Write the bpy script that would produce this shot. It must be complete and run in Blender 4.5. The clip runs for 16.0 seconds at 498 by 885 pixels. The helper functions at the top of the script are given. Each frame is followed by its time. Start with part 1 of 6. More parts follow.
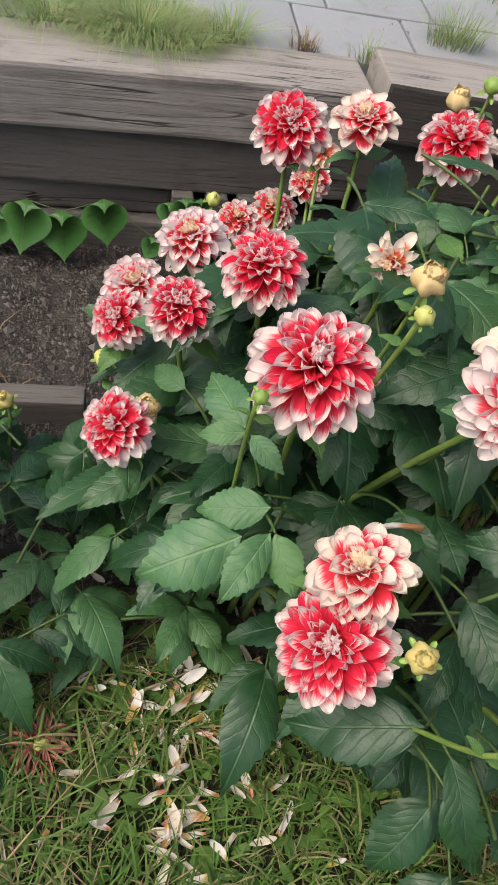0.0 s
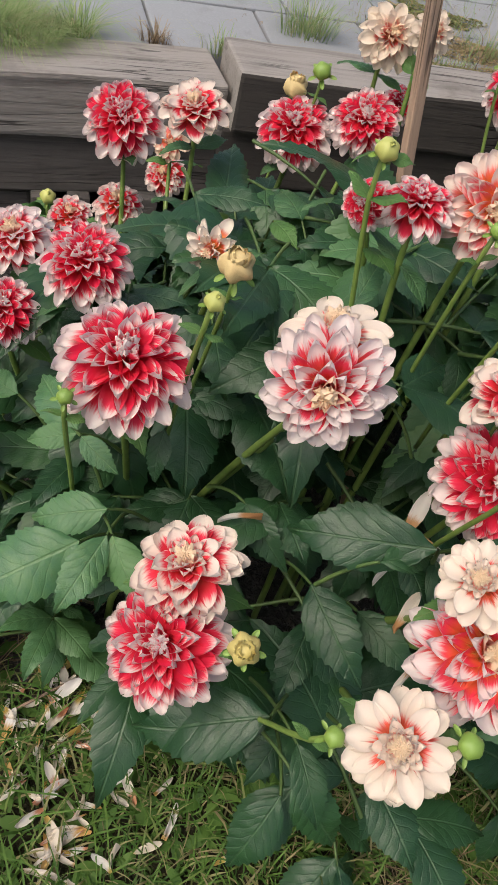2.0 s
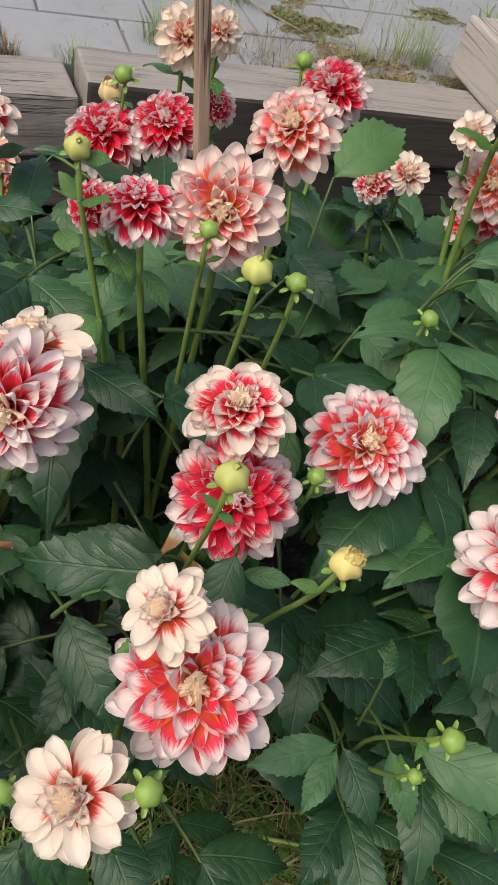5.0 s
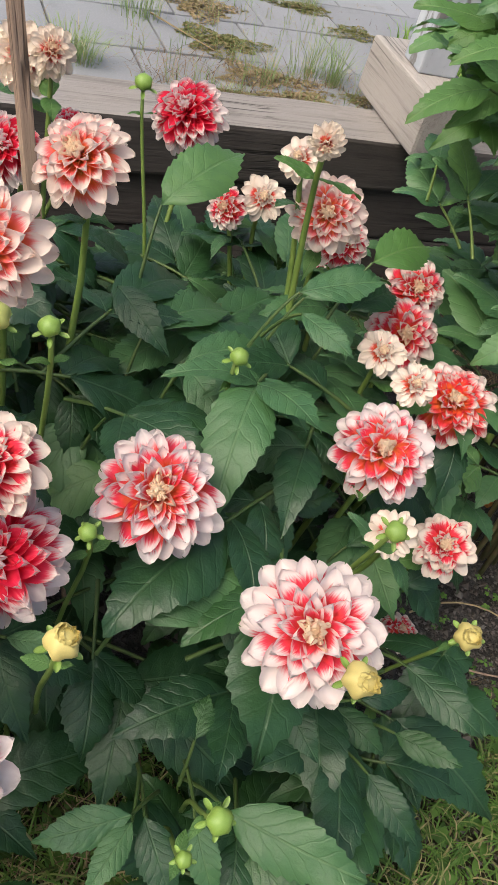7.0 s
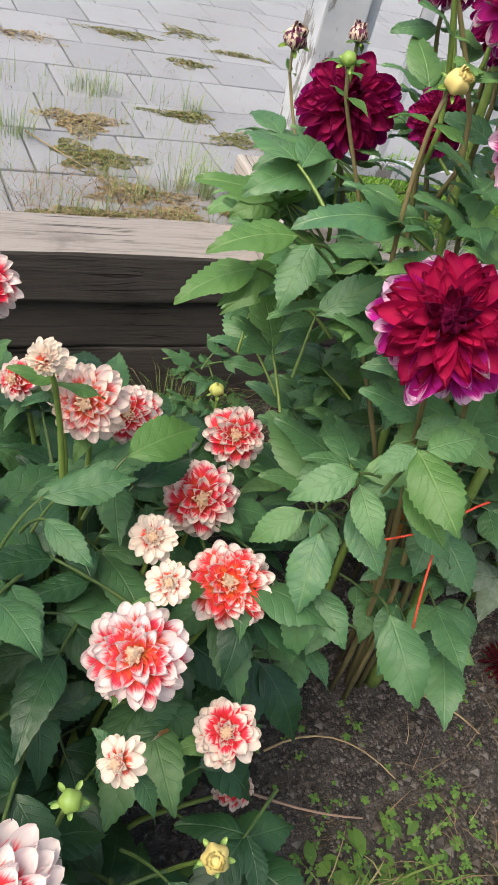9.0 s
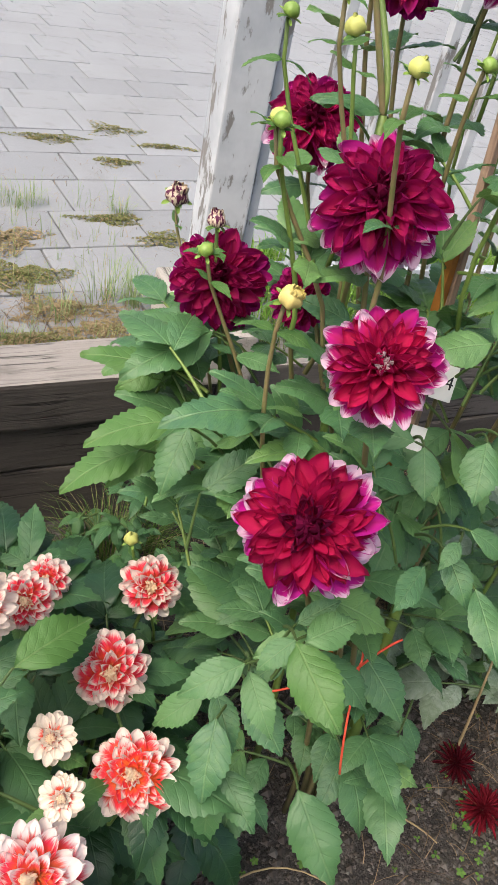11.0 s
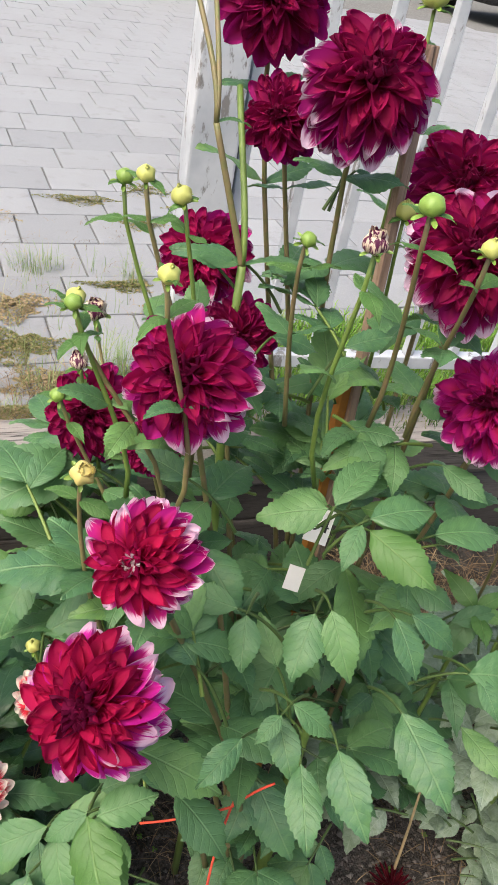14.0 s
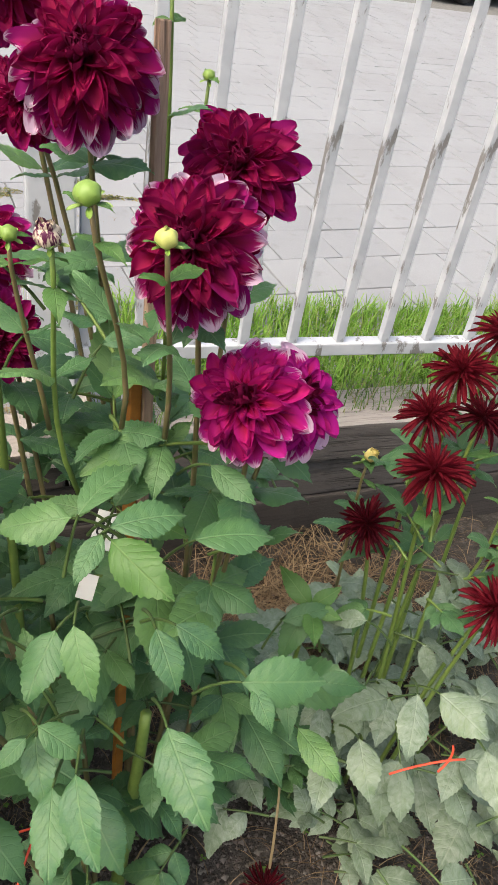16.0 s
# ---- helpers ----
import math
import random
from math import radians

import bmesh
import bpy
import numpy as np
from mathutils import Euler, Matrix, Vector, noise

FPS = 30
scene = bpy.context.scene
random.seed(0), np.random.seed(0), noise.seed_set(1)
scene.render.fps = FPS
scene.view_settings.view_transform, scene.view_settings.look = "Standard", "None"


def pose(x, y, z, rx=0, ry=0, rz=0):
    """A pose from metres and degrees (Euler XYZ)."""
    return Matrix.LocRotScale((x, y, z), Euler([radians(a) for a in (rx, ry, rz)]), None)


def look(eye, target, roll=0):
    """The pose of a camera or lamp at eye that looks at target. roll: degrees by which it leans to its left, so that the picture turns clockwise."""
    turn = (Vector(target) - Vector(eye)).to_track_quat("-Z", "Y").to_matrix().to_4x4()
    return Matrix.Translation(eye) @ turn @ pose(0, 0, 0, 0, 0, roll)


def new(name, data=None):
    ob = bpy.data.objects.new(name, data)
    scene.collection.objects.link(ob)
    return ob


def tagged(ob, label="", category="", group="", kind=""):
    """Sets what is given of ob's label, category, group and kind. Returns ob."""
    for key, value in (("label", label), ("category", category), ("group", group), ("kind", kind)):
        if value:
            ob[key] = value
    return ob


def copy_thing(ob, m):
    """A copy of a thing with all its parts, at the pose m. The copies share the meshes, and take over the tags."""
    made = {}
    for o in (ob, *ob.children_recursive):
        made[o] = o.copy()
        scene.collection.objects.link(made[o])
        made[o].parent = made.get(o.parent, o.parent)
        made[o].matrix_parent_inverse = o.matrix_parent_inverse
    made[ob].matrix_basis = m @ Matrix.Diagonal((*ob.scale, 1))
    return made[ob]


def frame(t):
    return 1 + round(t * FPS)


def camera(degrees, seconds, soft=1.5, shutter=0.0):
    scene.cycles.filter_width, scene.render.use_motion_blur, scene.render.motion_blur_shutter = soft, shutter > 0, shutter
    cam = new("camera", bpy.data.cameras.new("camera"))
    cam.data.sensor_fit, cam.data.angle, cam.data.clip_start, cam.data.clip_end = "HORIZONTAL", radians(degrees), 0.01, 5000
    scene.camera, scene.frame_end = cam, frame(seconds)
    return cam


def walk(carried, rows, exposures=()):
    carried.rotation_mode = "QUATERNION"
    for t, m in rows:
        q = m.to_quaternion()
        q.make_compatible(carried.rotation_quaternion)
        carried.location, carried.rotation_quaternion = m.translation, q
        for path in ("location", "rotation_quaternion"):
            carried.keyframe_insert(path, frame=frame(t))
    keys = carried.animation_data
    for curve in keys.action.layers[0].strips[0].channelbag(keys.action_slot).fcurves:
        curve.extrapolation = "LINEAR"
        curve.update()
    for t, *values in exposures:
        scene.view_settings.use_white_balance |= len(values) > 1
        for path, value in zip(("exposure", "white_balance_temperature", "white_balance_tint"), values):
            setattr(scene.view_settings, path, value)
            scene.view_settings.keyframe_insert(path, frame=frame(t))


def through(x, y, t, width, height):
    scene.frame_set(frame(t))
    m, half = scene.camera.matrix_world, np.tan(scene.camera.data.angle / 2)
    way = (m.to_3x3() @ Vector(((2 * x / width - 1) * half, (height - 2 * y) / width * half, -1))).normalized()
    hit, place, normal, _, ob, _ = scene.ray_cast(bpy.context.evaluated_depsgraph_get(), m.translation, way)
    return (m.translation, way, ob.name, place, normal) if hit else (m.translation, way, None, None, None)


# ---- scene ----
cam = camera(36.50, 16.0)
EXPOSURES = [(0.0, 0.61, 6600, 9), (2.5, 0.31, 6600, 9), (6.5, 0.48, 6600, 9), (9.5, 0.87, 6620, 9), (12.5, 0.90, 6680, 9), (14.5, 0.99, 6700, 9), (16.0, 1.01, 6900, 9)]
PATH = [
    (0, (-0.0017, 0.003, 1.2292), (0.2389, 1.2669, -0.302), 15.84),
    (0.5, (0.0271, 0.0032, 1.2323), (0.3456, 1.2679, -0.284), 16.96),
    (1, (0.0544, 0.0121, 1.2295), (0.4238, 1.2725, -0.2788), 17.51),
    (1.5, (0.0719, 0.0134, 1.23), (0.4784, 1.2689, -0.2729), 17.72),
    (2, (0.0989, 0.0078, 1.2335), (0.5406, 1.2585, -0.2634), 17.85),
    (2.5, (0.1289, 0.0033, 1.2341), (0.605, 1.2501, -0.2555), 17.89),
    (3, (0.151, -0.0034, 1.2363), (0.662, 1.2422, -0.2427), 18.06),
    (3.2, (0.162, -0.0068, 1.2365), (0.6838, 1.2384, -0.2391), 18.09),
    (5.3, (0.3577, 0.0192, 1.2485), (0.8974, 1.2861, -0.2019), 17.87),
    (5.5, (0.3805, 0.0237, 1.2513), (0.9227, 1.2932, -0.1958), 17.98),
    (6, (0.4372, 0.0344, 1.258), (0.9924, 1.3083, -0.1804), 18.18),
    (6.5, (0.4727, 0.0436, 1.2586), (1.0534, 1.318, -0.1692), 18.69),
    (7, (0.5055, 0.038, 1.273), (1.1178, 1.3079, -0.1457), 19.27),
    (7.5, (0.5408, 0.0431, 1.2904), (1.185, 1.3157, -0.1115), 19.81),
    (8, (0.6032, 0.0739, 1.3143), (1.2726, 1.3632, -0.0604), 19.84),
    (8.5, (0.6783, 0.0936, 1.3782), (1.366, 1.4096, 0.0384), 19.31),
    (9, (0.7451, 0.1152, 1.4399), (1.4463, 1.4617, 0.138), 18.22),
    (9.5, (0.7909, 0.1338, 1.4806), (1.5073, 1.507, 0.2152), 16.97),
    (9.7, (0.8046, 0.1472, 1.4947), (1.5279, 1.5289, 0.2426), 16.46),
    (11.8, (0.9333, 0.1992, 1.6663), (1.668, 1.6083, 0.4519), 12.09),
    (12, (0.9577, 0.2012, 1.6747), (1.6815, 1.6139, 0.4581), 11.96),
    (12.5, (0.9997, 0.2017, 1.706), (1.6943, 1.627, 0.4871), 12.16),
    (13, (1.0548, 0.211, 1.7302), (1.701, 1.6584, 0.5105), 11.78),
    (13.5, (1.1014, 0.2224, 1.7594), (1.7005, 1.7001, 0.5522), 11.68),
    (14, (1.1618, 0.2147, 1.7815), (1.7258, 1.7207, 0.5924), 11.79),
    (14.5, (1.2341, 0.1976, 1.8002), (1.7701, 1.7246, 0.6251), 11.64),
    (15, (1.309, 0.186, 1.8209), (1.8279, 1.7123, 0.6372), 10.61),
    (15.5, (1.3591, 0.1623, 1.8108), (1.9142, 1.6853, 0.6394), 11.00),
    (16, (1.4475, 0.1949, 1.8098), (2.0558, 1.667, 0.6003), 10.71),
]
walk(cam, [(t, look(eye, target, roll)) for t, eye, target, roll in PATH], EXPOSURES)
# ---- end of path ----

# ---- light ----
world = bpy.data.worlds.new("world")
world.use_nodes = True
scene.world = world
wn = world.node_tree
sky = wn.nodes.new("ShaderNodeTexSky")
sky.sky_type, sky.sun_disc = "NISHITA", False
sky.sun_elevation, sky.sun_rotation = radians(56), radians(244)
sky.air_density, sky.dust_density, sky.ozone_density = 1.0, 6.0, 0.6
wn.links.new(sky.outputs[0], wn.nodes["Background"].inputs[0])
wn.nodes["Background"].inputs[1].default_value = 0.15
sun = new("sun", bpy.data.lights.new("sun", "SUN"))
sun.data.energy, sun.data.angle, sun.data.color = 1.1, radians(38), (1.0, 0.95, 0.86)
sun.matrix_world = look((-4.2, -1.6, 8.6), (0.8, 0.8, 0))


# ---- materials ----
def nodes_of(name, rough=0.8, spec=0.4):
    m = bpy.data.materials.new(name)
    m.use_nodes = True
    t = m.node_tree
    b = t.nodes["Principled BSDF"]
    b.inputs["Roughness"].default_value = rough
    b.inputs["Specular IOR Level"].default_value = spec
    return m, t, b


def node(t, kind, **kw):
    n = t.nodes.new("ShaderNode" + kind)
    for k, v in kw.items():
        if k == "op":
            n.operation = v
        elif k == "blend":
            n.data_type, n.blend_type = "RGBA", v
        else:
            n.inputs[k].default_value = v
    return n


def link(t, a, b):
    t.links.new(a, b)


def noise_tex(t, scale, detail=4.0, rough=0.55, coord=None, distort=0.0):
    n = node(t, "TexNoise", Scale=scale, Detail=detail, Roughness=rough, Distortion=distort)
    if coord is not None:
        link(t, coord, n.inputs["Vector"])
    return n.outputs["Fac"]


def ramp(t, fac, *stops):
    n = t.nodes.new("ShaderNodeValToRGB")
    r = n.color_ramp
    while len(r.elements) < len(stops):
        r.elements.new(0.5)
    for e, (p, c) in zip(r.elements, stops):
        e.position = p
        e.color = (*c, 1) if len(c) == 3 else c
    link(t, fac, n.inputs[0])
    return n.outputs[0]


def mix(t, fac, a, b, blend="MIX"):
    n = node(t, "Mix", blend=blend)
    for v, k in ((fac, 0), (a, 6), (b, 7)):
        if hasattr(v, "links"):
            link(t, v, n.inputs[k])
        else:
            n.inputs[k].default_value = v if k == 0 else (*v, 1)
    return n.outputs[2]


def math_of(t, op, a, b=0.0, clamp=False):
    n = node(t, "Math", op=op)
    n.use_clamp = clamp
    for k, v in enumerate((a, b)):
        if hasattr(v, "links"):
            link(t, v, n.inputs[k])
        else:
            n.inputs[k].default_value = v
    return n.outputs[0]


def span(t, v, lo, hi):
    n = t.nodes.new("ShaderNodeMapRange")
    n.interpolation_type = "SMOOTHSTEP"
    n.inputs["From Min"].default_value, n.inputs["From Max"].default_value = lo, hi
    link(t, v, n.inputs["Value"])
    return n.outputs[0]


def bump(t, b, height, strength, distance):
    n = node(t, "Bump", Strength=strength, Distance=distance)
    link(t, height, n.inputs["Height"])
    link(t, n.outputs[0], b.inputs["Normal"])


def objco(t):
    return t.nodes.new("ShaderNodeTexCoord").outputs["Object"]


def world_pos(t):
    return t.nodes.new("ShaderNodeNewGeometry").outputs["Position"]


def rnd(t):
    return t.nodes.new("ShaderNodeObjectInfo").outputs["Random"]


def isl(t):
    return t.nodes.new("ShaderNodeNewGeometry").outputs["Random Per Island"]


def stretched(t, co, sx, sy, sz):
    n = t.nodes.new("ShaderNodeMapping")
    n.inputs["Scale"].default_value = (sx, sy, sz)
    link(t, co, n.inputs[0])
    return n.outputs[0]


def wood_mat(name, dark, light, dirt, rough=0.85, along="x"):
    """Weathered timber; the grain runs along one of the piece's own axes."""
    m, t, b = nodes_of(name, rough, 0.25)
    co = objco(t)
    off = node(t, "VectorMath")
    link(t, co, off.inputs[0])
    cx = node(t, "CombineXYZ")
    link(t, math_of(t, "MULTIPLY", rnd(t), 7.0), cx.inputs[0])
    link(t, math_of(t, "MULTIPLY", rnd(t), 3.0), cx.inputs[2])
    link(t, cx.outputs[0], off.inputs[1])
    co = off.outputs[0]
    if along != "x":
        turn = t.nodes.new("ShaderNodeMapping")
        turn.inputs["Rotation"].default_value = (0, 0, math.pi / 2) if along == "y" else (0, math.pi / 2, 0)
        link(t, co, turn.inputs[0])
        co = turn.outputs[0]
    grain = noise_tex(t, 14, 7, 0.7, stretched(t, co, 0.18, 2.6, 2.6), 0.6)
    fine = noise_tex(t, 60, 5, 0.7, stretched(t, co, 0.06, 3.0, 3.0), 0.3)
    blot = noise_tex(t, 5, 4, 0.6, co)
    col = ramp(t, grain, (0.3, dark), (0.5, light), (0.72, tuple(0.8 * v for v in light)))
    col = mix(t, span(t, fine, 0.55, 0.80), col, tuple(0.62 * v for v in dark))
    col = mix(t, math_of(t, "MULTIPLY", span(t, blot, 0.52, 0.72), 0.6), col, dirt)
    # long drying cracks
    crack = noise_tex(t, 7, 3, 0.5, stretched(t, co, 0.10, 3.4, 3.4), 0.9)
    crack = span(t, math_of(t, "ABSOLUTE", math_of(t, "SUBTRACT", crack, 0.5)), 0.016, 0.003)
    crack = math_of(t, "MULTIPLY", crack, span(t, noise_tex(t, 2.6, 2, 0.5, co), 0.46, 0.60))
    col = mix(t, math_of(t, "MULTIPLY", crack, 0.85), col, tuple(0.25 * v for v in dark))
    link(t, col, b.inputs["Base Color"])
    bump(t, b, math_of(t, "SUBTRACT", math_of(t, "ADD", grain, fine), crack), 0.6, 0.005)
    return m


def petal_mat(name, kind):
    """Petal colours by the place on the petal; the object's colour sets how far the pale edge reaches in, the warm tint and the flush."""
    m, t, b = nodes_of(name, 0.6, 0.14)
    uv = node(t, "SeparateXYZ")
    link(t, t.nodes.new("ShaderNodeTexCoord").outputs["UV"], uv.inputs[0])
    u, v = uv.outputs[0], uv.outputs[1]
    oi = t.nodes.new("ShaderNodeObjectInfo")
    oc = node(t, "SeparateXYZ")
    link(t, oi.outputs["Color"], oc.inputs[0])
    r = math_of(t, "FRACT", math_of(t, "ADD", oi.outputs["Random"], math_of(t, "MULTIPLY", isl(t), 7.13)))
    uu = node(t, "CombineXYZ")
    link(t, math_of(t, "MULTIPLY", u, 9.0), uu.inputs[0])
    link(t, math_of(t, "MULTIPLY", v, 1.1), uu.inputs[1])
    link(t, math_of(t, "MULTIPLY", r, 37.0), uu.inputs[2])
    streak = noise_tex(t, 1.6, 4, 0.6, uu.outputs[0])
    fine = node(t, "TexWave", Scale=7.0, Distortion=2.0, Detail=2.0)
    link(t, uu.outputs[0], fine.inputs["Vector"])
    edge = math_of(t, "ABSOLUTE", math_of(t, "SUBTRACT", u, 0.5))
    # distance measure from the base: along the petal, towards the edges, broken by streaks
    d = math_of(t, "ADD", v, math_of(t, "MULTIPLY", edge, 0.03 if kind == "bicolour" else 0.16))
    d = math_of(t, "ADD", d, math_of(t, "MULTIPLY", math_of(t, "SUBTRACT", streak, 0.5), 0.38))
    d = math_of(t, "SUBTRACT", d, oc.outputs[0])
    d = math_of(t, "ADD", d, math_of(t, "MULTIPLY", math_of(t, "SUBTRACT", r, 0.5), 0.26))
    white = span(t, d, -0.09, 0.10) if kind != "purple" else span(t, d, -0.03, 0.10)
    if kind == "bicolour":
        red = ramp(t, oc.outputs[2], (0.0, (0.80, 0.040, 0.040)), (0.25, (0.76, 0.014, 0.068)), (0.5, (0.80, 0.040, 0.092)), (1.0, (0.85, 0.33, 0.31)))
        pale = mix(t, oc.outputs[1], (0.81, 0.735, 0.745), (0.83, 0.725, 0.53))
        throat = mix(t, math_of(t, "MULTIPLY", span(t, v, 0.80, 0.42), oi.outputs["Alpha"]), red, (0.88, 0.23, 0.055))
        throat = mix(t, math_of(t, "MULTIPLY", oi.outputs["Alpha"], span(t, v, 0.48, 0.2)), throat, (0.86, 0.56, 0.16))
        pale = mix(t, math_of(t, "MULTIPLY", span(t, oc.outputs[2], 0.5, 1.0), 0.22), pale, (0.88, 0.50, 0.48))
        col = mix(t, math_of(t, "MULTIPLY", span(t, d, -0.26, 0.0), 0.25), throat, (0.88, 0.16, 0.24))
        col = mix(t, white, col, pale)
    elif kind == "purple":
        base = mix(t, r, (0.28, 0.003, 0.040), (0.48, 0.007, 0.062))
        rim = math_of(t, "MULTIPLY", span(t, math_of(t, "ADD", v, math_of(t, "MULTIPLY", edge, 0.8)), 0.50, 1.10), oc.outputs[2])
        base = mix(t, rim, base, (0.60, 0.022, 0.40))
        base = mix(t, math_of(t, "MULTIPLY", oc.outputs[1], 0.8), base, (0.105, 0.003, 0.034))
        col = mix(t, math_of(t, "MULTIPLY", white, 0.85), base, (0.84, 0.68, 0.83))
    elif kind == "heart":
        col = mix(t, span(t, math_of(t, "ADD", v, math_of(t, "MULTIPLY", edge, 0.3)), 0.30, 0.72), (0.78, 0.12, 0.06), (0.86, 0.42, 0.34))
        col = mix(t, span(t, math_of(t, "ADD", math_of(t, "ADD", v, math_of(t, "MULTIPLY", r, 0.16)), math_of(t, "MULTIPLY", edge, 0.3)), 0.82, 1.10), col, (0.90, 0.74, 0.55))
        col = mix(t, math_of(t, "MULTIPLY", span(t, v, 0.5, 0.1), 0.7), col, (0.55, 0.40, 0.08))
    elif kind == "purple_heart":
        col = mix(t, r, (0.12, 0.004, 0.034), (0.22, 0.006, 0.055))
        col = mix(t, math_of(t, "MULTIPLY", span(t, math_of(t, "ADD", v, math_of(t, "MULTIPLY", edge, 0.5)), 0.92, 1.16), math_of(t, "MULTIPLY", 0.75, math_of(t, "SUBTRACT", 1.0, oi.outputs["Alpha"]))), col, (0.70, 0.60, 0.62))
    elif kind == "fallen":
        pale = mix(t, r, (0.82, 0.79, 0.77), (0.74, 0.66, 0.55))
        base = mix(t, oc.outputs[1], (0.62, 0.20, 0.20), (0.55, 0.40, 0.12))
        col = mix(t, white, base, pale)
        col = mix(t, math_of(t, "MULTIPLY", span(t, streak, 0.58, 0.80), 0.4), col, (0.42, 0.28, 0.15))
    else:
        col = mix(t, r, (0.048, 0.003, 0.009), (0.10, 0.005, 0.012))
        col = mix(t, oc.outputs[1], col, (0.19, 0.010, 0.022))
    link(t, col, b.inputs["Base Color"])
    b.inputs["Subsurface Weight"].default_value = 0.0
    bump(t, b, fine.outputs["Fac"], 0.25, 0.0008)
    # thin petals let some light through
    tr = t.nodes.new("ShaderNodeBsdfTranslucent")
    link(t, col, tr.inputs[0])
    ms = t.nodes.new("ShaderNodeMixShader")
    ms.inputs[0].default_value = 0.36
    link(t, b.outputs[0], ms.inputs[1])
    link(t, tr.outputs[0], ms.inputs[2])
    link(t, ms.outputs[0], t.nodes["Material Output"].inputs[0])
    return m


def leaf_mat(name, deep, bright, vein, grey=0.0, through=0.22, rough=0.42):
    m, t, b = nodes_of(name, rough, 0.42)
    uv = node(t, "SeparateXYZ")
    link(t, t.nodes.new("ShaderNodeTexCoord").outputs["UV"], uv.inputs[0])
    u, v = uv.outputs[0], uv.outputs[1]
    oi = t.nodes.new("ShaderNodeObjectInfo")
    r = math_of(t, "FRACT", math_of(t, "ADD", oi.outputs["Random"], math_of(t, "MULTIPLY", isl(t), 5.37)))
    edge = math_of(t, "ABSOLUTE", math_of(t, "SUBTRACT", u, 0.5))
    # side veins: slanted lines from the midrib
    w = math_of(t, "SUBTRACT", math_of(t, "MULTIPLY", v, 7.5), math_of(t, "MULTIPLY", edge, 3.6))
    w = math_of(t, "ADD", w, math_of(t, "MULTIPLY", noise_tex(t, 2.0, 2, 0.5, t.nodes.new("ShaderNodeTexCoord").outputs["UV"]), 1.6))
    w = math_of(t, "ABSOLUTE", math_of(t, "SUBTRACT", math_of(t, "FRACT", math_of(t, "ADD", w, 20.0)), 0.5))
    side = span(t, w, 0.10, 0.0)
    quilt = span(t, w, 0.0, 0.5)
    mid = span(t, edge, 0.030, 0.008)
    cu = node(t, "CombineXYZ")
    link(t, u, cu.inputs[0])
    link(t, math_of(t, "MULTIPLY", v, 2.0), cu.inputs[1])
    link(t, math_of(t, "MULTIPLY", r, 31.0), cu.inputs[2])
    mott = noise_tex(t, 3.2, 6, 0.7, cu.outputs[0], 0.8)
    cell = noise_tex(t, 26, 3, 0.6, cu.outputs[0])
    col = mix(t, ramp(t, r, (0.0, (0.0,) * 3), (0.78, (0.3,) * 3), (1.0, (1.0,) * 3)), deep, bright)
    col = mix(t, span(t, mott, 0.35, 0.75), col, tuple(0.6 * a + 0.4 * c for a, c in zip(deep, bright)))
    col = mix(t, math_of(t, "MULTIPLY", side, 0.09), col, vein)
    col = mix(t, math_of(t, "MULTIPLY", mid, 0.40), col, vein)
    if grey:
        col = mix(t, math_of(t, "ADD", 0.22 * grey, math_of(t, "MULTIPLY", span(t, mott, 0.25, 0.80), 0.68 * grey)), col, (0.37, 0.44, 0.38))
    link(t, col, b.inputs["Base Color"])
    cell = math_of(t, "ADD", cell, math_of(t, "MULTIPLY", quilt, 0.35))
    h = math_of(t, "SUBTRACT", math_of(t, "MULTIPLY", cell, 0.5), math_of(t, "ADD", math_of(t, "MULTIPLY", side, 0.25), math_of(t, "MULTIPLY", mid, 0.6)))
    bump(t, b, h, 0.55, 0.0022)
    tr = t.nodes.new("ShaderNodeBsdfTranslucent")
    link(t, mix(t, 0.5, col, (0.20, 0.34, 0.05)), tr.inputs[0])
    ms = t.nodes.new("ShaderNodeMixShader")
    ms.inputs[0].default_value = through
    link(t, b.outputs[0], ms.inputs[1])
    link(t, tr.outputs[0], ms.inputs[2])
    link(t, ms.outputs[0], t.nodes["Material Output"].inputs[0])
    return m


def plain_mat(name, a, b_, scale=40.0, rough=0.6, spec=0.3, bumpy=0.3, by_object=True):
    m, t, b = nodes_of(name, rough, spec)
    n = noise_tex(t, scale, 5, 0.6, objco(t))
    col = mix(t, span(t, n, 0.3, 0.7), a, b_)
    if by_object:
        col = mix(t, math_of(t, "MULTIPLY", rnd(t), 0.35), col, tuple(0.5 * v for v in a))
    link(t, col, b.inputs["Base Color"])
    if bumpy:
        bump(t, b, n, bumpy, 0.002)
    return m


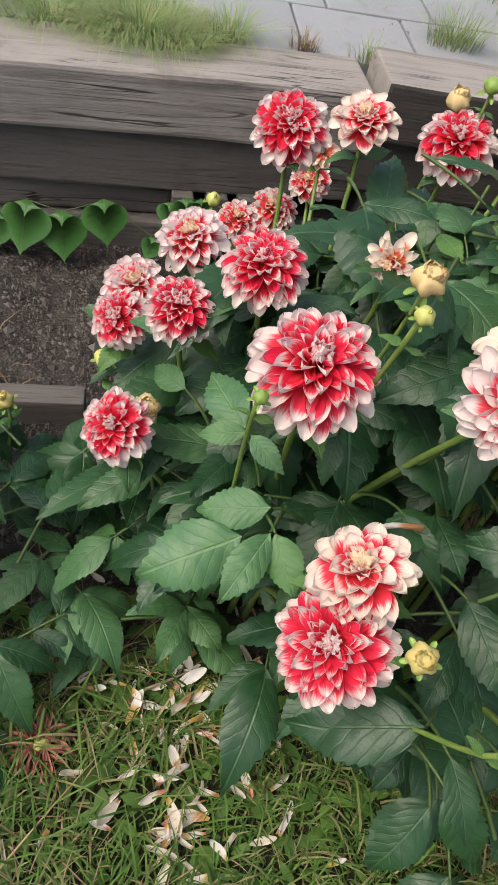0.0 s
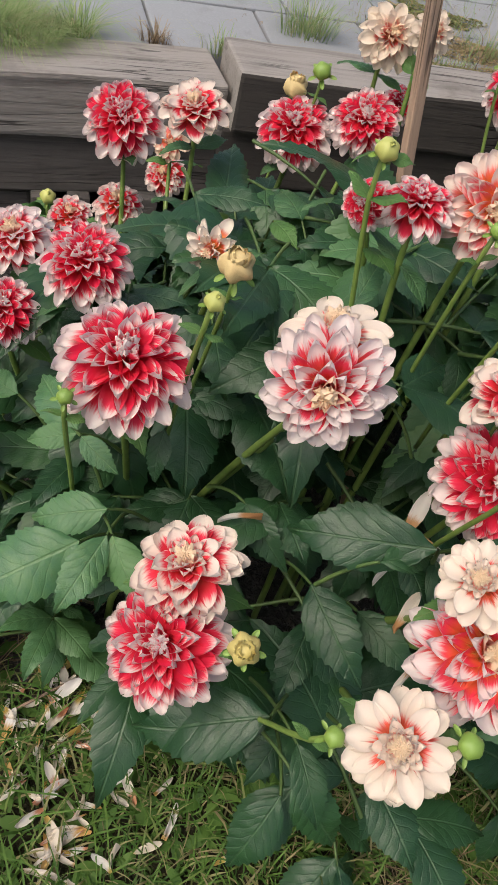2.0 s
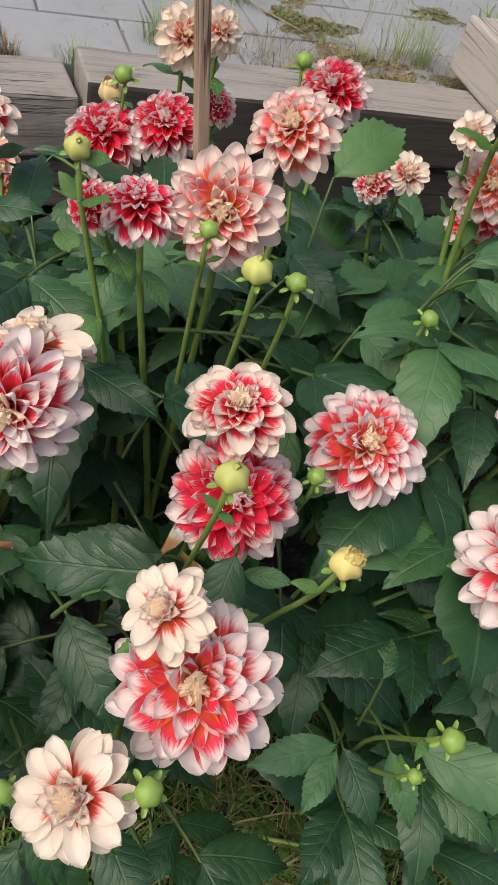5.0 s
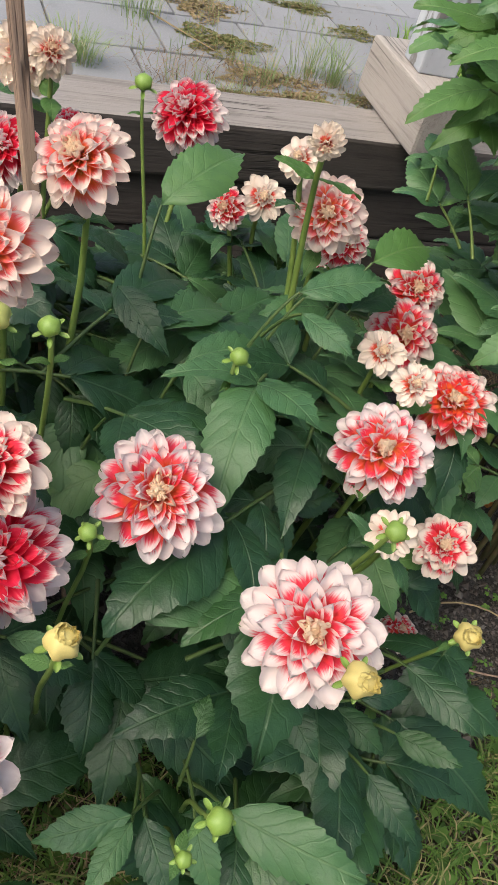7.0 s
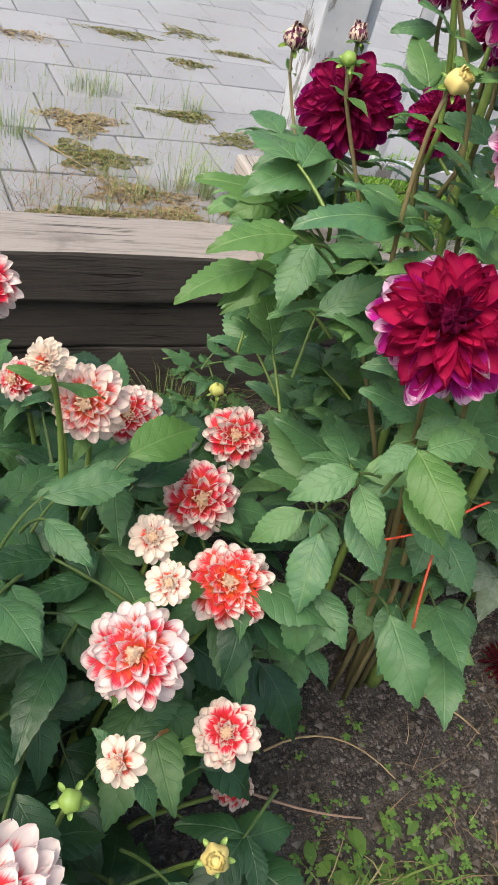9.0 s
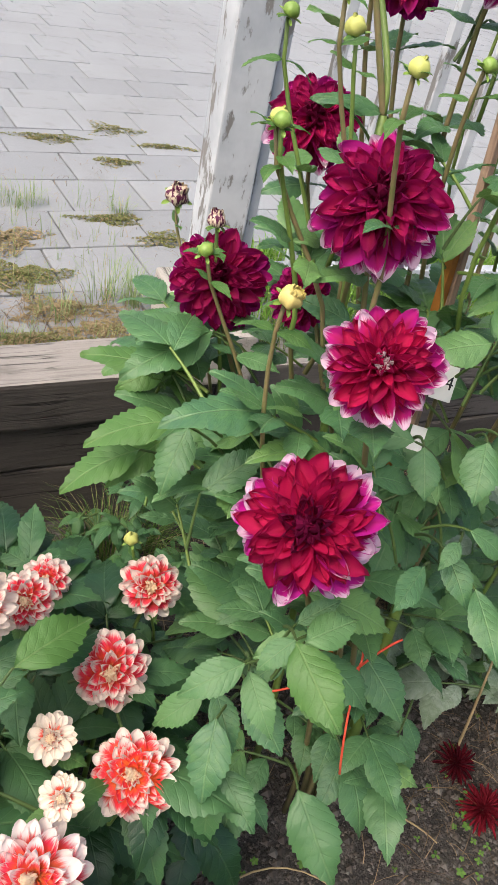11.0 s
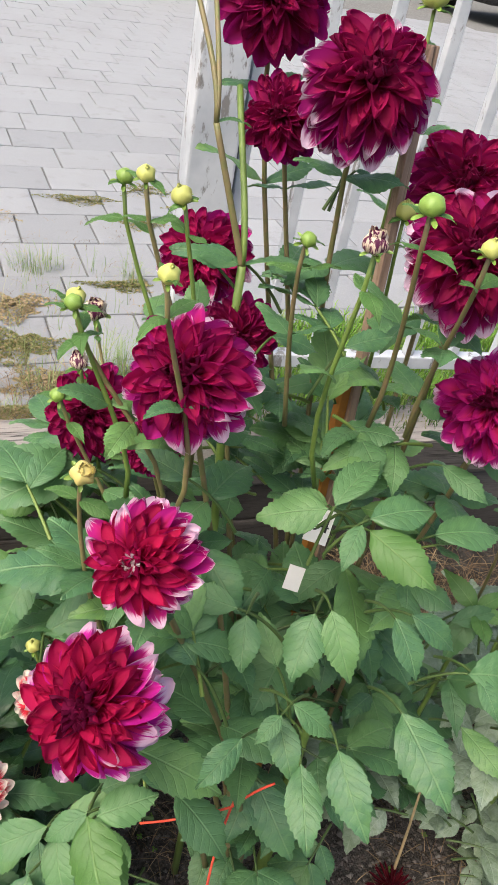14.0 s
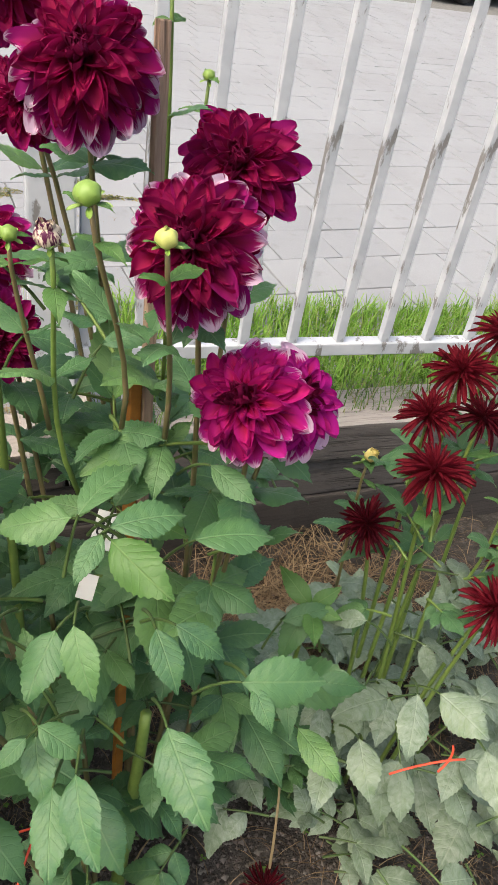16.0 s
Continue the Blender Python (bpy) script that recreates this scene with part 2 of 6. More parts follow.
def ground_mat():
    """Dark crumbly soil with straw litter; grassy turf colour where the lawn runs in front of the bed."""
    m, t, b = nodes_of("soil", 0.95, 0.15)
    p = world_pos(t)
    big = noise_tex(t, 3.0, 5, 0.6, p)
    mid = noise_tex(t, 22, 6, 0.65, p)
    crumb = noise_tex(t, 110, 5, 0.7, p)
    col = ramp(t, mid, (0.3, (0.028, 0.026, 0.025)), (0.55, (0.072, 0.066, 0.062)), (0.75, (0.15, 0.138, 0.130)))
    col = mix(t, span(t, crumb, 0.55, 0.75), col, (0.21, 0.19, 0.17))
    straw = noise_tex(t, 30, 4, 0.6, stretched(t, p, 1.0, 6.0, 1.0), 1.5)
    col = mix(t, math_of(t, "MULTIPLY", span(t, straw, 0.56, 0.66), span(t, big, 0.5, 0.62)), col, (0.22, 0.16, 0.095))
    s = node(t, "SeparateXYZ")
    link(t, p, s.inputs[0])
    # the lawn's wavering border
    lawn = math_of(t, "SUBTRACT", math_of(t, "ADD", 0.46, math_of(t, "MULTIPLY", math_of(t, "SUBTRACT", big, 0.5), 0.5)), s.outputs[1])
    turf = ramp(t, mid, (0.3, (0.018, 0.018, 0.011)), (0.6, (0.042, 0.038, 0.021)), (0.8, (0.10, 0.08, 0.045)))
    col = mix(t, span(t, lawn, -0.05, 0.1), col, turf)
    link(t, col, b.inputs["Base Color"])
    bump(t, b, math_of(t, "ADD", mid, math_of(t, "MULTIPLY", crumb, 0.8)), 1.0, 0.022)
    return m


def paver_mat():
    m, t, b = nodes_of("concrete_paving", 0.85, 0.3)
    p = world_pos(t)
    big = noise_tex(t, 1.1, 4, 0.6, p)
    fine = noise_tex(t, 160, 4, 0.7, p)
    st = noise_tex(t, 9, 5, 0.6, p)
    col = mix(t, rnd(t), (0.225, 0.236, 0.253), (0.277, 0.289, 0.305))
    col = mix(t, math_of(t, "MULTIPLY", span(t, big, 0.4, 0.7), 0.5), col, (0.21, 0.215, 0.225))
    col = mix(t, math_of(t, "MULTIPLY", span(t, st, 0.55, 0.75), 0.45), col, (0.165, 0.165, 0.165))
    col = mix(t, math_of(t, "MULTIPLY", span(t, fine, 0.4, 0.8), 0.3), col, (0.36, 0.37, 0.38))
    link(t, col, b.inputs["Base Color"])
    bump(t, b, math_of(t, "ADD", fine, st), 0.35, 0.002)
    return m


def paint_mat():
    """White-grey paint, chalky and flaked to grey wood or metal in places."""
    m, t, b = nodes_of("flaking_white_paint", 0.6, 0.35)
    co = objco(t)
    n = noise_tex(t, 26, 6, 0.65, stretched(t, co, 1, 1, 0.35))
    n2 = noise_tex(t, 6, 4, 0.6, co)
    col = mix(t, span(t, n2, 0.3, 0.7), (0.54, 0.565, 0.60), (0.38, 0.41, 0.45))
    chip = span(t, math_of(t, "ADD", n, math_of(t, "MULTIPLY", n2, 0.25)), 0.67, 0.74)
    col = mix(t, chip, col, (0.20, 0.195, 0.19))
    link(t, col, b.inputs["Base Color"])
    bump(t, b, math_of(t, "SUBTRACT", n, chip), 0.35, 0.002)
    return m


M_SOIL, M_PAVER = ground_mat(), paver_mat()
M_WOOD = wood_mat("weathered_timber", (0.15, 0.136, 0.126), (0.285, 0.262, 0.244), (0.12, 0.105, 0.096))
M_WOOD_DARK = wood_mat("dark_timber", (0.066, 0.061, 0.059), (0.120, 0.109, 0.102), (0.054, 0.049, 0.047))
M_WOOD_BLACK = wood_mat("black_timber", (0.036, 0.033, 0.031), (0.066, 0.059, 0.054), (0.030, 0.027, 0.026))
M_STAKE = wood_mat("garden_stake_wood", (0.22, 0.145, 0.105), (0.35, 0.245, 0.18), (0.16, 0.12, 0.095), along="z")
M_ORANGE = plain_mat("orange_varnished_wood", (0.42, 0.17, 0.03), (0.30, 0.12, 0.025), 30)
M_PAINT = paint_mat()
M_BI = petal_mat("bicolour_petal", "bicolour")
M_PU = petal_mat("purple_petal", "purple")
M_BI_IN = petal_mat("cream_inner_petal", "heart")
M_PU_IN = petal_mat("dark_purple_inner_petal", "purple_heart")
M_DK = petal_mat("dark_red_petal", "dark")
M_LEAF = leaf_mat("dark_dahlia_leaf", (0.012, 0.044, 0.020), (0.036, 0.102, 0.029), (0.07, 0.13, 0.06), through=0.14, rough=0.36)
M_LEAF_M = leaf_mat("green_dahlia_leaf", (0.044, 0.122, 0.052), (0.095, 0.20, 0.060), (0.12, 0.21, 0.09))
M_LEAF_B = leaf_mat("young_dahlia_leaf", (0.070, 0.170, 0.042), (0.105, 0.220, 0.055), (0.20, 0.31, 0.11), through=0.28)
M_LEAF_L = leaf_mat("grey_green_dahlia_leaf", (0.050, 0.138, 0.066), (0.150, 0.290, 0.085), (0.19, 0.31, 0.14), through=0.20, rough=0.38)
M_LEAF_G = leaf_mat("mildewed_dahlia_leaf", (0.060, 0.115, 0.050), (0.10, 0.17, 0.065), (0.28, 0.36, 0.22), grey=0.72)
M_WEED = leaf_mat("weed_leaf", (0.050, 0.120, 0.022), (0.115, 0.22, 0.035), (0.18, 0.28, 0.08))
M_STEM = plain_mat("green_stem", (0.13, 0.21, 0.045), (0.18, 0.26, 0.06), 60, 0.45, 0.4, 0.2)
M_STEM_D = plain_mat("dark_stem", (0.15, 0.155, 0.055), (0.22, 0.16, 0.085), 60, 0.5, 0.4, 0.2)
M_STALK = plain_mat("leaf_stalk_green", (0.055, 0.105, 0.030), (0.09, 0.14, 0.04), 60, 0.5, 0.4, 0.2)
M_BUD = plain_mat("green_bud", (0.24, 0.36, 0.07), (0.15, 0.27, 0.05), 50, 0.4, 0.45, 0.15)
M_BUD_Y = plain_mat("yellow_bud_petal", (0.62, 0.50, 0.17), (0.52, 0.46, 0.17), 50, 0.5, 0.35, 0.15)
M_BUD_YG = plain_mat("yellow_green_bud", (0.50, 0.50, 0.15), (0.40, 0.45, 0.12), 50, 0.45, 0.4, 0.15)
M_BUD_C = plain_mat("cream_bud_petal", (0.66, 0.52, 0.26), (0.55, 0.42, 0.20), 60, 0.55, 0.3, 0.3)


def striped_bud_mat():
    m, t, b = nodes_of("striped_purple_bud", 0.5, 0.3)
    n = noise_tex(t, 5.0, 2, 0.5, stretched(t, objco(t), 1.6, 1.6, 0.25))
    link(t, mix(t, span(t, n, 0.46, 0.56), (0.09, 0.012, 0.05), (0.56, 0.47, 0.36)), b.inputs["Base Color"])
    return m


M_BUD_P = striped_bud_mat()
M_GRASS = plain_mat("grass_blade", (0.10, 0.17, 0.035), (0.19, 0.24, 0.07), 8, 0.55, 0.3, 0.0)
M_STRAW = plain_mat("dry_straw", (0.38, 0.30, 0.17), (0.27, 0.20, 0.11), 20, 0.8, 0.2, 0.0)
M_MOSS = plain_mat("dry_moss", (0.13, 0.125, 0.045), (0.22, 0.17, 0.08), 60, 0.95, 0.1, 0.6)


# ---- building helpers ----
def from_bm(name, bm, mat, smooth=False):
    me = bpy.data.meshes.new(name)
    bm.to_mesh(me)
    bm.free()
    for m in mat if isinstance(mat, (list, tuple)) else (mat,):
        me.materials.append(m)
    if smooth:
        me.polygons.foreach_set("use_smooth", [True] * len(me.polygons))
    return me


def part(name, bm, material, parent, label="", smooth=False):
    ob = new(name, from_bm(name, bm, material, smooth))
    if parent is not None:
        ob.parent = parent
    return tagged(ob, label)


def place(name, mesh, m, parent=None):
    ob = new(name, mesh)
    ob.parent = parent
    ob.matrix_local = m
    return ob


def thing(name, loc, label, category, group="", kind=""):
    ob = new(name)
    ob.location = loc
    bpy.context.view_layer.update()
    return tagged(ob, label, category, group, kind)


def box_bm(sx, sy, sz, bevel=0.006, wob=0.0, cuts=0, seed=0):
    """A block centred on its origin, with worn edges."""
    bm = bmesh.new()
    bmesh.ops.create_cube(bm, size=1)
    bmesh.ops.scale(bm, vec=(sx, sy, sz), verts=bm.verts)
    if bevel:
        bmesh.ops.bevel(bm, geom=bm.edges[:], offset=bevel, segments=2, affect="EDGES", profile=0.6)
    if cuts:
        long = [e for e in bm.edges if abs(e.verts[0].co.x - e.verts[1].co.x) > sx * 0.5]
        bmesh.ops.subdivide_edges(bm, edges=long, cuts=cuts, use_grid_fill=True)
    if wob:
        for v in bm.verts:
            n = noise.noise_vector(Vector((v.co.x * 4, v.co.y * 6, v.co.z * 6)) + Vector((seed * 3.1, 0, seed)))
            v.co += n * wob
    return bm


def tube_bm(points, radii, sides=7, caps=True):
    """A smooth round stem through the points."""
    bm = bmesh.new()
    rings, prev = [], None
    for i, p in enumerate(points):
        a = points[max(i - 1, 0)]
        b = points[min(i + 1, len(points) - 1)]
        d = (Vector(b) - Vector(a)).normalized()
        side = prev if prev is not None else (Vector((1, 0, 0)) if abs(d.x) < 0.8 else Vector((0, 1, 0)))
        side = (side - d * side.dot(d)).normalized()
        prev = side
        up = d.cross(side)
        r = radii[i] if isinstance(radii, (list, tuple)) else radii
        rings.append([bm.verts.new(Vector(p) + side * (r * math.cos(k * math.tau / sides)) + up * (r * math.sin(k * math.tau / sides))) for k in range(sides)])
    for ra, rb in zip(rings, rings[1:]):
        for k in range(sides):
            bm.faces.new((ra[k], ra[(k + 1) % sides], rb[(k + 1) % sides], rb[k]))
    if caps:
        bm.faces.new(rings[0][::-1])
        bm.faces.new(rings[-1])
    return bm


def bowed(a, b, sag, n=7):
    """Points from a to b, bowed by the vector sag at the middle."""
    a, b, sag = Vector(a), Vector(b), Vector(sag)
    return [a.lerp(b, k / n) + sag * (4 * k / n * (1 - k / n)) for k in range(n + 1)]


def joined(name, pieces, mat, smooth=True, per_vertex_uv=None):
    """One mesh out of (verts, faces) pieces."""
    vs, fs = [], []
    for v, f in pieces:
        o = len(vs)
        vs += v
        fs += [tuple(i + o for i in q) for q in f]
    me = bpy.data.meshes.new(name)
    me.from_pydata([tuple(v) for v in vs], [], fs)
    me.materials.append(mat)
    if smooth:
        me.polygons.foreach_set("use_smooth", [True] * len(me.polygons))
    me.update()
    return me


# ---- ground ----
def ground_height(x, y):
    n = noise.noise(Vector((x * 2.2, y * 2.2, 0.3))) * 0.025 + noise.noise(Vector((x * 9, y * 9, 4.0))) * 0.008
    return n - 0.05 * max(0.0, min(1.0, (y - 1.0) / 0.6))


def build_ground():
    xs = [-400, -60, -12, -4] + [-1.6 + 0.03 * k for k in range(175)] + [5, 12, 60, 400]
    ys = [-400, -60, -10, -2] + [-0.7 + 0.03 * k for k in range(100)] + [3, 12, 60, 400]
    vs = [(x, y, ground_height(x, y) + (noise.noise(Vector((x * 40, y * 40, 1))) * 0.006 if abs(x) < 4 else 0)) for y in ys for x in xs]
    n = len(xs)
    fs = [(j * n + i, j * n + i + 1, (j + 1) * n + i + 1, (j + 1) * n + i) for j in range(len(ys) - 1) for i in range(n - 1)]
    me = joined("ground", [(vs, fs)], M_SOIL)
    tagged(new("ground", me), "dark crumbly garden soil with straw litter and turf", "ground", kind="structure")


build_ground()

PAVE_Z = 0.405


def build_pavement():
    """Grey concrete paving behind the bed: a bedding slab with single stones laid in running bond on it."""
    bm = box_bm(300, 150, 0.3, 0)
    slab = new("pavement", from_bm("pavement", bm, M_JOINT))
    slab.location = (0, 77.0, PAVE_Z - 0.012 - 0.15)
    tagged(slab, "weathered grey concrete block paving with weedy joints", "pavement", kind="structure")
    bpy.context.view_layer.update()
    return slab


M_JOINT = plain_mat("sandy_joint", (0.20, 0.20, 0.195), (0.14, 0.138, 0.13), 30, 0.95, 0.1, 0.4, False)
pavement = build_pavement()


# ---- retaining wall ----
M_OFFCUT = wood_mat("pale_sawn_timber", (0.26, 0.235, 0.215), (0.39, 0.36, 0.33), (0.25, 0.22, 0.20), along="y")
wall = thing("retaining_wall", (0, 0, 0), "weathered grey timber sleeper wall round the raised paving", "wall", kind="structure")


def timber(x0, y0, x1, y1, z0, z1, depth, mat, seed, label="", wob=0.006):
    """A sleeper whose front face runs from (x0, y0) to (x1, y1)."""
    a, b = Vector((x0, y0, 0)), Vector((x1, y1, 0))
    long = (b - a).length
    ang = math.degrees(math.atan2(y1 - y0, x1 - x0))
    bm = box_bm(long, depth, z1 - z0, 0.010, wob, max(4, int(long / 0.12)), seed)
    mats = mat if isinstance(mat, (list, tuple)) else (mat,)
    # front faces take a darker timber: stain deepened by shade put into the colour
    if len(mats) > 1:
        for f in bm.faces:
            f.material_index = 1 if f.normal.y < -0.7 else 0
    ob = part("timber", bm, mats, wall, label)
    mid = (a + b) / 2
    ob.matrix_local = pose(mid.x, mid.y, (z0 + z1) / 2, 0, 0, ang) @ Matrix.Translation((0, depth / 2, 0))
    return ob


timber(-3.0, 1.16, 0.405, 1.775, 0.272, 0.42, 0.20, M_WOOD, 1, "grey weathered top sleeper with long cracks")
# courses below the top sleeper have a darker timber colour
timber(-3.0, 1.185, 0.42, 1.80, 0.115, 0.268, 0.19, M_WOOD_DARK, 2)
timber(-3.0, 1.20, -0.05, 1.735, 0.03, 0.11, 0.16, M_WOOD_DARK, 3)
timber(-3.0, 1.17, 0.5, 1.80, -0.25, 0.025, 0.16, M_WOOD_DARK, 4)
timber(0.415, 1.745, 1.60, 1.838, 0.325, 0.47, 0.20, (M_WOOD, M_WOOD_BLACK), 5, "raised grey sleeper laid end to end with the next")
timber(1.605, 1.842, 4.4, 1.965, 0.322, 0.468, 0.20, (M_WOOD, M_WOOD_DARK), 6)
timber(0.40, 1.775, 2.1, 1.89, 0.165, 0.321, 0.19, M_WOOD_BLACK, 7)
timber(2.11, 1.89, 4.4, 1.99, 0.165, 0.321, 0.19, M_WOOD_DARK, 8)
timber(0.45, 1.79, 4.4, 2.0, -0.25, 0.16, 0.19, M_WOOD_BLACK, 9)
for k in range(4):
    post = part("post", box_bm(0.055, 0.05, 0.12, 0.004, 0.002, 0, k), M_WOOD_DARK, wall, "short black post between the sleepers")
    post.matrix_local = pose(-0.02 + 0.085 * k, 1.715 + 0.014 * k, 0.06, 0, 3 * (k % 2), 8)


# ---- fence ----
def build_fence():
    f = thing("fence", (1.562, 1.965, 0.622), "white painted picket fence with flaking paint on a timber sleeper", "fence")
    inv = f.matrix_world.inverted()

    def put(name, bm, x, y, z, label="", rz=0.0):
        ob = part(name, bm, M_PAINT, f, label)
        ob.matrix_local = inv @ pose(x, y, z, 0, 0, rz)
        return ob

    put("post", box_bm(0.112, 0.11, 1.42, 0.006, 0.0015), 1.572, 1.965, 0.622 + 0.71, "thick square white post with chipped paint")
    put("rail", box_bm(3.4, 0.045, 0.040, 0.004), 1.625 + 1.7, 1.955, 0.715, "white bottom rail")
    put("rail", box_bm(3.4, 0.045, 0.040, 0.004), 1.625 + 1.7, 1.955, 1.92, "white top rail")
    put("post", box_bm(0.11, 0.11, 1.55, 0.006, 0.0015), 5.08, 1.965, 0.35 + 0.775)
    me = from_bm("bar", box_bm(0.027, 0.027, 1.165, 0.003), M_PAINT)
    k = 0
    while 1.654 + 0.148 * k < 5.0:
        ob = place("bar", me, inv @ pose(1.654 + 0.148 * k, 1.955, 0.735 + 0.5825, 0, 0, 0), f)
        k += 1


build_fence()
# the cross timber that carries the fence post
timber(1.495, 1.757, 1.665, 1.765, 0.472, 0.622, 0.40, M_OFFCUT, 21, "pale sawn timber laid across the wall under the fence post", 0.003)


# ---- petals, leaves, buds ----
def petal_mesh(name, width, cup, curl, tip, mat, rows=7, cols=4, roll=0.0, wave=0.0):
    """A petal of length 1 along y, its hollow side up. cup: how far the edges rise; curl: how far the tip bends back; tip: how pointed."""
    vs, uvs, fs = [], [], []
    for j in range(rows + 1):
        v = 1 - (1 - j / rows) ** 1.6
        round_ = max(0.0, 1 - max(0.0, (v - 0.45) / 0.55) ** tip) ** 0.56
        w = width * (0.26 + 0.74 * math.sin(min(1.0, v * 1.35) * math.pi / 2)) * round_ + (0.05 * width if j == rows else 0.012)
        for i in range(cols + 1):
            u = i / cols
            s = 2 * u - 1
            x = s * w / 2
            z = cup * width * (s * s) * (1.15 - 0.75 * v) - curl * v * v + 0.06 * math.sin(v * math.pi)
            z += roll * width * s * s * max(0.0, v - 0.4) + wave * math.sin(5 * v + 3 * s) * abs(s)
            vs.append((x * (1 - 0.35 * cup * s * s), v - 0.10 * curl * v * v, z))
            uvs.append((u, v))
    n = cols + 1
    for j in range(rows):
        for i in range(cols):
            fs.append((j * n + i, j * n + i + 1, (j + 1) * n + i + 1, (j + 1) * n + i))
    me = bpy.data.meshes.new(name)
    me.from_pydata(vs, [], fs)
    uvl = me.uv_layers.new(name="UVMap")
    for lp in me.loops:
        uvl.data[lp.index].uv = uvs[lp.vertex_index]
    me.materials.append(mat)
    me.polygons.foreach_set("use_smooth", [True] * len(me.polygons))
    me.update()
    return me


PETALS = {}
for key, mat, k, wv, back in (("bi", M_BI, 1.0, 0.010, 0.35), ("pu", M_PU, 0.94, 0.035, 1.0)):
    PETALS[key] = dict(
        outer=[petal_mesh("petal", 0.52 * k, 0.44, c * back, tp, mat, roll=0.05, wave=wv) for c, tp in ((0.16, 2.6), (0.28, 3.1), (0.06, 2.3))],
        mid=[petal_mesh("petal", 0.62 * k, 0.40 if key == "bi" else 0.56, c * back, tp, mat, roll=0.10, wave=wv) for c, tp in ((0.40, 2.6), (0.52, 3.1), (0.28, 2.3))],
        inner=[petal_mesh("petal", 0.62 * k, 0.8, c, 2.4, mat, 6, 4) for c in (0.10, -0.14)],
        heart=[petal_mesh("petal", 0.66, 0.9, c, 2.2, mat, 6, 4) for c in (-0.38, -0.50)],
    )
PETALS["dk"] = dict(
    outer=[petal_mesh("petal", 0.19, 0.9, c, 2.4, M_DK, 6, 3) for c in (0.35, 0.55, 0.15)],
    mid=[petal_mesh("petal", 0.18, 1.0, c, 2.2, M_DK, 6, 3) for c in (0.25, -0.05)],
    inner=[petal_mesh("petal", 0.17, 1.0, c, 2.0, M_DK, 5, 3) for c in (-0.3, -0.2)],
)


def head_layout(rng, count, el0, el1, power, ragged):
    """Spiral of petals from the outside in: (index fraction, azimuth, elevation, length)."""
    out = []
    for i in range(count):
        f = i / (count - 1)
        az = i * math.radians(137.508) + rng.uniform(-0.17, 0.17)
        el = el0 + (el1 - el0) * f ** power + rng.uniform(-ragged, ragged)
        out.append((f, az, el))
    return out


STYLES = {
    # petals, outer and inner elevation, where the pale tip begins, warm tint, flush, kind, share of loose petals, raggedness
    "rw": (120, -52, 84, 0.70, 0.16, 0.30, "bi", 0.36, 0.19), "rwp": (84, -30, 80, 0.70, 0.10, 0.32, "bi", 0.46, 0.17),
    "wr": (80, -34, 84, 0.64, 0.42, 0.20, "bi", 0.46, 0.12), "pale": (84, -40, 82, 0.62, 0.14, 0.35, "bi", 0.38, 0.13),
    "pink": (78, -36, 78, 0.64, 0.40, 0.72, "bi", 0.42, 0.12), "cream": (64, -26, 87, 0.34, 0.50, 0.15, "bi", 0.45, 0.12),
    "yellow": (70, -65, 70, 0.34, 0.62, 0.6, "bi", 0.55, 0.25), "rws": (84, -48, 80, 0.69, 0.30, 0.30, "bi", 0.36, 0.18),
    "red": (100, -36, 82, 0.78, 0.30, 0.05, "bi", 0.38, 0.18), "half": (44, -20, 75, 0.45, 0.55, 0.5, "bi", 0.6, 0.25),
    "brown": (44, -75, 60, 0.66, 0.9, 0.9, "bi", 0.6, 0.3),
    "purpc": (165, -56, 80, 0.85, 0.0, 1.0, "pu", 0.42, 0.30), "purp": (165, -56, 80, 0.93, 0.22, 0.8, "pu", 0.42, 0.28), "purpd": (130, -52, 82, 1.12, 0.48, 0.65, "pu", 0.34, 0.26),
    "purpe": (150, -56, 80, 0.91, 0.50, 0.65, "pu", 0.42, 0.30), "purpl": (140, -58, 80, 0.74, 0.15, 1.0, "pu", 0.42, 0.26),
    "purpw": (110, -46, 76, 0.84, 0.0, 0.6, "pu", 0.46, 0.24), "purpm": (140, -58, 80, 0.88, 0.10, 0.8, "pu", 0.38, 0.28),
    "cact": (110, -14, 86, 1.0, 0.0, 0.0, "dk", 0.45, 0.18), "cactr": (110, -12, 86, 1.0, 0.75, 0.0, "dk", 0.45, 0.18),
}
# how strongly the throat of a bicolour head glows orange and gold
THROAT = {"rw": 0.10, "rwp": 0.70, "wr": 0.12, "pale": 0.25, "pink": 0.95, "cream": 0.25, "rws": 0.45, "yellow": 0.35, "half": 0.9, "brown": 0.5}


def petal_matrix(az, el, length, wide, base):
    d = Vector((math.cos(az) * math.cos(el), math.sin(az) * math.cos(el), math.sin(el)))
    up = Vector((-math.cos(az) * math.sin(el), -math.sin(az) * math.sin(el), math.cos(el)))
    x = d.cross(up)
    m = Matrix((x, d, up)).transposed().to_4x4()
    m.translation = base * Vector((d.x, d.y, 0.55 * d.z))
    return m @ Matrix.Diagonal((length * wide, length, length, 1))


HEAD_SEED = [0]


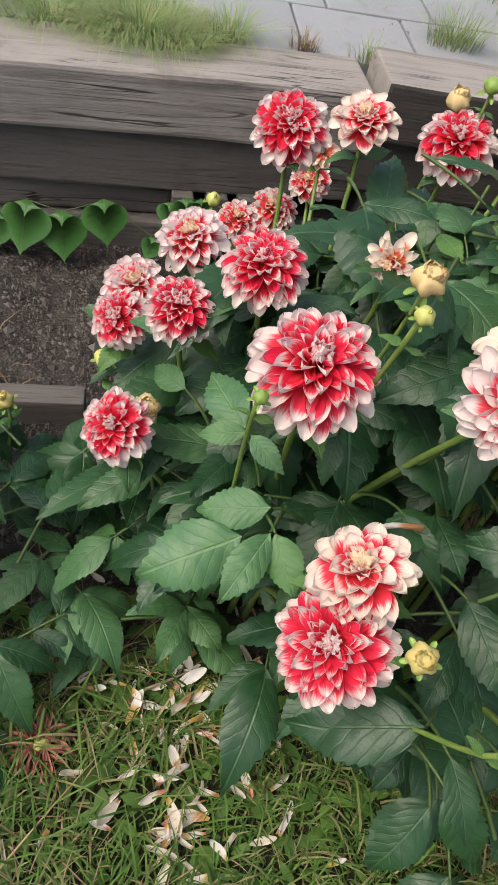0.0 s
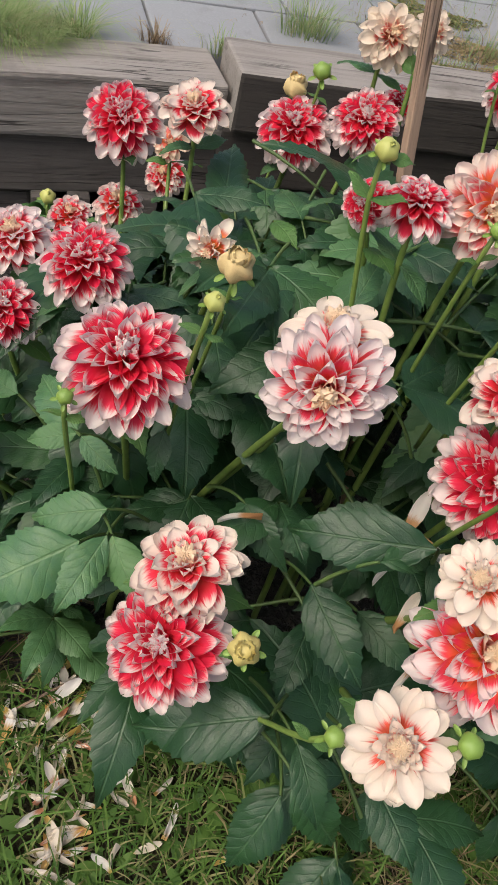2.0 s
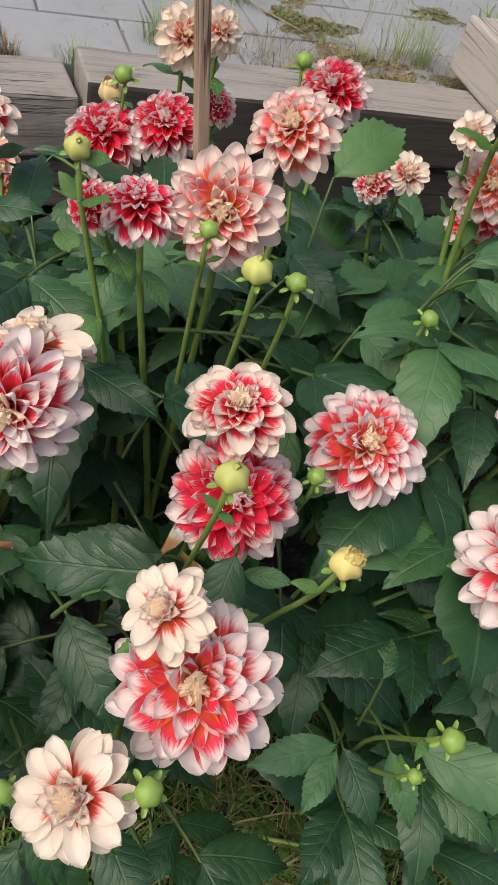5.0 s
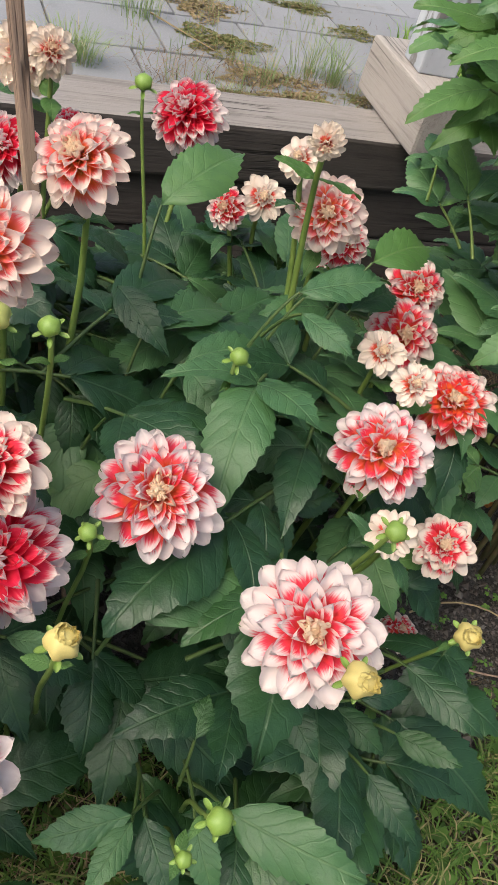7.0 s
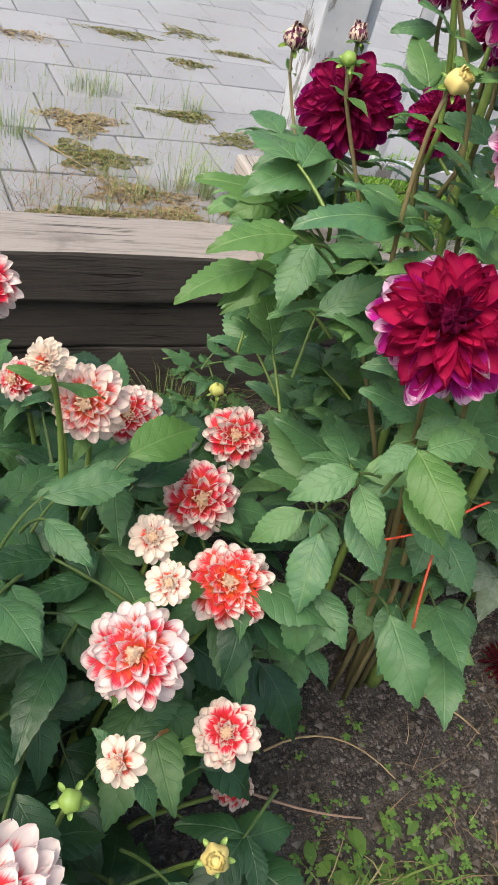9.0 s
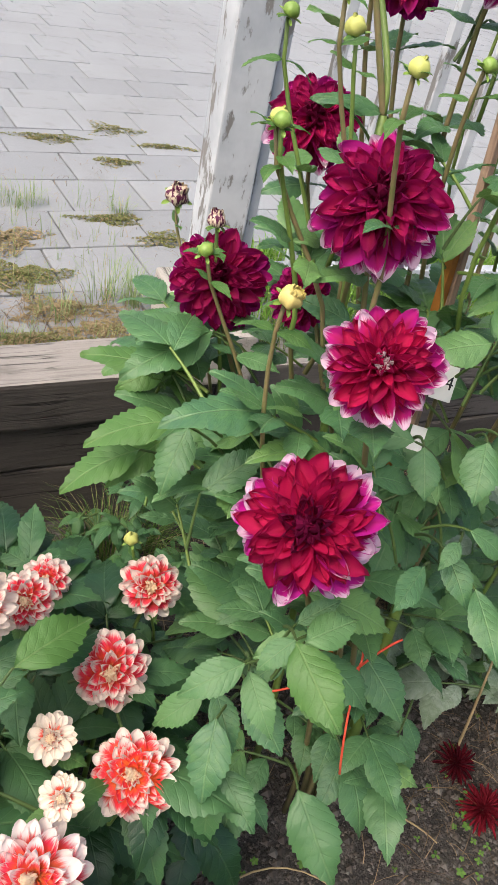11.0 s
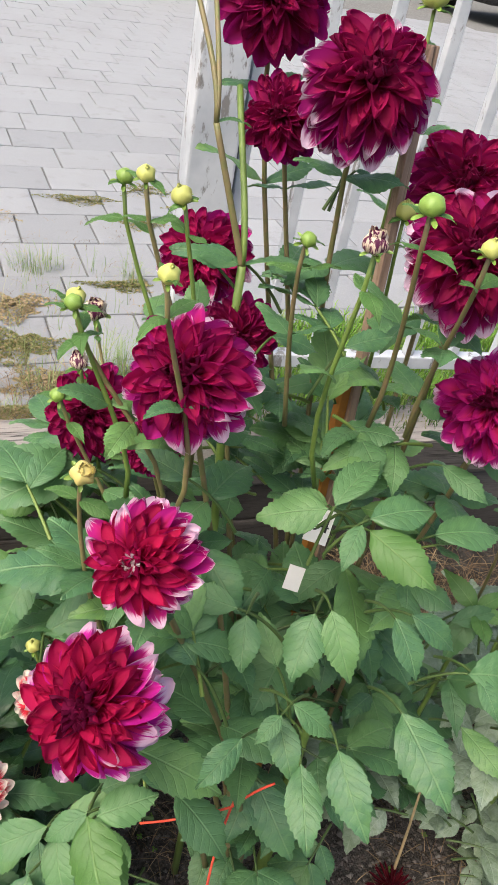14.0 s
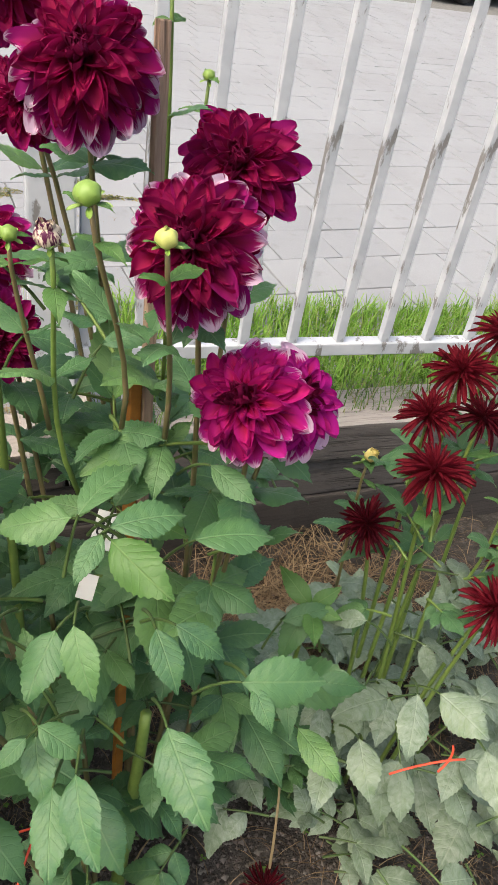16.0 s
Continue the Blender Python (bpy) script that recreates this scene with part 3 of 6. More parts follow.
def dahlia(plant, at, size, face, style, label=""):
    """A flower head on its plant: the tight middle is one mesh, each larger petal a piece of its own."""
    HEAD_SEED[0] += 1
    rng = random.Random(HEAD_SEED[0] * 7 + 1)
    count, e0, e1, reach, warm, flush, kind, split, ragged = STYLES[style]
    e0, e1 = math.radians(e0), math.radians(e1)
    R = size / 2 * 1.07
    kit = PETALS[kind]
    z = Vector(face).normalized()
    x = z.orthogonal().normalized()
    frame_m = Matrix((x, z.cross(x), z)).transposed().to_4x4() @ Matrix.Rotation(rng.uniform(0, 6.28), 4, "Z")
    frame_m.translation = Vector(at) - z * R * 0.22
    vs, fs, uvs, slot = [], [], [], []
    todo = []
    for f, az, el in head_layout(rng, count, e0, e1, 0.80, ragged):
        length = R * (1.04 - 0.56 * f ** 1.4) * rng.uniform(1 - 0.38 * ragged, 1 + 0.30 * ragged)
        wide = rng.uniform(0.9, 1.12) * (1.0 - 0.15 * f)
        if style == "rw":
            wide *= 0.90
        if style in ("cream", "wr"):
            # half-open heads: broad outer petals round a tight ball of short ones
            o = 0.36 if style == "cream" else 0.55
            if f < o:
                el = math.radians(rng.uniform(-24, 14) + (40 * f / o if style == "wr" else 16 * f / o))
                wide *= 1.22
            else:
                k = (f - o) / (1 - o)
                el = math.radians(48 + 40 * k) + rng.uniform(-0.06, 0.06)
                length = R * (0.66 - 0.20 * k)
        base = R * (0.16 - 0.06 * f)
        m = petal_matrix(az, el, length - base, wide, base) @ Matrix.Rotation(rng.uniform(-1.3, 1.3) * ragged, 4, "Y")
        ring = "outer" if f < 0.30 else "mid" if f < 0.80 else "inner"
        me = rng.choice(kit[ring])
        if f < split:
            # outer petals of the purple kinds flush violet and show white tips, inner ones stay crimson
            todo.append((me, m, (reach + (0.14 * f if kind == "pu" else 0.06 * f), warm, flush * (1 - 0.8 * f if kind == "pu" else 1), THROAT.get(style, 1))))
        else:
            o = len(vs)
            vs += [m @ v.co for v in me.vertices]
            uv = me.uv_layers[0].data
            for p in me.polygons:
                fs.append(tuple(o + i for i in p.vertices))
                slot.append(1 if ring == "inner" and style not in ("rw", "purpw") else 0)
                uvs += [tuple(uv[li].uv) for li in p.loop_indices]
    # short closed petals crowd in a low dome over the heart
    hs, hl, hn = {"cream": (0.27, 1.15, 74), "wr": (0.19, 1.05, 60), "purpw": (0.15, 0.86, 56)}.get(style, (0.10, 0.80, 40) if kind == "pu" else (0.13, 0.90, 52))
    for k in range(0 if kind == "dk" else hn):
        q = math.sqrt((k + 0.5) / hn)
        az = k * 2.39996 + 0.6
        m = Matrix.Translation((hs * R * q * math.cos(az), hs * R * q * math.sin(az), R * (0.16 - 0.10 * q))) @ petal_matrix(az, math.radians(88 - 12 * q), R * (0.37 + 0.02 * q) * hl, 0.55, 0.0)
        me, o = kit["heart"][k % 2], len(vs)
        vs += [m @ v.co for v in me.vertices]
        uv = me.uv_layers[0].data
        for p in me.polygons:
            fs.append(tuple(o + i for i in p.vertices))
            slot.append(0 if style == "rw" else 1)
            uvs += [tuple(uv[li].uv) for li in p.loop_indices]
    # the green-gold receptacle that carries the petals
    core = bpy.data.meshes.new("flower_head")
    core.from_pydata([tuple(v) for v in vs], [], fs)
    lay = core.uv_layers.new(name="UVMap")
    for lp, uv in zip(lay.data, uvs):
        lp.uv = uv
    core.materials.append(kit["outer"][0].materials[0])
    core.materials.append({"bi": M_BI_IN, "pu": M_PU_IN, "dk": M_DK}[kind])
    core.polygons.foreach_set("material_index", slot)
    core.polygons.foreach_set("use_smooth", [True] * len(core.polygons))
    core.update()
    head = new("flower_head", core)
    head.parent = plant
    head.matrix_local = plant.matrix_world.inverted() @ frame_m
    if kind == "pu":
        head.color = (reach + 0.5, warm, {"purp": 0.2, "purpm": 0.4, "purpd": 0.2, "purpe": 0.15, "purpl": 0.8}.get(style, 0.05), 0 if style == "purpw" else 1)
    else:
        head.color = (reach + (0.15 if style == "rw" else 0.06), warm, flush, THROAT.get(style, 1))
    tagged(head, label)
    for me, m, colour in todo:
        ob = new("petal", me)
        ob.parent = head
        ob.matrix_local = m
        ob.color = colour
    bm = bmesh.new()
    bmesh.ops.create_uvsphere(bm, u_segments=10, v_segments=6, radius=R * 0.2)
    bmesh.ops.scale(bm, vec=(1, 1, 0.7), verts=bm.verts)
    cal = part("calyx", bm, M_BUD, head, smooth=True)
    cal.matrix_local = Matrix.Translation((0, 0, -R * 0.06))
    return Vector(at) - z * R * 0.3, -z


def leaf_mesh(name, width, teeth, fold, droop, mat, wav=0.0, rows=22):
    """A toothed ovate leaflet of length 1 along y, folded along the midrib, its blade puckered between the side veins."""
    vs, uvs, fs = [], [], []
    for j in range(rows + 1):
        v = j / rows
        body = math.sin(math.pi * v ** 0.78) ** 0.86 if 0 < v < 1 else 0.0
        w = width * 0.5 * body * (1 - 0.22 * max(0.0, v - 0.7) / 0.3)
        tooth = 1.0 + (teeth if j % 2 else -teeth * 0.5) * min(1.0, v * 6)
        zc = -droop * v * v + 0.05 * math.sin(v * 3.0)
        for s in (-1, -0.55, 0, 0.55, 1):
            k = tooth if abs(s) == 1 else 1.0
            x = s * w * k
            z = zc + fold * abs(x) + wav * math.sin(v * 9 + (0 if s > 0 else 2)) * abs(s) - 0.35 * w * s ** 4
            z += 0.010 * math.sin(v * 42 + abs(s) * 3) * (1 - abs(s)) * abs(s) * 4 * body
            vs.append((x, v * (1 - 0.12 * droop) + (0.024 if abs(s) == 1 and j % 2 else 0) + 0.05 * abs(s) * (1 - v) * body, z))
            uvs.append((0.5 + s * 0.5 * (w / (width * 0.5) if width else 0), v))
    for j in range(rows):
        for i in range(4):
            fs.append((j * 5 + i, j * 5 + i + 1, (j + 1) * 5 + i + 1, (j + 1) * 5 + i))
    me = bpy.data.meshes.new(name)
    me.from_pydata(vs, [], fs)
    uvl = me.uv_layers.new(name="UVMap")
    for lp in me.loops:
        uvl.data[lp.index].uv = uvs[lp.vertex_index]
    me.materials.append(mat)
    me.polygons.foreach_set("use_smooth", [True] * len(me.polygons))
    me.update()
    return me


def leaf_kit(mat, wide=0.48, lax=1.0):
    return [leaf_mesh("leaf", wide * a, 0.062, b, c * lax, mat, d * 1.5) for a, b, c, d in
            ((1.0, 0.30, 0.28, 0.022), (0.9, 0.45, 0.42, 0.018), (1.12, 0.15, 0.16, 0.03), (0.84, 0.35, 0.05, 0.025), (1.0, 0.2, 0.6, 0.03))]


LEAVES, LEAVES_M, LEAVES_B = leaf_kit(M_LEAF), leaf_kit(M_LEAF_M), leaf_kit(M_LEAF_B)
LEAVES_L, LEAVES_G = leaf_kit(M_LEAF_L, 0.53, 0.6), leaf_kit(M_LEAF_G, 0.58)


def leaf_pose(at, az, pitch, rollr, length):
    """Leaf base at a point, pointing along azimuth az, rising by pitch."""
    return Matrix.Translation(at) @ Matrix.Rotation(az - math.pi / 2, 4, "Z") @ Matrix.Rotation(pitch, 4, "X") @ Matrix.Rotation(rollr, 4, "Y") @ Matrix.Scale(length, 4)


def add_leaf(plant, kit, at, az, pitch, length, rng, roll=0.35, bag=None):
    if bag is not None:
        bag.append((rng.choice(kit), leaf_pose(at, az, pitch, rng.uniform(-roll, roll), length)))
        return None
    ob = new("leaf", rng.choice(kit))
    ob.parent = plant
    ob.matrix_local = plant.matrix_world.inverted() @ leaf_pose(at, az, pitch, rng.uniform(-roll, roll), length)
    return ob


def leaf_to(plant, kit, base, tip):
    """One leaf from its base to its tip, its face to the light, on a short stalk that dips back to the plant."""
    base, tip = Vector(base), Vector(tip)
    rng = random.Random(int(base.x * 9000 + base.y * 700 + tip.x * 311))
    y = tip - base
    up = Vector((-0.30, -0.42, 0.88)) + Vector((rng.uniform(-0.3, 0.3), rng.uniform(-0.3, 0.3), 0))
    z = (up - y.normalized() * up.dot(y.normalized())).normalized()
    x = y.normalized().cross(z)
    m = Matrix((x * y.length, y, z * y.length)).transposed().to_4x4()
    m.translation = base
    ob = new("leaf", rng.choice(kit[:4]))
    ob.parent = plant
    ob.matrix_local = plant.matrix_world.inverted() @ m
    root = plant.matrix_world.translation
    back = base - y.normalized() * 0.05 + (Vector((root.x, root.y, base.z)) - base) * 0.08 - Vector((0, 0, 0.07))
    st = part("leaf_stalk", tube_bm(bowed(base, back, (0, 0, 0.1 * (back - base).length), 5), [0.0017, 0.0019, 0.0021, 0.0023, 0.0025, 0.0027], 5, False), M_STALK, plant, smooth=True)
    st.data.transform(plant.matrix_world.inverted())


def compound_leaf(plant, kit, at, az, pitch, length, rng, stalk_mat, pieces, bag=None):
    """A dahlia leaf: a stalk with an end leaflet and one or two pairs of side leaflets."""
    d = Vector((math.cos(az) * math.cos(pitch), math.sin(az) * math.cos(pitch), math.sin(pitch)))
    tip = Vector(at) + d * length * 0.55
    pieces.append((bowed(at, tip, (0, 0, 0.02 * length), 3), [0.0032, 0.0028, 0.0024, 0.002]))
    add_leaf(plant, kit, tip, az, pitch - rng.uniform(0.0, 0.42), length * rng.uniform(0.62, 0.8), rng, bag=bag)
    for frac, sc in ((0.92, 0.55), (0.5, 0.42)):
        if sc < 0.5 and rng.random() < 0.5:
            continue
        for sgn in (-1, 1):
            if rng.random() < 0.12:
                continue
            add_leaf(plant, kit, Vector(at).lerp(tip, frac), az + sgn * rng.uniform(0.75, 1.15), pitch - rng.uniform(0.0, 0.45), length * sc * rng.uniform(0.85, 1.15), rng, bag=bag)


def bud(plant, at, size, face, open_=0.0, mat=None):
    """A dahlia bud: overlapping scales closed into a ball, with green bracts behind it."""
    z = Vector(face).normalized()
    x = z.orthogonal().normalized()
    m = Matrix((x, z.cross(x), z)).transposed().to_4x4()
    m.translation = Vector(at)
    bm = bmesh.new()
    bmesh.ops.create_uvsphere(bm, u_segments=20, v_segments=10, radius=0.5)
    for v in bm.verts:
        a = math.atan2(v.co.y, v.co.x)
        h = v.co.z + 0.5
        v.co.xy *= 1 + (0.07 + 0.08 * open_) * math.cos(a * 5 + h * 3.5) * min(1.0, 3 * (1.05 - h))
        v.co.z *= (0.90 + 0.25 * open_) if v.co.z > 0 else 0.8
    ball = part("bud", bm, mat or M_BUD, plant, smooth=True)
    ball.matrix_local = plant.matrix_world.inverted() @ m @ Matrix.Scale(size * 0.88, 4)
    cal = new("calyx", CALYX_OPEN if open_ > 0.8 else CALYX)
    cal.parent = ball
    cal.scale = (1.2, 1.2, 1.2) if open_ < 0.2 else (1, 1, 1)
    if open_ > 0.2:
        # the first petals lift off the ball
        ob = new("petals_unfolding", SCALES[(mat or M_BUD).name])
        ob.parent = ball
    return Vector(at) - z * size * 0.40, -z


def whorl(name, mat, spec, width, cup, curl):
    """Bracts or petals set in rings round a bud, in one mesh. spec: azimuth, elevation, length, base, height."""
    src = petal_mesh(name, width, cup, curl, 2.8, mat, 5, 3)
    pieces = []
    for az, el, ln, base, h in spec:
        m = Matrix.Translation((0, 0, h)) @ petal_matrix(az, el, ln, 1.0, base)
        pieces.append(([m @ v.co for v in src.vertices], [tuple(p.vertices) for p in src.polygons]))
    return joined(name, pieces, mat)


CALYX = whorl("calyx", M_BUD, [(k * math.tau / 10, 0.95 if k % 2 else 0.05, 0.52 if k % 2 else 0.52, 0.2, -0.38) for k in range(10)], 0.46, 0.3, 0.05)
CALYX_OPEN = whorl("calyx", M_BUD, [(k * math.tau / 10, 0.8 if k % 2 else -0.5, 0.5, 0.2, -0.40) for k in range(10)], 0.46, 0.3, 0.0)
SCALES = {m.name: whorl("petals_unfolding", m, [(k * 2.4, 0.95 + 0.05 * (k % 5), 0.62 + 0.04 * (k % 4), 0.36, -0.34) for k in range(18)], 0.46, 0.6, -0.42) for m in (M_BUD_Y, M_BUD_C, M_BUD_P)}
SCALES[M_BUD_YG.name] = whorl("petals_unfolding", M_BUD_YG, [(k * 2.4, 1.18 + 0.03 * (k % 4), 0.60 + 0.05 * (k % 3), 0.42, -0.42) for k in range(14)], 0.56, 0.75, -0.48)


def build_stems(plant, pieces, mat):
    """All thin leaf stalks of a plant in one part; nobody could tell them apart under the leaves."""
    if not pieces:
        return
    vs, fs = [], []
    for pts, rad in pieces:
        bm = tube_bm(pts, rad, 5, False)
        bm.verts.ensure_lookup_table()
        bm.verts.index_update()
        o = len(vs)
        vs += [tuple(v.co) for v in bm.verts]
        fs += [tuple(o + v.index for v in f.verts) for f in bm.faces]
        bm.free()
    me = joined("stalkwork", [(vs, fs)], mat)
    me.transform(plant.matrix_world.inverted())
    ob = new("stalkwork", me)
    ob.parent = plant
    tagged(ob, kind="stuff")


def stem(plant, a, b, ra, rb, mat, bow=(0, 0, 0), end_dir=None, n=9):
    """A stem from the root point a to the head b, arriving along end_dir."""
    a, b = Vector(a), Vector(b)
    c1 = a + Vector((0, 0, 1)) * (b - a).length * 0.45 + Vector(bow)
    c2 = b + (Vector(end_dir) * (b - a).length * 0.22 if end_dir is not None else (a - b) * 0.3)
    pts = []
    for k in range(n + 1):
        t = k / n
        pts.append(a * (1 - t) ** 3 + c1 * 3 * t * (1 - t) ** 2 + c2 * 3 * t * t * (1 - t) + b * t ** 3)
    ob = part("stem", tube_bm(pts, [ra + (rb - ra) * k / n for k in range(n + 1)], 7), mat, plant, smooth=True)
    ob.data.transform(plant.matrix_world.inverted())
    STEMS.setdefault(plant.name, []).extend(pts)
    return pts


STEMS = {}


def joint_on(plant, at, drop):
    """The point of the plant's stems that a stalk from here would spring from."""
    at = Vector(at)
    want = at - Vector((0, 0, drop))
    pts = [p for p in STEMS.get(plant.name, []) if p.z < at.z - 0.3 * drop]
    return min(pts, key=lambda p: (p - want).length) if pts else want


# ---- dahlia plants ----
ROOTS = {}


def dahlia_plant(loc, label, group):
    ob = thing("dahlia_plant", loc, label, "dahlia plant", group)
    ROOTS[ob.name] = Vector(loc)
    return ob


BLOOMS = []


def bloom(plant, at, size, face, style, label, thick=0.0042):
    BLOOMS.append((Vector(at), Vector(face).normalized(), size / 2))
    base, back = dahlia(plant, at, size, face, style, label)
    root = ROOTS[plant.name]
    rng = random.Random(int(at[0] * 1000 + at[1] * 77))
    a = root + Vector((rng.uniform(-0.06, 0.06), rng.uniform(-0.06, 0.06), 0.0))
    k = 0.12 if style.startswith("purp") else 0.40
    a.x += k * (at[0] - a.x)
    a.y += k * (at[1] - a.y)
    a.z = ground_height(a.x, a.y) - 0.01
    low = back.lerp(Vector((0, 0, -1)), 0.55).normalized()
    pts = stem(plant, a, base, thick * 1.5, thick * 0.8, M_STEM_D if style.startswith("purp") else M_STEM, (0, 0, 0), low)
    # opposite pairs of leaves at the stem's nodes
    purple = style.startswith("purp")
    for k in (5, 7, 8) if purple else (8,):
        p, az = pts[k], rng.uniform(0, 3.14)
        if p.z < 0.35:
            continue
        for sgn in (0, math.pi):
            add_leaf(plant, LEAVES_L if purple else LEAVES_M if rng.random() < 0.5 else LEAVES_B, p, az + sgn, rng.uniform(-0.15, 0.45), (rng.uniform(0.085, 0.13) if purple else rng.uniform(0.06, 0.095)) * (1.0 if k < 8 else 0.75), rng)


def fill_leaves(plant, kit, count, region, top, low, length, seed, stalk=M_STALK, outward=1.0, upright=0.15):
    """Leaves round the plant inside a region of the bed, thickest near the canopy's top."""
    rng = random.Random(seed)
    root = ROOTS[plant.name]
    pieces, bag, made, tries = [], [], 0, 0
    while made < count:
        x, y = rng.uniform(region[0], region[1]), rng.uniform(region[2], region[3])
        t = top(x, y)
        if t < low + 0.03:
            continue
        z = low + (t - low) * rng.random() ** 0.6
        az = math.atan2(y - root.y, x - root.x) + rng.gauss(0, 0.9 * outward)
        ln = rng.uniform(*length)
        d = Vector((math.cos(az), math.sin(az), 0))
        mid = Vector((x, y, z)) + d * ln * 0.4
        tries += 1
        # open soil between the tall and the cactus dahlias
        if tries < 40 * count and 1.66 < mid.x < 2.12 and mid.y < 0.88 and mid.z < 0.46:
            continue
        if tries < 40 * count and any(-0.02 < (mid - at).dot(face) < 0.40 and ((mid - at) - face * (mid - at).dot(face)).length < rad + 0.055 for at, face, rad in BLOOMS):
            continue
        compound_leaf(plant, kit, Vector((x, y, z)) - d * ln * 0.5, az, rng.gauss(upright, 0.28), ln, rng, stalk, pieces, bag if z < low + 0.62 * (t - low) else None)
        made += 1
    build_stems(plant, pieces, stalk)
    if bag:
        vs, fs, uvs = [], [], []
        inv = plant.matrix_world.inverted()
        for me, m in bag:
            m, o, uv = inv @ m, len(vs), me.uv_layers[0].data
            vs += [m @ v.co for v in me.vertices]
            for p in me.polygons:
                fs.append(tuple(o + i for i in p.vertices))
                uvs += [tuple(uv[li].uv) for li in p.loop_indices]
        me = joined("lower_leaves", [(vs, fs)], kit[0].materials[0])
        for lp, uv in zip(me.uv_layers.new(name="UVMap").data, uvs):
            lp.uv = uv
        ob = new("lower_leaves", me)
        ob.parent = plant
        tagged(ob, kind="stuff")


RW = "red and white dahlias in the bed"
plant_a = dahlia_plant((0.16, 0.80, 0.0), "bushy dahlia with red and white double flowers in garden soil", RW)
plant_b = dahlia_plant((0.50, 0.66, 0.0), "leafy dahlia with pale pink and red-white flowers and buds", RW)
plant_c = dahlia_plant((0.88, 0.66, 0.0), "dark-leaved dahlia with red-white blooms at the end of the row", RW)
plant_d = dahlia_plant((0.34, 1.10, 0.0), "leafy dahlia at the back of the row by the timber wall", RW)
plant_e = dahlia_plant((0.74, 1.05, 0.0), "leafy dahlia between its neighbours at the back of the row", RW)
plant_p = dahlia_plant((1.60, 0.83, 0.0), "tall dahlia with magenta-purple flowers tipped white", "tall purple dahlias")
plant_q = dahlia_plant((1.74, 1.08, 0.0), "tall staked dahlia with large wine-purple flowers", "tall purple dahlias")
plant_k = dahlia_plant((2.22, 1.02, 0.0), "dark red cactus dahlia with mildewed grey-green leaves", "cactus dahlias")

bloom(plant_a, (0.139, 1.138, 0.648), 0.130, (-0.18, -0.48, 0.86), "rw", "red petals tipped white")
bloom(plant_a, (0.240, 1.090, 0.702), 0.102, (-0.26, -0.24, 0.94), "wr", "white flower with red-striped petals")
bloom(plant_a, (0.414, 1.165, 0.660), 0.132, (-0.29, -0.35, 0.89), "rw", "red petals tipped white")
bloom(plant_a, (0.496, 1.081, 0.728), 0.110, (-0.26, -0.42, 0.87), "rw", "red petals tipped white")
bloom(plant_a, (0.598, 1.212, 0.702), 0.066, (-0.20, -0.54, 0.81), "rw", "red petals tipped white")
bloom(plant_a, (0.248, 1.492, 0.348), 0.098, (-0.39, -0.55, 0.74), "rws", "small red and white flower")
bloom(plant_a, (0.245, 1.401, 0.467), 0.078, (-0.18, -0.75, 0.63), "brown", "withered brown flower")
bloom(plant_a, (0.142, 1.150, 0.490), 0.090, (-0.19, -0.21, 0.96), "rws", "small red and white flower")
bloom(plant_a, (0.006, 0.836, 0.631), 0.099, (-0.21, -0.25, 0.95), "pale", "pale pink-white flower with red throat")
bloom(plant_a, (0.071, 0.952, 0.589), 0.066, (-0.05, -0.32, 0.95), "rws", "small red and white flower")
bloom(plant_a, (0.095, 0.727, 0.686), 0.109, (-0.13, -0.27, 0.95), "rw", "red petals tipped white")
bloom(plant_a, (0.231, 0.700, 0.732), 0.067, (-0.56, -0.82, 0.14), "half", "half-dropped pink flower")
bloom(plant_a, (-0.069, 0.924, 0.462), 0.104, (-0.13, -0.36, 0.92), "pale", "pale pink-white flower with red throat")
bloom(plant_a, (0.005, 0.703, 0.624), 0.092, (0.02, -0.32, 0.95), "rw", "red petals tipped white")
bloom(plant_a, (-0.078, 0.767, 0.529), 0.087, (-0.48, -0.48, 0.74), "rw", "red petals tipped white")
bloom(plant_a, (-0.056, 0.585, 0.524), 0.094, (-0.32, -0.48, 0.82), "rw", "red petals tipped white")
bloom(plant_a, (0.138, 0.512, 0.745), 0.133, (-0.06, -0.31, 0.95), "rw", "red petals tipped white")
bloom(plant_a, (0.300, 0.430, 0.800), 0.115, (-0.30, -0.87, 0.38), "pale", "pale pink-white flower with red throat")
bloom(plant_a, (0.318, 0.497, 0.810), 0.100, (-0.21, 0.03, 0.98), "cream", "cream half-open flower")
bloom(plant_a, (0.203, 0.362, 0.633), 0.103, (-0.25, 0.06, 0.97), "wr", "white flower with red-striped petals")
bloom(plant_a, (0.182, 0.302, 0.594), 0.123, (-0.35, -0.41, 0.84), "rw", "red petals tipped white")

bloom(plant_b, (0.349, 0.176, 0.683), 0.087, (-0.39, -0.36, 0.85), "cream", "cream half-open flower")
bloom(plant_b, (0.441, 0.244, 0.695), 0.132, (-0.24, -0.51, 0.83), "rwp", "broad red and white flower")
bloom(plant_b, (0.412, 0.274, 0.761), 0.071, (-0.57, -0.18, 0.80), "cream", "cream half-open flower")
bloom(plant_b, (0.490, 0.447, 0.793), 0.096, (-0.15, -0.13, 0.98), "wr", "white flower with red-striped petals")
bloom(plant_b, (0.493, 0.405, 0.718), 0.125, (-0.26, -0.52, 0.82), "rw", "red petals tipped white")
bloom(plant_b, (0.366, 0.657, 0.842), 0.057, (-0.72, -0.51, 0.48), "rw", "red petals tipped white")
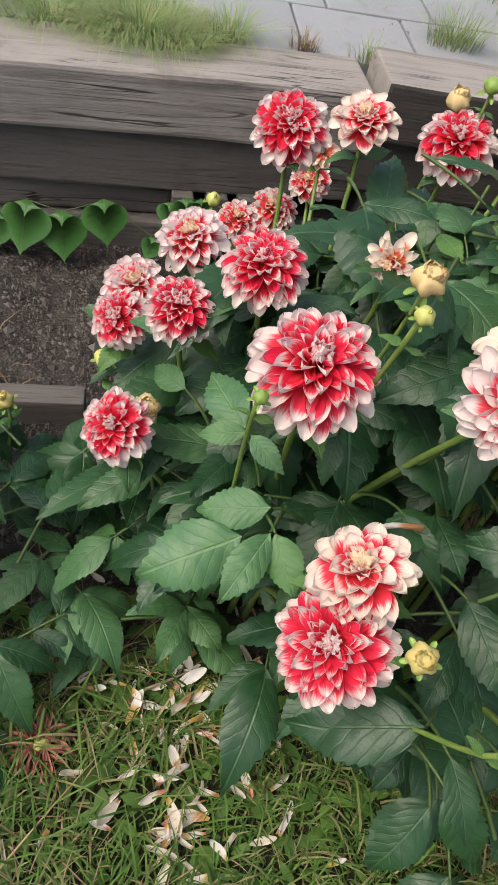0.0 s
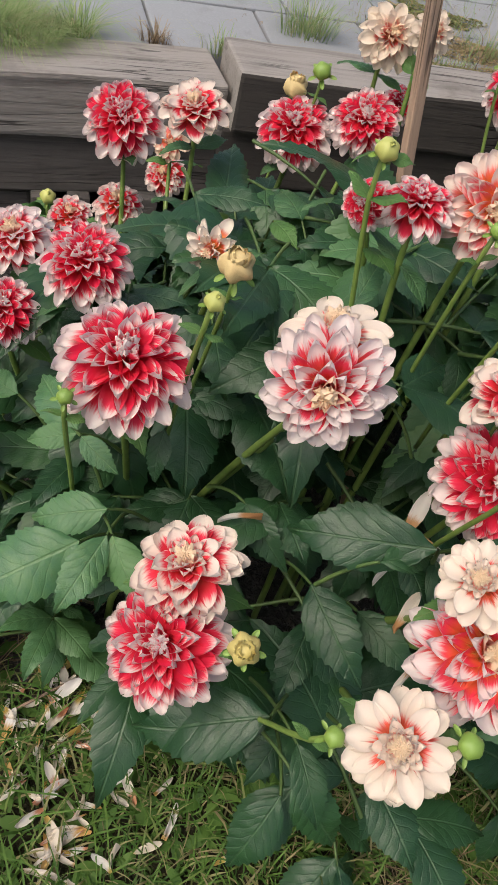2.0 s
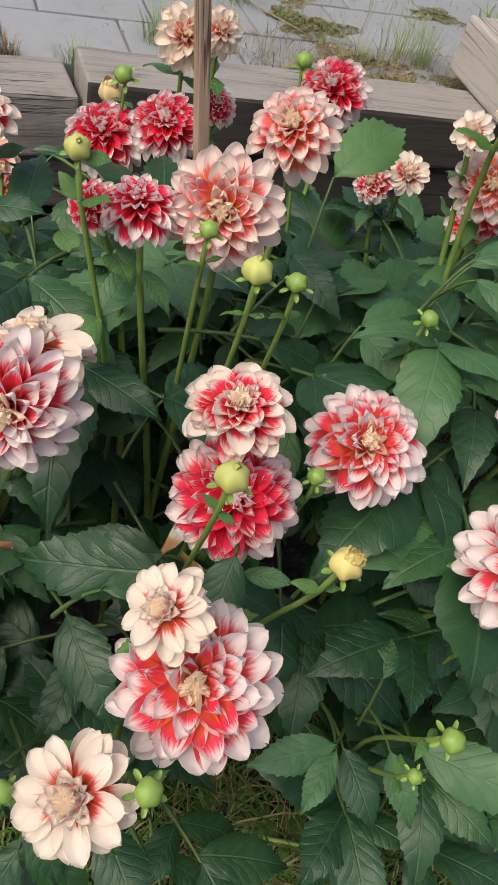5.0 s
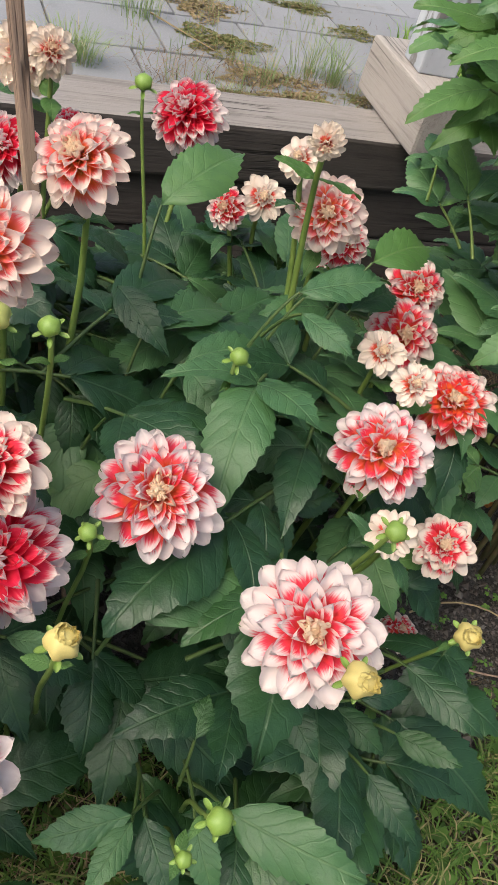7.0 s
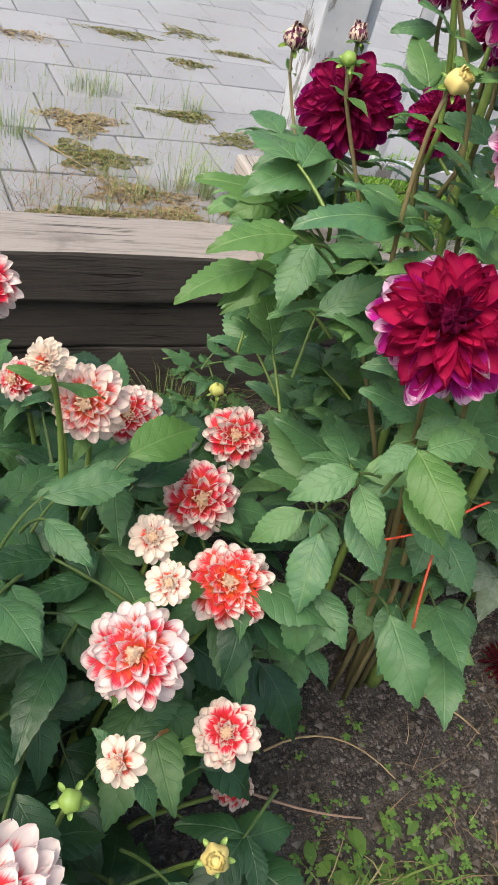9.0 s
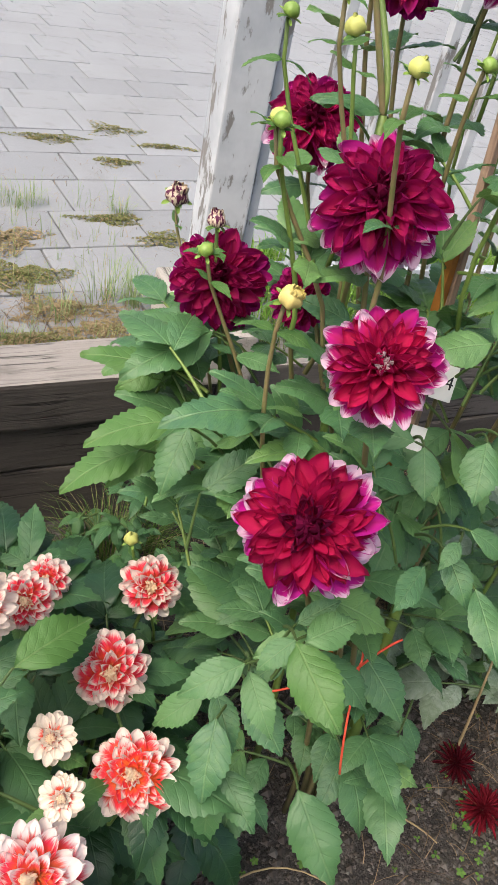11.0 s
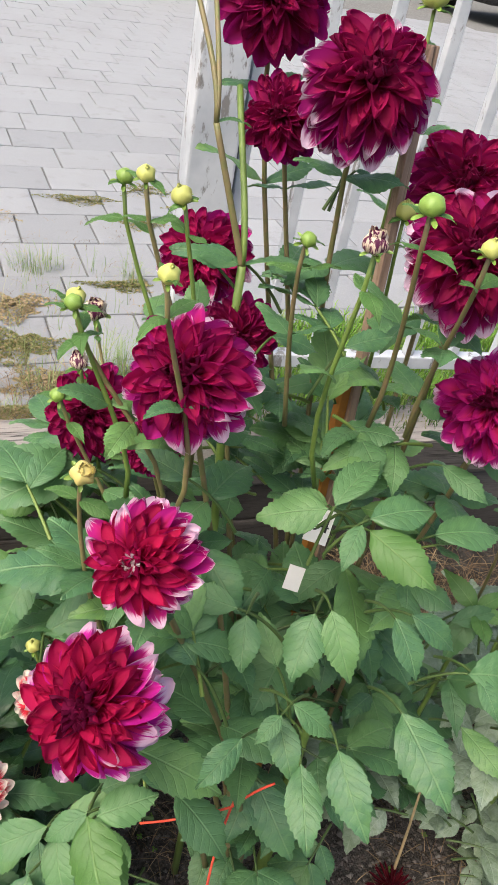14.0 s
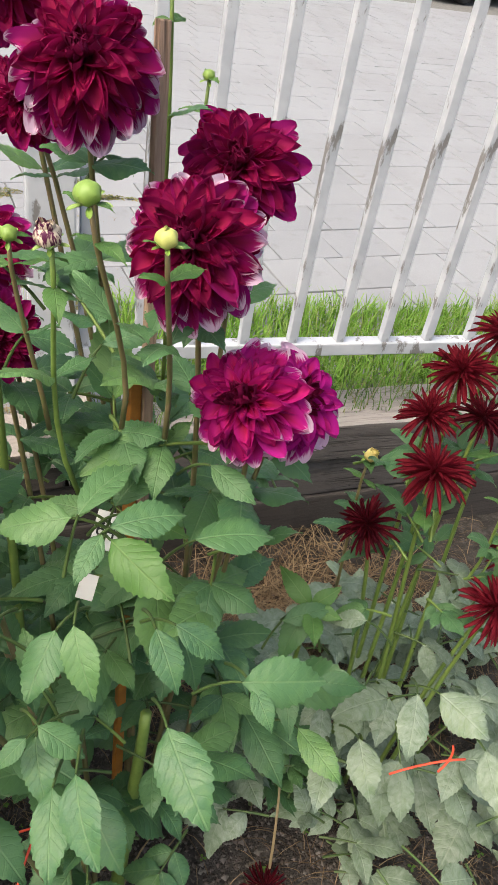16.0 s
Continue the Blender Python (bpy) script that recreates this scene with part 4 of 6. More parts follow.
bloom(plant_b, (0.411, 0.635, 0.867), 0.077, (-0.15, -0.00, 0.99), "rw", "red petals tipped white")
bloom(plant_b, (0.485, 0.617, 0.875), 0.113, (-0.32, -0.82, 0.48), "pink", "blush pink flower with yellow middle")
bloom(plant_b, (0.568, 0.729, 0.910), 0.099, (-0.44, -0.43, 0.79), "pink", "blush pink flower with yellow middle")
bloom(plant_b, (0.762, 1.160, 0.776), 0.119, (-0.43, -0.47, 0.77), "rw", "red petals tipped white")
bloom(plant_b, (0.524, 1.160, 0.821), 0.105, (-0.11, -0.77, 0.62), "yellow", "faded yellow-cream flower")
bloom(plant_b, (0.559, 1.097, 0.857), 0.072, (-0.05, -0.70, 0.71), "yellow", "faded yellow-cream flower")

bloom(plant_c, (0.641, 0.469, 0.721), 0.124, (-0.20, -0.46, 0.86), "rwp", "red petals tipped white")
bloom(plant_c, (0.754, 0.314, 0.727), 0.129, (-0.30, -0.43, 0.85), "pale", "pale pink-white flower with red throat")
bloom(plant_c, (0.884, 0.828, 0.820), 0.100, (-0.40, -0.75, 0.53), "pink", "blush pink flower with yellow middle")
bloom(plant_c, (0.821, 0.752, 0.939), 0.045, (-0.36, -0.92, -0.14), "yellow", "faded yellow-cream flower")
bloom(plant_c, (0.831, 0.839, 0.880), 0.051, (-0.62, -0.47, 0.62), "cream", "cream half-open flower")
bloom(plant_c, (0.811, 1.014, 0.704), 0.064, (-0.63, -0.58, 0.51), "rws", "small red and white flower")
bloom(plant_c, (0.867, 1.020, 0.723), 0.069, (-0.12, -0.67, 0.73), "cream", "cream half-open flower")
bloom(plant_c, (0.921, 0.554, 0.686), 0.120, (-0.32, -0.42, 0.85), "rwp", "red petals tipped white")
bloom(plant_c, (1.059, 0.648, 0.676), 0.110, (-0.35, -0.42, 0.84), "red", "orange-red flower with white tips")
bloom(plant_c, (1.071, 0.829, 0.634), 0.118, (-0.20, -0.68, 0.70), "rws", "small red and white flower")
bloom(plant_c, (1.183, 1.012, 0.589), 0.113, (-0.22, -0.72, 0.66), "rws", "small red and white flower")
bloom(plant_c, (0.965, 0.706, 0.703), 0.062, (-0.27, -0.49, 0.83), "cream", "cream half-open flower")
bloom(plant_c, (0.962, 0.612, 0.736), 0.053, (-0.22, -0.55, 0.81), "cream", "cream half-open flower")
bloom(plant_c, (1.052, 0.513, 0.542), 0.085, (-0.33, -0.34, 0.88), "wr", "white flower with red-striped petals")
bloom(plant_c, (0.955, 0.900, 0.740), 0.085, (-0.15, -0.70, 0.70), "rws", "small red and white flower")
bloom(plant_c, (1.000, 1.000, 0.660), 0.080, (-0.22, -0.66, 0.71), "rws", "small red and white flower")
bloom(plant_c, (0.885, 0.435, 0.689), 0.053, (-0.64, -0.43, 0.64), "cream", "cream half-open flower")
bloom(plant_c, (1.171, 0.585, 0.170), 0.072, (0.06, -0.10, 0.99), "rws", "small red and white flower")

bloom(plant_p, (1.214, 0.673, 1.072), 0.168, (-0.51, -0.52, 0.68), "purpc", "crimson flower with magenta white-tipped outer petals")
bloom(plant_p, (1.259, 0.701, 1.256), 0.124, (-0.50, -0.64, 0.58), "purpw", "crimson-purple flower with white tips and pale heart")
bloom(plant_p, (1.323, 0.878, 1.350), 0.155, (-0.45, -0.67, 0.59), "purp", "magenta-purple flower with white petal tips")
bloom(plant_p, (1.420, 1.268, 1.321), 0.154, (-0.38, -0.67, 0.64), "purp", "magenta-purple flower with white petal tips")
bloom(plant_p, (1.245, 1.111, 1.134), 0.150, (-0.41, -0.71, 0.58), "purpd", "deep wine-purple flower")
bloom(plant_p, (1.318, 0.985, 1.170), 0.085, (-0.22, -0.85, 0.49), "purpd", "deep wine-purple flower")
bloom(plant_p, (1.440, 1.080, 1.280), 0.120, (-0.14, -0.91, 0.38), "purpd", "deep wine-purple flower")

bloom(plant_q, (1.545, 1.086, 1.622), 0.172, (-0.20, -0.76, 0.62), "purpe", "deep wine-purple flower with magenta rim")
bloom(plant_q, (1.488, 1.222, 1.537), 0.120, (-0.53, -0.76, 0.37), "purpd", "deep wine-purple flower")
bloom(plant_q, (1.473, 1.285, 1.666), 0.156, (-0.24, -0.88, 0.41), "purpd", "deep wine-purple flower")
bloom(plant_q, (1.764, 1.177, 1.490), 0.180, (-0.37, -0.71, 0.60), "purpd", "deep wine-purple flower")
bloom(plant_q, (1.636, 0.909, 1.494), 0.168, (-0.45, -0.62, 0.65), "purpe", "maroon flower with white-tipped magenta outer petals")
bloom(plant_q, (1.708, 0.868, 1.323), 0.150, (-0.57, -0.54, 0.62), "purpm", "bright magenta flower")
bloom(plant_q, (1.805, 0.923, 1.277), 0.160, (0.14, -0.70, 0.70), "purpl", "magenta flower with pale lavender petal edges")

bloom(plant_k, (2.017, 0.996, 0.963), 0.108, (-0.59, -0.20, 0.79), "cact", "nearly black cactus flower")
bloom(plant_k, (2.120, 1.005, 1.065), 0.130, (-0.18, -0.15, 0.97), "cactr", "dark red cactus flower")
bloom(plant_k, (2.215, 1.150, 1.165), 0.125, (-0.33, -0.25, 0.90), "cactr", "dark red cactus flower")
bloom(plant_k, (2.150, 1.110, 1.100), 0.110, (-0.35, -0.35, 0.85), "cactr", "dark red cactus flower")
bloom(plant_k, (2.230, 1.070, 1.120), 0.100, (-0.15, -0.30, 0.94), "cact", "nearly black cactus flower")
bloom(plant_k, (2.300, 1.180, 1.220), 0.110, (-0.15, -0.40, 0.90), "cactr", "dark red cactus flower")
bloom(plant_k, (2.220, 0.850, 0.880), 0.120, (-0.15, -0.40, 0.90), "cactr", "dark red cactus flower")


def bud_on(plant, at, size, open_, mat):
    rng = random.Random(int(at[0] * 5000 + at[2] * 777))
    face = Vector((rng.uniform(-0.5, 0.3), rng.uniform(-0.7, 0.0), 1.0))
    base, back = bud(plant, at, size, face, open_, mat)
    root = ROOTS[plant.name]
    tall = at[2] > 0.9
    k, drop = (rng.uniform(0.10, 0.30), rng.uniform(0.26, 0.42)) if tall else (0.16, 0.30)
    low = Vector((at[0] + k * (root.x - at[0]), at[1] + k * (root.y - at[1]) + 0.02, max(0.02, at[2] - drop)))
    bow = (rng.uniform(-0.05, 0.05), rng.uniform(-0.03, 0.03), -0.05) if tall else (0, 0, -0.05)
    pts = stem(plant, low, base, 0.0036 if tall else 0.0030, 0.0026, M_STEM_D if tall and rng.random() < 0.6 else M_STEM, bow, back.lerp(Vector((0, 0, -1)), 0.6), 6)
    # small leaves at the nodes below the bud
    for n_, ln in ((6, 0.026), (5, 0.040), (3, 0.066)) if tall else ((5, 0.022),):
        az = rng.uniform(0, 3.14)
        for sgn in (0, math.pi):
            add_leaf(plant, LEAVES_B if n_ >= 5 else LEAVES_L if tall else LEAVES_M, pts[n_], az + sgn, rng.uniform(0.0, 0.6), ln * rng.uniform(0.8, 1.25), rng)


bud_on(plant_a, (0.200, 0.475, 0.847), 0.020, 0.3, M_BUD_YG)
bud_on(plant_a, (0.239, 0.593, 0.796), 0.039, 1.0, M_BUD_C)
bud_on(plant_b, (0.353, 0.615, 0.921), 0.025, 0.3, M_BUD_YG)
bud_on(plant_a, (0.442, 1.186, 0.739), 0.032, 0.0, M_BUD)
bud_on(plant_a, (0.436, 1.294, 0.658), 0.045, 1.0, M_BUD_C)
bud_on(plant_a, (0.036, 1.034, 0.556), 0.026, 0.3, M_BUD_YG)
bud_on(plant_a, (-0.021, 0.623, 0.516), 0.042, 1.0, M_BUD_C)
bud_on(plant_a, (-0.093, 0.791, 0.424), 0.033, 0.3, M_BUD_YG)
bud_on(plant_a, (0.243, 0.268, 0.654), 0.031, 0.6, M_BUD_Y)
bud_on(plant_a, (0.302, 0.188, 0.672), 0.019, 0.0, M_BUD)
bud_on(plant_b, (0.400, 0.170, 0.696), 0.023, 0.0, M_BUD)
bud_on(plant_b, (0.459, 0.339, 0.831), 0.029, 0.3, M_BUD_YG)
bud_on(plant_b, (0.496, 0.509, 0.888), 0.029, 0.3, M_BUD_YG)
bud_on(plant_b, (0.463, 0.564, 0.887), 0.019, 0.0, M_BUD)
bud_on(plant_b, (0.538, 0.523, 0.869), 0.021, 0.0, M_BUD)
bud_on(plant_b, (0.542, 0.282, 0.800), 0.028, 0.6, M_BUD_Y)
bud_on(plant_b, (0.573, 0.421, 0.728), 0.019, 0.0, M_BUD)
bud_on(plant_c, (0.736, 0.605, 0.773), 0.023, 0.0, M_BUD)
bud_on(plant_c, (0.668, 0.198, 0.646), 0.025, 0.0, M_BUD)
bud_on(plant_c, (0.644, 0.184, 0.605), 0.016, 0.0, M_BUD)
bud_on(plant_c, (0.776, 0.262, 0.739), 0.033, 0.6, M_BUD_Y)
bud_on(plant_c, (0.822, 0.364, 0.796), 0.022, 0.0, M_BUD)
bud_on(plant_c, (0.985, 0.354, 0.606), 0.034, 0.6, M_BUD_Y)
bud_on(plant_c, (0.680, 1.081, 0.839), 0.027, 0.0, M_BUD)
bud_on(plant_c, (0.277, 0.903, 0.640), 0.023, 0.0, M_BUD)
bud_on(plant_a, (0.086, 0.467, 0.733), 0.017, 0.0, M_BUD)
bud_on(plant_p, (1.201, 1.059, 1.199), 0.023, 0.0, M_BUD)
bud_on(plant_p, (1.284, 1.455, 1.114), 0.047, 0.7, M_BUD_P)
bud_on(plant_p, (1.232, 1.116, 1.215), 0.028, 0.7, M_BUD_P)
bud_on(plant_p, (1.218, 0.835, 1.253), 0.030, 0.6, M_BUD_Y)
bud_on(plant_p, (1.213, 0.942, 1.404), 0.023, 0.3, M_BUD_YG)
bud_on(plant_p, (1.285, 0.827, 1.489), 0.023, 0.3, M_BUD_YG)
bud_on(plant_p, (1.282, 0.988, 1.522), 0.022, 0.3, M_BUD_YG)
bud_on(plant_p, (1.335, 1.053, 1.479), 0.028, 0.3, M_BUD_YG)
bud_on(plant_q, (1.658, 1.130, 1.455), 0.033, 0.3, M_BUD_YG)
bud_on(plant_q, (1.493, 0.864, 1.515), 0.029, 0.7, M_BUD_P)
bud_on(plant_q, (1.592, 0.820, 1.535), 0.024, 0.3, M_BUD_YG)
bud_on(plant_q, (1.750, 1.328, 1.560), 0.020, 0.0, M_BUD)
bud_on(plant_q, (1.524, 0.836, 1.567), 0.028, 0.0, M_BUD)
bud_on(plant_q, (1.661, 1.219, 1.698), 0.040, 0.3, M_BUD_YG)
bud_on(plant_p, (1.276, 1.105, 1.478), 0.023, 0.0, M_BUD)
bud_on(plant_p, (1.209, 0.926, 1.406), 0.021, 0.0, M_BUD)
bud_on(plant_q, (1.460, 0.958, 1.476), 0.021, 0.0, M_BUD)
bud_on(plant_p, (1.168, 1.110, 0.611), 0.030, 0.3, M_BUD_YG)

leaf_to(plant_a, LEAVES, (0.303, 0.267, 0.476), (0.164, 0.258, 0.473))
leaf_to(plant_a, LEAVES, (0.340, 0.221, 0.418), (0.271, 0.159, 0.356))
leaf_to(plant_a, LEAVES, (0.322, 0.212, 0.486), (0.371, 0.144, 0.438))
leaf_to(plant_a, LEAVES_L, (0.107, 0.458, 0.512), (-0.009, 0.420, 0.462))
leaf_to(plant_a, LEAVES_L, (0.134, 0.451, 0.536), (0.084, 0.375, 0.505))
leaf_to(plant_a, LEAVES_L, (0.140, 0.451, 0.537), (0.167, 0.391, 0.505))
leaf_to(plant_a, LEAVES_L, (0.135, 0.484, 0.537), (0.048, 0.487, 0.513))
leaf_to(plant_a, LEAVES_L, (0.098, 0.556, 0.578), (0.040, 0.552, 0.566))
leaf_to(plant_a, LEAVES_L, (0.098, 0.571, 0.565), (0.046, 0.654, 0.573))
leaf_to(plant_a, LEAVES_L, (0.102, 0.547, 0.584), (0.139, 0.502, 0.579))
leaf_to(plant_a, LEAVES, (0.187, 0.517, 0.639), (0.171, 0.475, 0.601))
leaf_to(plant_a, LEAVES, (0.310, 1.004, 0.603), (0.275, 1.075, 0.590))
leaf_to(plant_a, LEAVES, (0.059, 0.748, 0.613), (0.055, 0.681, 0.596))
leaf_to(plant_a, LEAVES_M, (0.026, 0.653, 0.529), (-0.028, 0.701, 0.521))
leaf_to(plant_a, LEAVES, (0.431, 0.353, 0.679), (0.301, 0.403, 0.633))
leaf_to(plant_a, LEAVES, (0.297, 0.261, 0.513), (0.160, 0.270, 0.457))
leaf_to(plant_a, LEAVES, (0.311, 0.200, 0.466), (0.257, 0.140, 0.414))
leaf_to(plant_a, LEAVES, (0.324, 0.238, 0.501), (0.341, 0.159, 0.493))
leaf_to(plant_a, LEAVES, (0.354, 0.396, 0.535), (0.388, 0.283, 0.529))
leaf_to(plant_b, LEAVES, (0.381, 0.194, 0.533), (0.411, 0.114, 0.527))
leaf_to(plant_b, LEAVES, (0.420, 0.386, 0.491), (0.462, 0.302, 0.512))
leaf_to(plant_b, LEAVES, (0.378, 0.349, 0.662), (0.451, 0.362, 0.666))
leaf_to(plant_a, LEAVES_M, (0.249, 0.777, 0.652), (0.330, 0.835, 0.655))
leaf_to(plant_a, LEAVES, (0.349, 0.816, 0.645), (0.419, 0.876, 0.647))
leaf_to(plant_a, LEAVES, (0.289, 0.493, 0.544), (0.320, 0.411, 0.538))
leaf_to(plant_b, LEAVES, (0.451, 0.572, 0.668), (0.531, 0.626, 0.668))
leaf_to(plant_b, LEAVES_M, (0.401, 0.939, 0.628), (0.379, 1.030, 0.632))
leaf_to(plant_b, LEAVES_B, (0.348, 0.900, 0.648), (0.366, 0.838, 0.667))
leaf_to(plant_b, LEAVES_B, (0.356, 0.736, 0.646), (0.439, 0.762, 0.664))
leaf_to(plant_b, LEAVES, (0.438, 0.838, 0.687), (0.464, 0.760, 0.696))
leaf_to(plant_c, LEAVES_M, (0.684, 0.861, 0.787), (0.798, 0.938, 0.856))
leaf_to(plant_c, LEAVES_M, (0.707, 0.690, 0.687), (0.826, 0.721, 0.718))
leaf_to(plant_c, LEAVES_M, (0.710, 0.684, 0.682), (0.752, 0.573, 0.683))
leaf_to(plant_c, LEAVES_M, (0.666, 0.749, 0.682), (0.792, 0.816, 0.718))
leaf_to(plant_c, LEAVES_M, (0.853, 0.746, 0.749), (0.942, 0.752, 0.788))
leaf_to(plant_c, LEAVES_M, (0.621, 0.397, 0.619), (0.752, 0.443, 0.653))
leaf_to(plant_c, LEAVES, (0.617, 0.644, 0.640), (0.728, 0.637, 0.648))
leaf_to(plant_b, LEAVES, (0.447, 0.564, 0.645), (0.341, 0.648, 0.623))
leaf_to(plant_b, LEAVES, (0.447, 0.421, 0.602), (0.338, 0.435, 0.601))
leaf_to(plant_b, LEAVES_M, (0.623, 0.254, 0.494), (0.529, 0.246, 0.480))
leaf_to(plant_b, LEAVES_M, (0.623, 0.249, 0.490), (0.575, 0.195, 0.480))
leaf_to(plant_c, LEAVES_M, (0.686, 0.245, 0.482), (0.693, 0.168, 0.472))
leaf_to(plant_c, LEAVES_M, (0.722, 0.251, 0.473), (0.843, 0.160, 0.494))
leaf_to(plant_c, LEAVES, (0.638, 0.256, 0.474), (0.658, 0.174, 0.464))
leaf_to(plant_c, LEAVES, (0.695, 0.318, 0.494), (0.714, 0.361, 0.511))
leaf_to(plant_b, LEAVES, (0.491, 0.356, 0.700), (0.461, 0.300, 0.667))
leaf_to(plant_b, LEAVES_M, (0.507, 0.364, 0.657), (0.554, 0.348, 0.661))
leaf_to(plant_c, LEAVES, (0.725, 0.416, 0.563), (0.770, 0.365, 0.563))
leaf_to(plant_c, LEAVES, (0.829, 0.558, 0.575), (0.908, 0.568, 0.586))
leaf_to(plant_c, LEAVES, (0.634, 0.795, 0.710), (0.674, 0.700, 0.710))
leaf_to(plant_c, LEAVES, (0.758, 0.662, 0.598), (0.788, 0.597, 0.594))
leaf_to(plant_b, LEAVES_M, (0.498, 0.751, 0.689), (0.463, 0.836, 0.682))
leaf_to(plant_c, LEAVES, (0.813, 0.555, 0.571), (0.897, 0.576, 0.584))
leaf_to(plant_c, LEAVES, (0.779, 0.332, 0.555), (0.797, 0.261, 0.555))
leaf_to(plant_c, LEAVES, (0.888, 0.336, 0.507), (0.954, 0.337, 0.521))
leaf_to(plant_c, LEAVES, (0.895, 0.273, 0.453), (0.923, 0.191, 0.462))
leaf_to(plant_c, LEAVES, (0.951, 0.366, 0.518), (1.015, 0.272, 0.519))
leaf_to(plant_c, LEAVES, (0.949, 0.316, 0.444), (1.003, 0.259, 0.473))
leaf_to(plant_c, LEAVES, (0.854, 0.678, 0.586), (0.930, 0.700, 0.597))
leaf_to(plant_c, LEAVES, (0.960, 0.814, 0.683), (1.067, 0.870, 0.709))
leaf_to(plant_c, LEAVES_M, (0.895, 0.814, 0.726), (0.995, 0.824, 0.736))
leaf_to(plant_c, LEAVES_M, (0.825, 0.705, 0.787), (0.933, 0.713, 0.807))
leaf_to(plant_c, LEAVES_M, (0.828, 0.687, 0.770), (0.873, 0.617, 0.768))
leaf_to(plant_c, LEAVES_B, (0.924, 0.747, 0.807), (1.034, 0.798, 0.827))
leaf_to(plant_c, LEAVES, (0.928, 0.536, 0.515), (1.015, 0.584, 0.534))
leaf_to(plant_c, LEAVES, (1.034, 0.515, 0.443), (1.124, 0.543, 0.474))
leaf_to(plant_c, LEAVES, (0.831, 0.585, 0.590), (0.779, 0.552, 0.558))
leaf_to(plant_p, LEAVES_B, (1.115, 0.962, 0.948), (0.997, 0.942, 0.926))
leaf_to(plant_p, LEAVES_B, (1.151, 0.983, 0.943), (1.069, 0.933, 0.924))
leaf_to(plant_p, LEAVES_B, (1.187, 1.105, 0.982), (1.066, 1.165, 0.978))
leaf_to(plant_p, LEAVES_B, (1.187, 1.108, 0.985), (1.106, 1.096, 0.959))
leaf_to(plant_p, LEAVES_L, (1.187, 1.108, 0.985), (1.175, 1.180, 1.007))
leaf_to(plant_p, LEAVES_L, (1.180, 0.882, 0.931), (1.272, 0.893, 0.992))
leaf_to(plant_p, LEAVES_L, (1.156, 0.695, 0.755), (1.084, 0.687, 0.708))
leaf_to(plant_p, LEAVES_L, (1.170, 0.691, 0.759), (1.176, 0.616, 0.731))
leaf_to(plant_p, LEAVES_M, (1.159, 0.630, 0.690), (1.122, 0.547, 0.630))
leaf_to(plant_p, LEAVES_M, (1.169, 0.623, 0.687), (1.184, 0.539, 0.671))
leaf_to(plant_p, LEAVES_L, (1.200, 0.679, 0.839), (1.292, 0.663, 0.872))
leaf_to(plant_p, LEAVES_B, (1.244, 0.647, 0.846), (1.256, 0.551, 0.845))
leaf_to(plant_p, LEAVES_L, (1.239, 0.663, 0.844), (1.194, 0.661, 0.818))
leaf_to(plant_p, LEAVES_M, (1.258, 0.573, 0.684), (1.272, 0.461, 0.638))
leaf_to(plant_p, LEAVES_L, (1.201, 0.671, 0.785), (1.225, 0.585, 0.756))
leaf_to(plant_p, LEAVES_B, (1.149, 0.939, 1.012), (1.028, 0.938, 1.008))
leaf_to(plant_p, LEAVES_L, (1.166, 0.928, 1.010), (1.116, 0.872, 0.948))
leaf_to(plant_p, LEAVES_L, (1.236, 1.079, 1.062), (1.131, 1.108, 1.068))
leaf_to(plant_p, LEAVES_L, (1.240, 1.078, 1.063), (1.096, 1.039, 1.017))
leaf_to(plant_p, LEAVES_B, (1.221, 0.633, 0.925), (1.232, 0.526, 0.904))
leaf_to(plant_p, LEAVES_L, (1.221, 0.635, 0.927), (1.171, 0.623, 0.901))
leaf_to(plant_p, LEAVES_L, (1.230, 0.630, 0.927), (1.301, 0.637, 0.943))
leaf_to(plant_p, LEAVES_L, (1.239, 0.667, 0.911), (1.292, 0.668, 0.940))
leaf_to(plant_p, LEAVES_L, (1.179, 0.657, 0.864), (1.093, 0.649, 0.838))
leaf_to(plant_p, LEAVES_L, (1.189, 0.660, 0.841), (1.193, 0.581, 0.816))
leaf_to(plant_p, LEAVES_L, (1.158, 0.651, 0.763), (1.120, 0.576, 0.703))
leaf_to(plant_q, LEAVES_L, (1.475, 0.649, 0.941), (1.462, 0.556, 0.907))
leaf_to(plant_q, LEAVES_L, (1.467, 0.759, 0.983), (1.452, 0.823, 1.017))
leaf_to(plant_q, LEAVES_L, (1.460, 0.709, 0.954), (1.462, 0.631, 0.929))
leaf_to(plant_q, LEAVES_B, (1.572, 0.860, 1.162), (1.655, 0.821, 1.162))
leaf_to(plant_q, LEAVES_L, (1.541, 0.888, 1.143), (1.485, 0.917, 1.145))
leaf_to(plant_q, LEAVES_L, (1.570, 0.883, 1.154), (1.636, 0.933, 1.201))
leaf_to(plant_q, LEAVES_B, (1.552, 0.793, 1.188), (1.602, 0.705, 1.181))
leaf_to(plant_q, LEAVES_L, (1.513, 0.834, 1.188), (1.426, 0.849, 1.168))
leaf_to(plant_q, LEAVES_L, (1.520, 0.834, 1.192), (1.587, 0.886, 1.238))
leaf_to(plant_q, LEAVES_L, (1.543, 0.800, 1.192), (1.507, 0.753, 1.166))
leaf_to(plant_q, LEAVES_L, (1.552, 0.802, 1.199), (1.642, 0.807, 1.213))
leaf_to(plant_q, LEAVES_L, (1.657, 0.811, 1.156), (1.761, 0.807, 1.164))
leaf_to(plant_q, LEAVES_L, (1.689, 0.890, 1.205), (1.736, 0.832, 1.186))
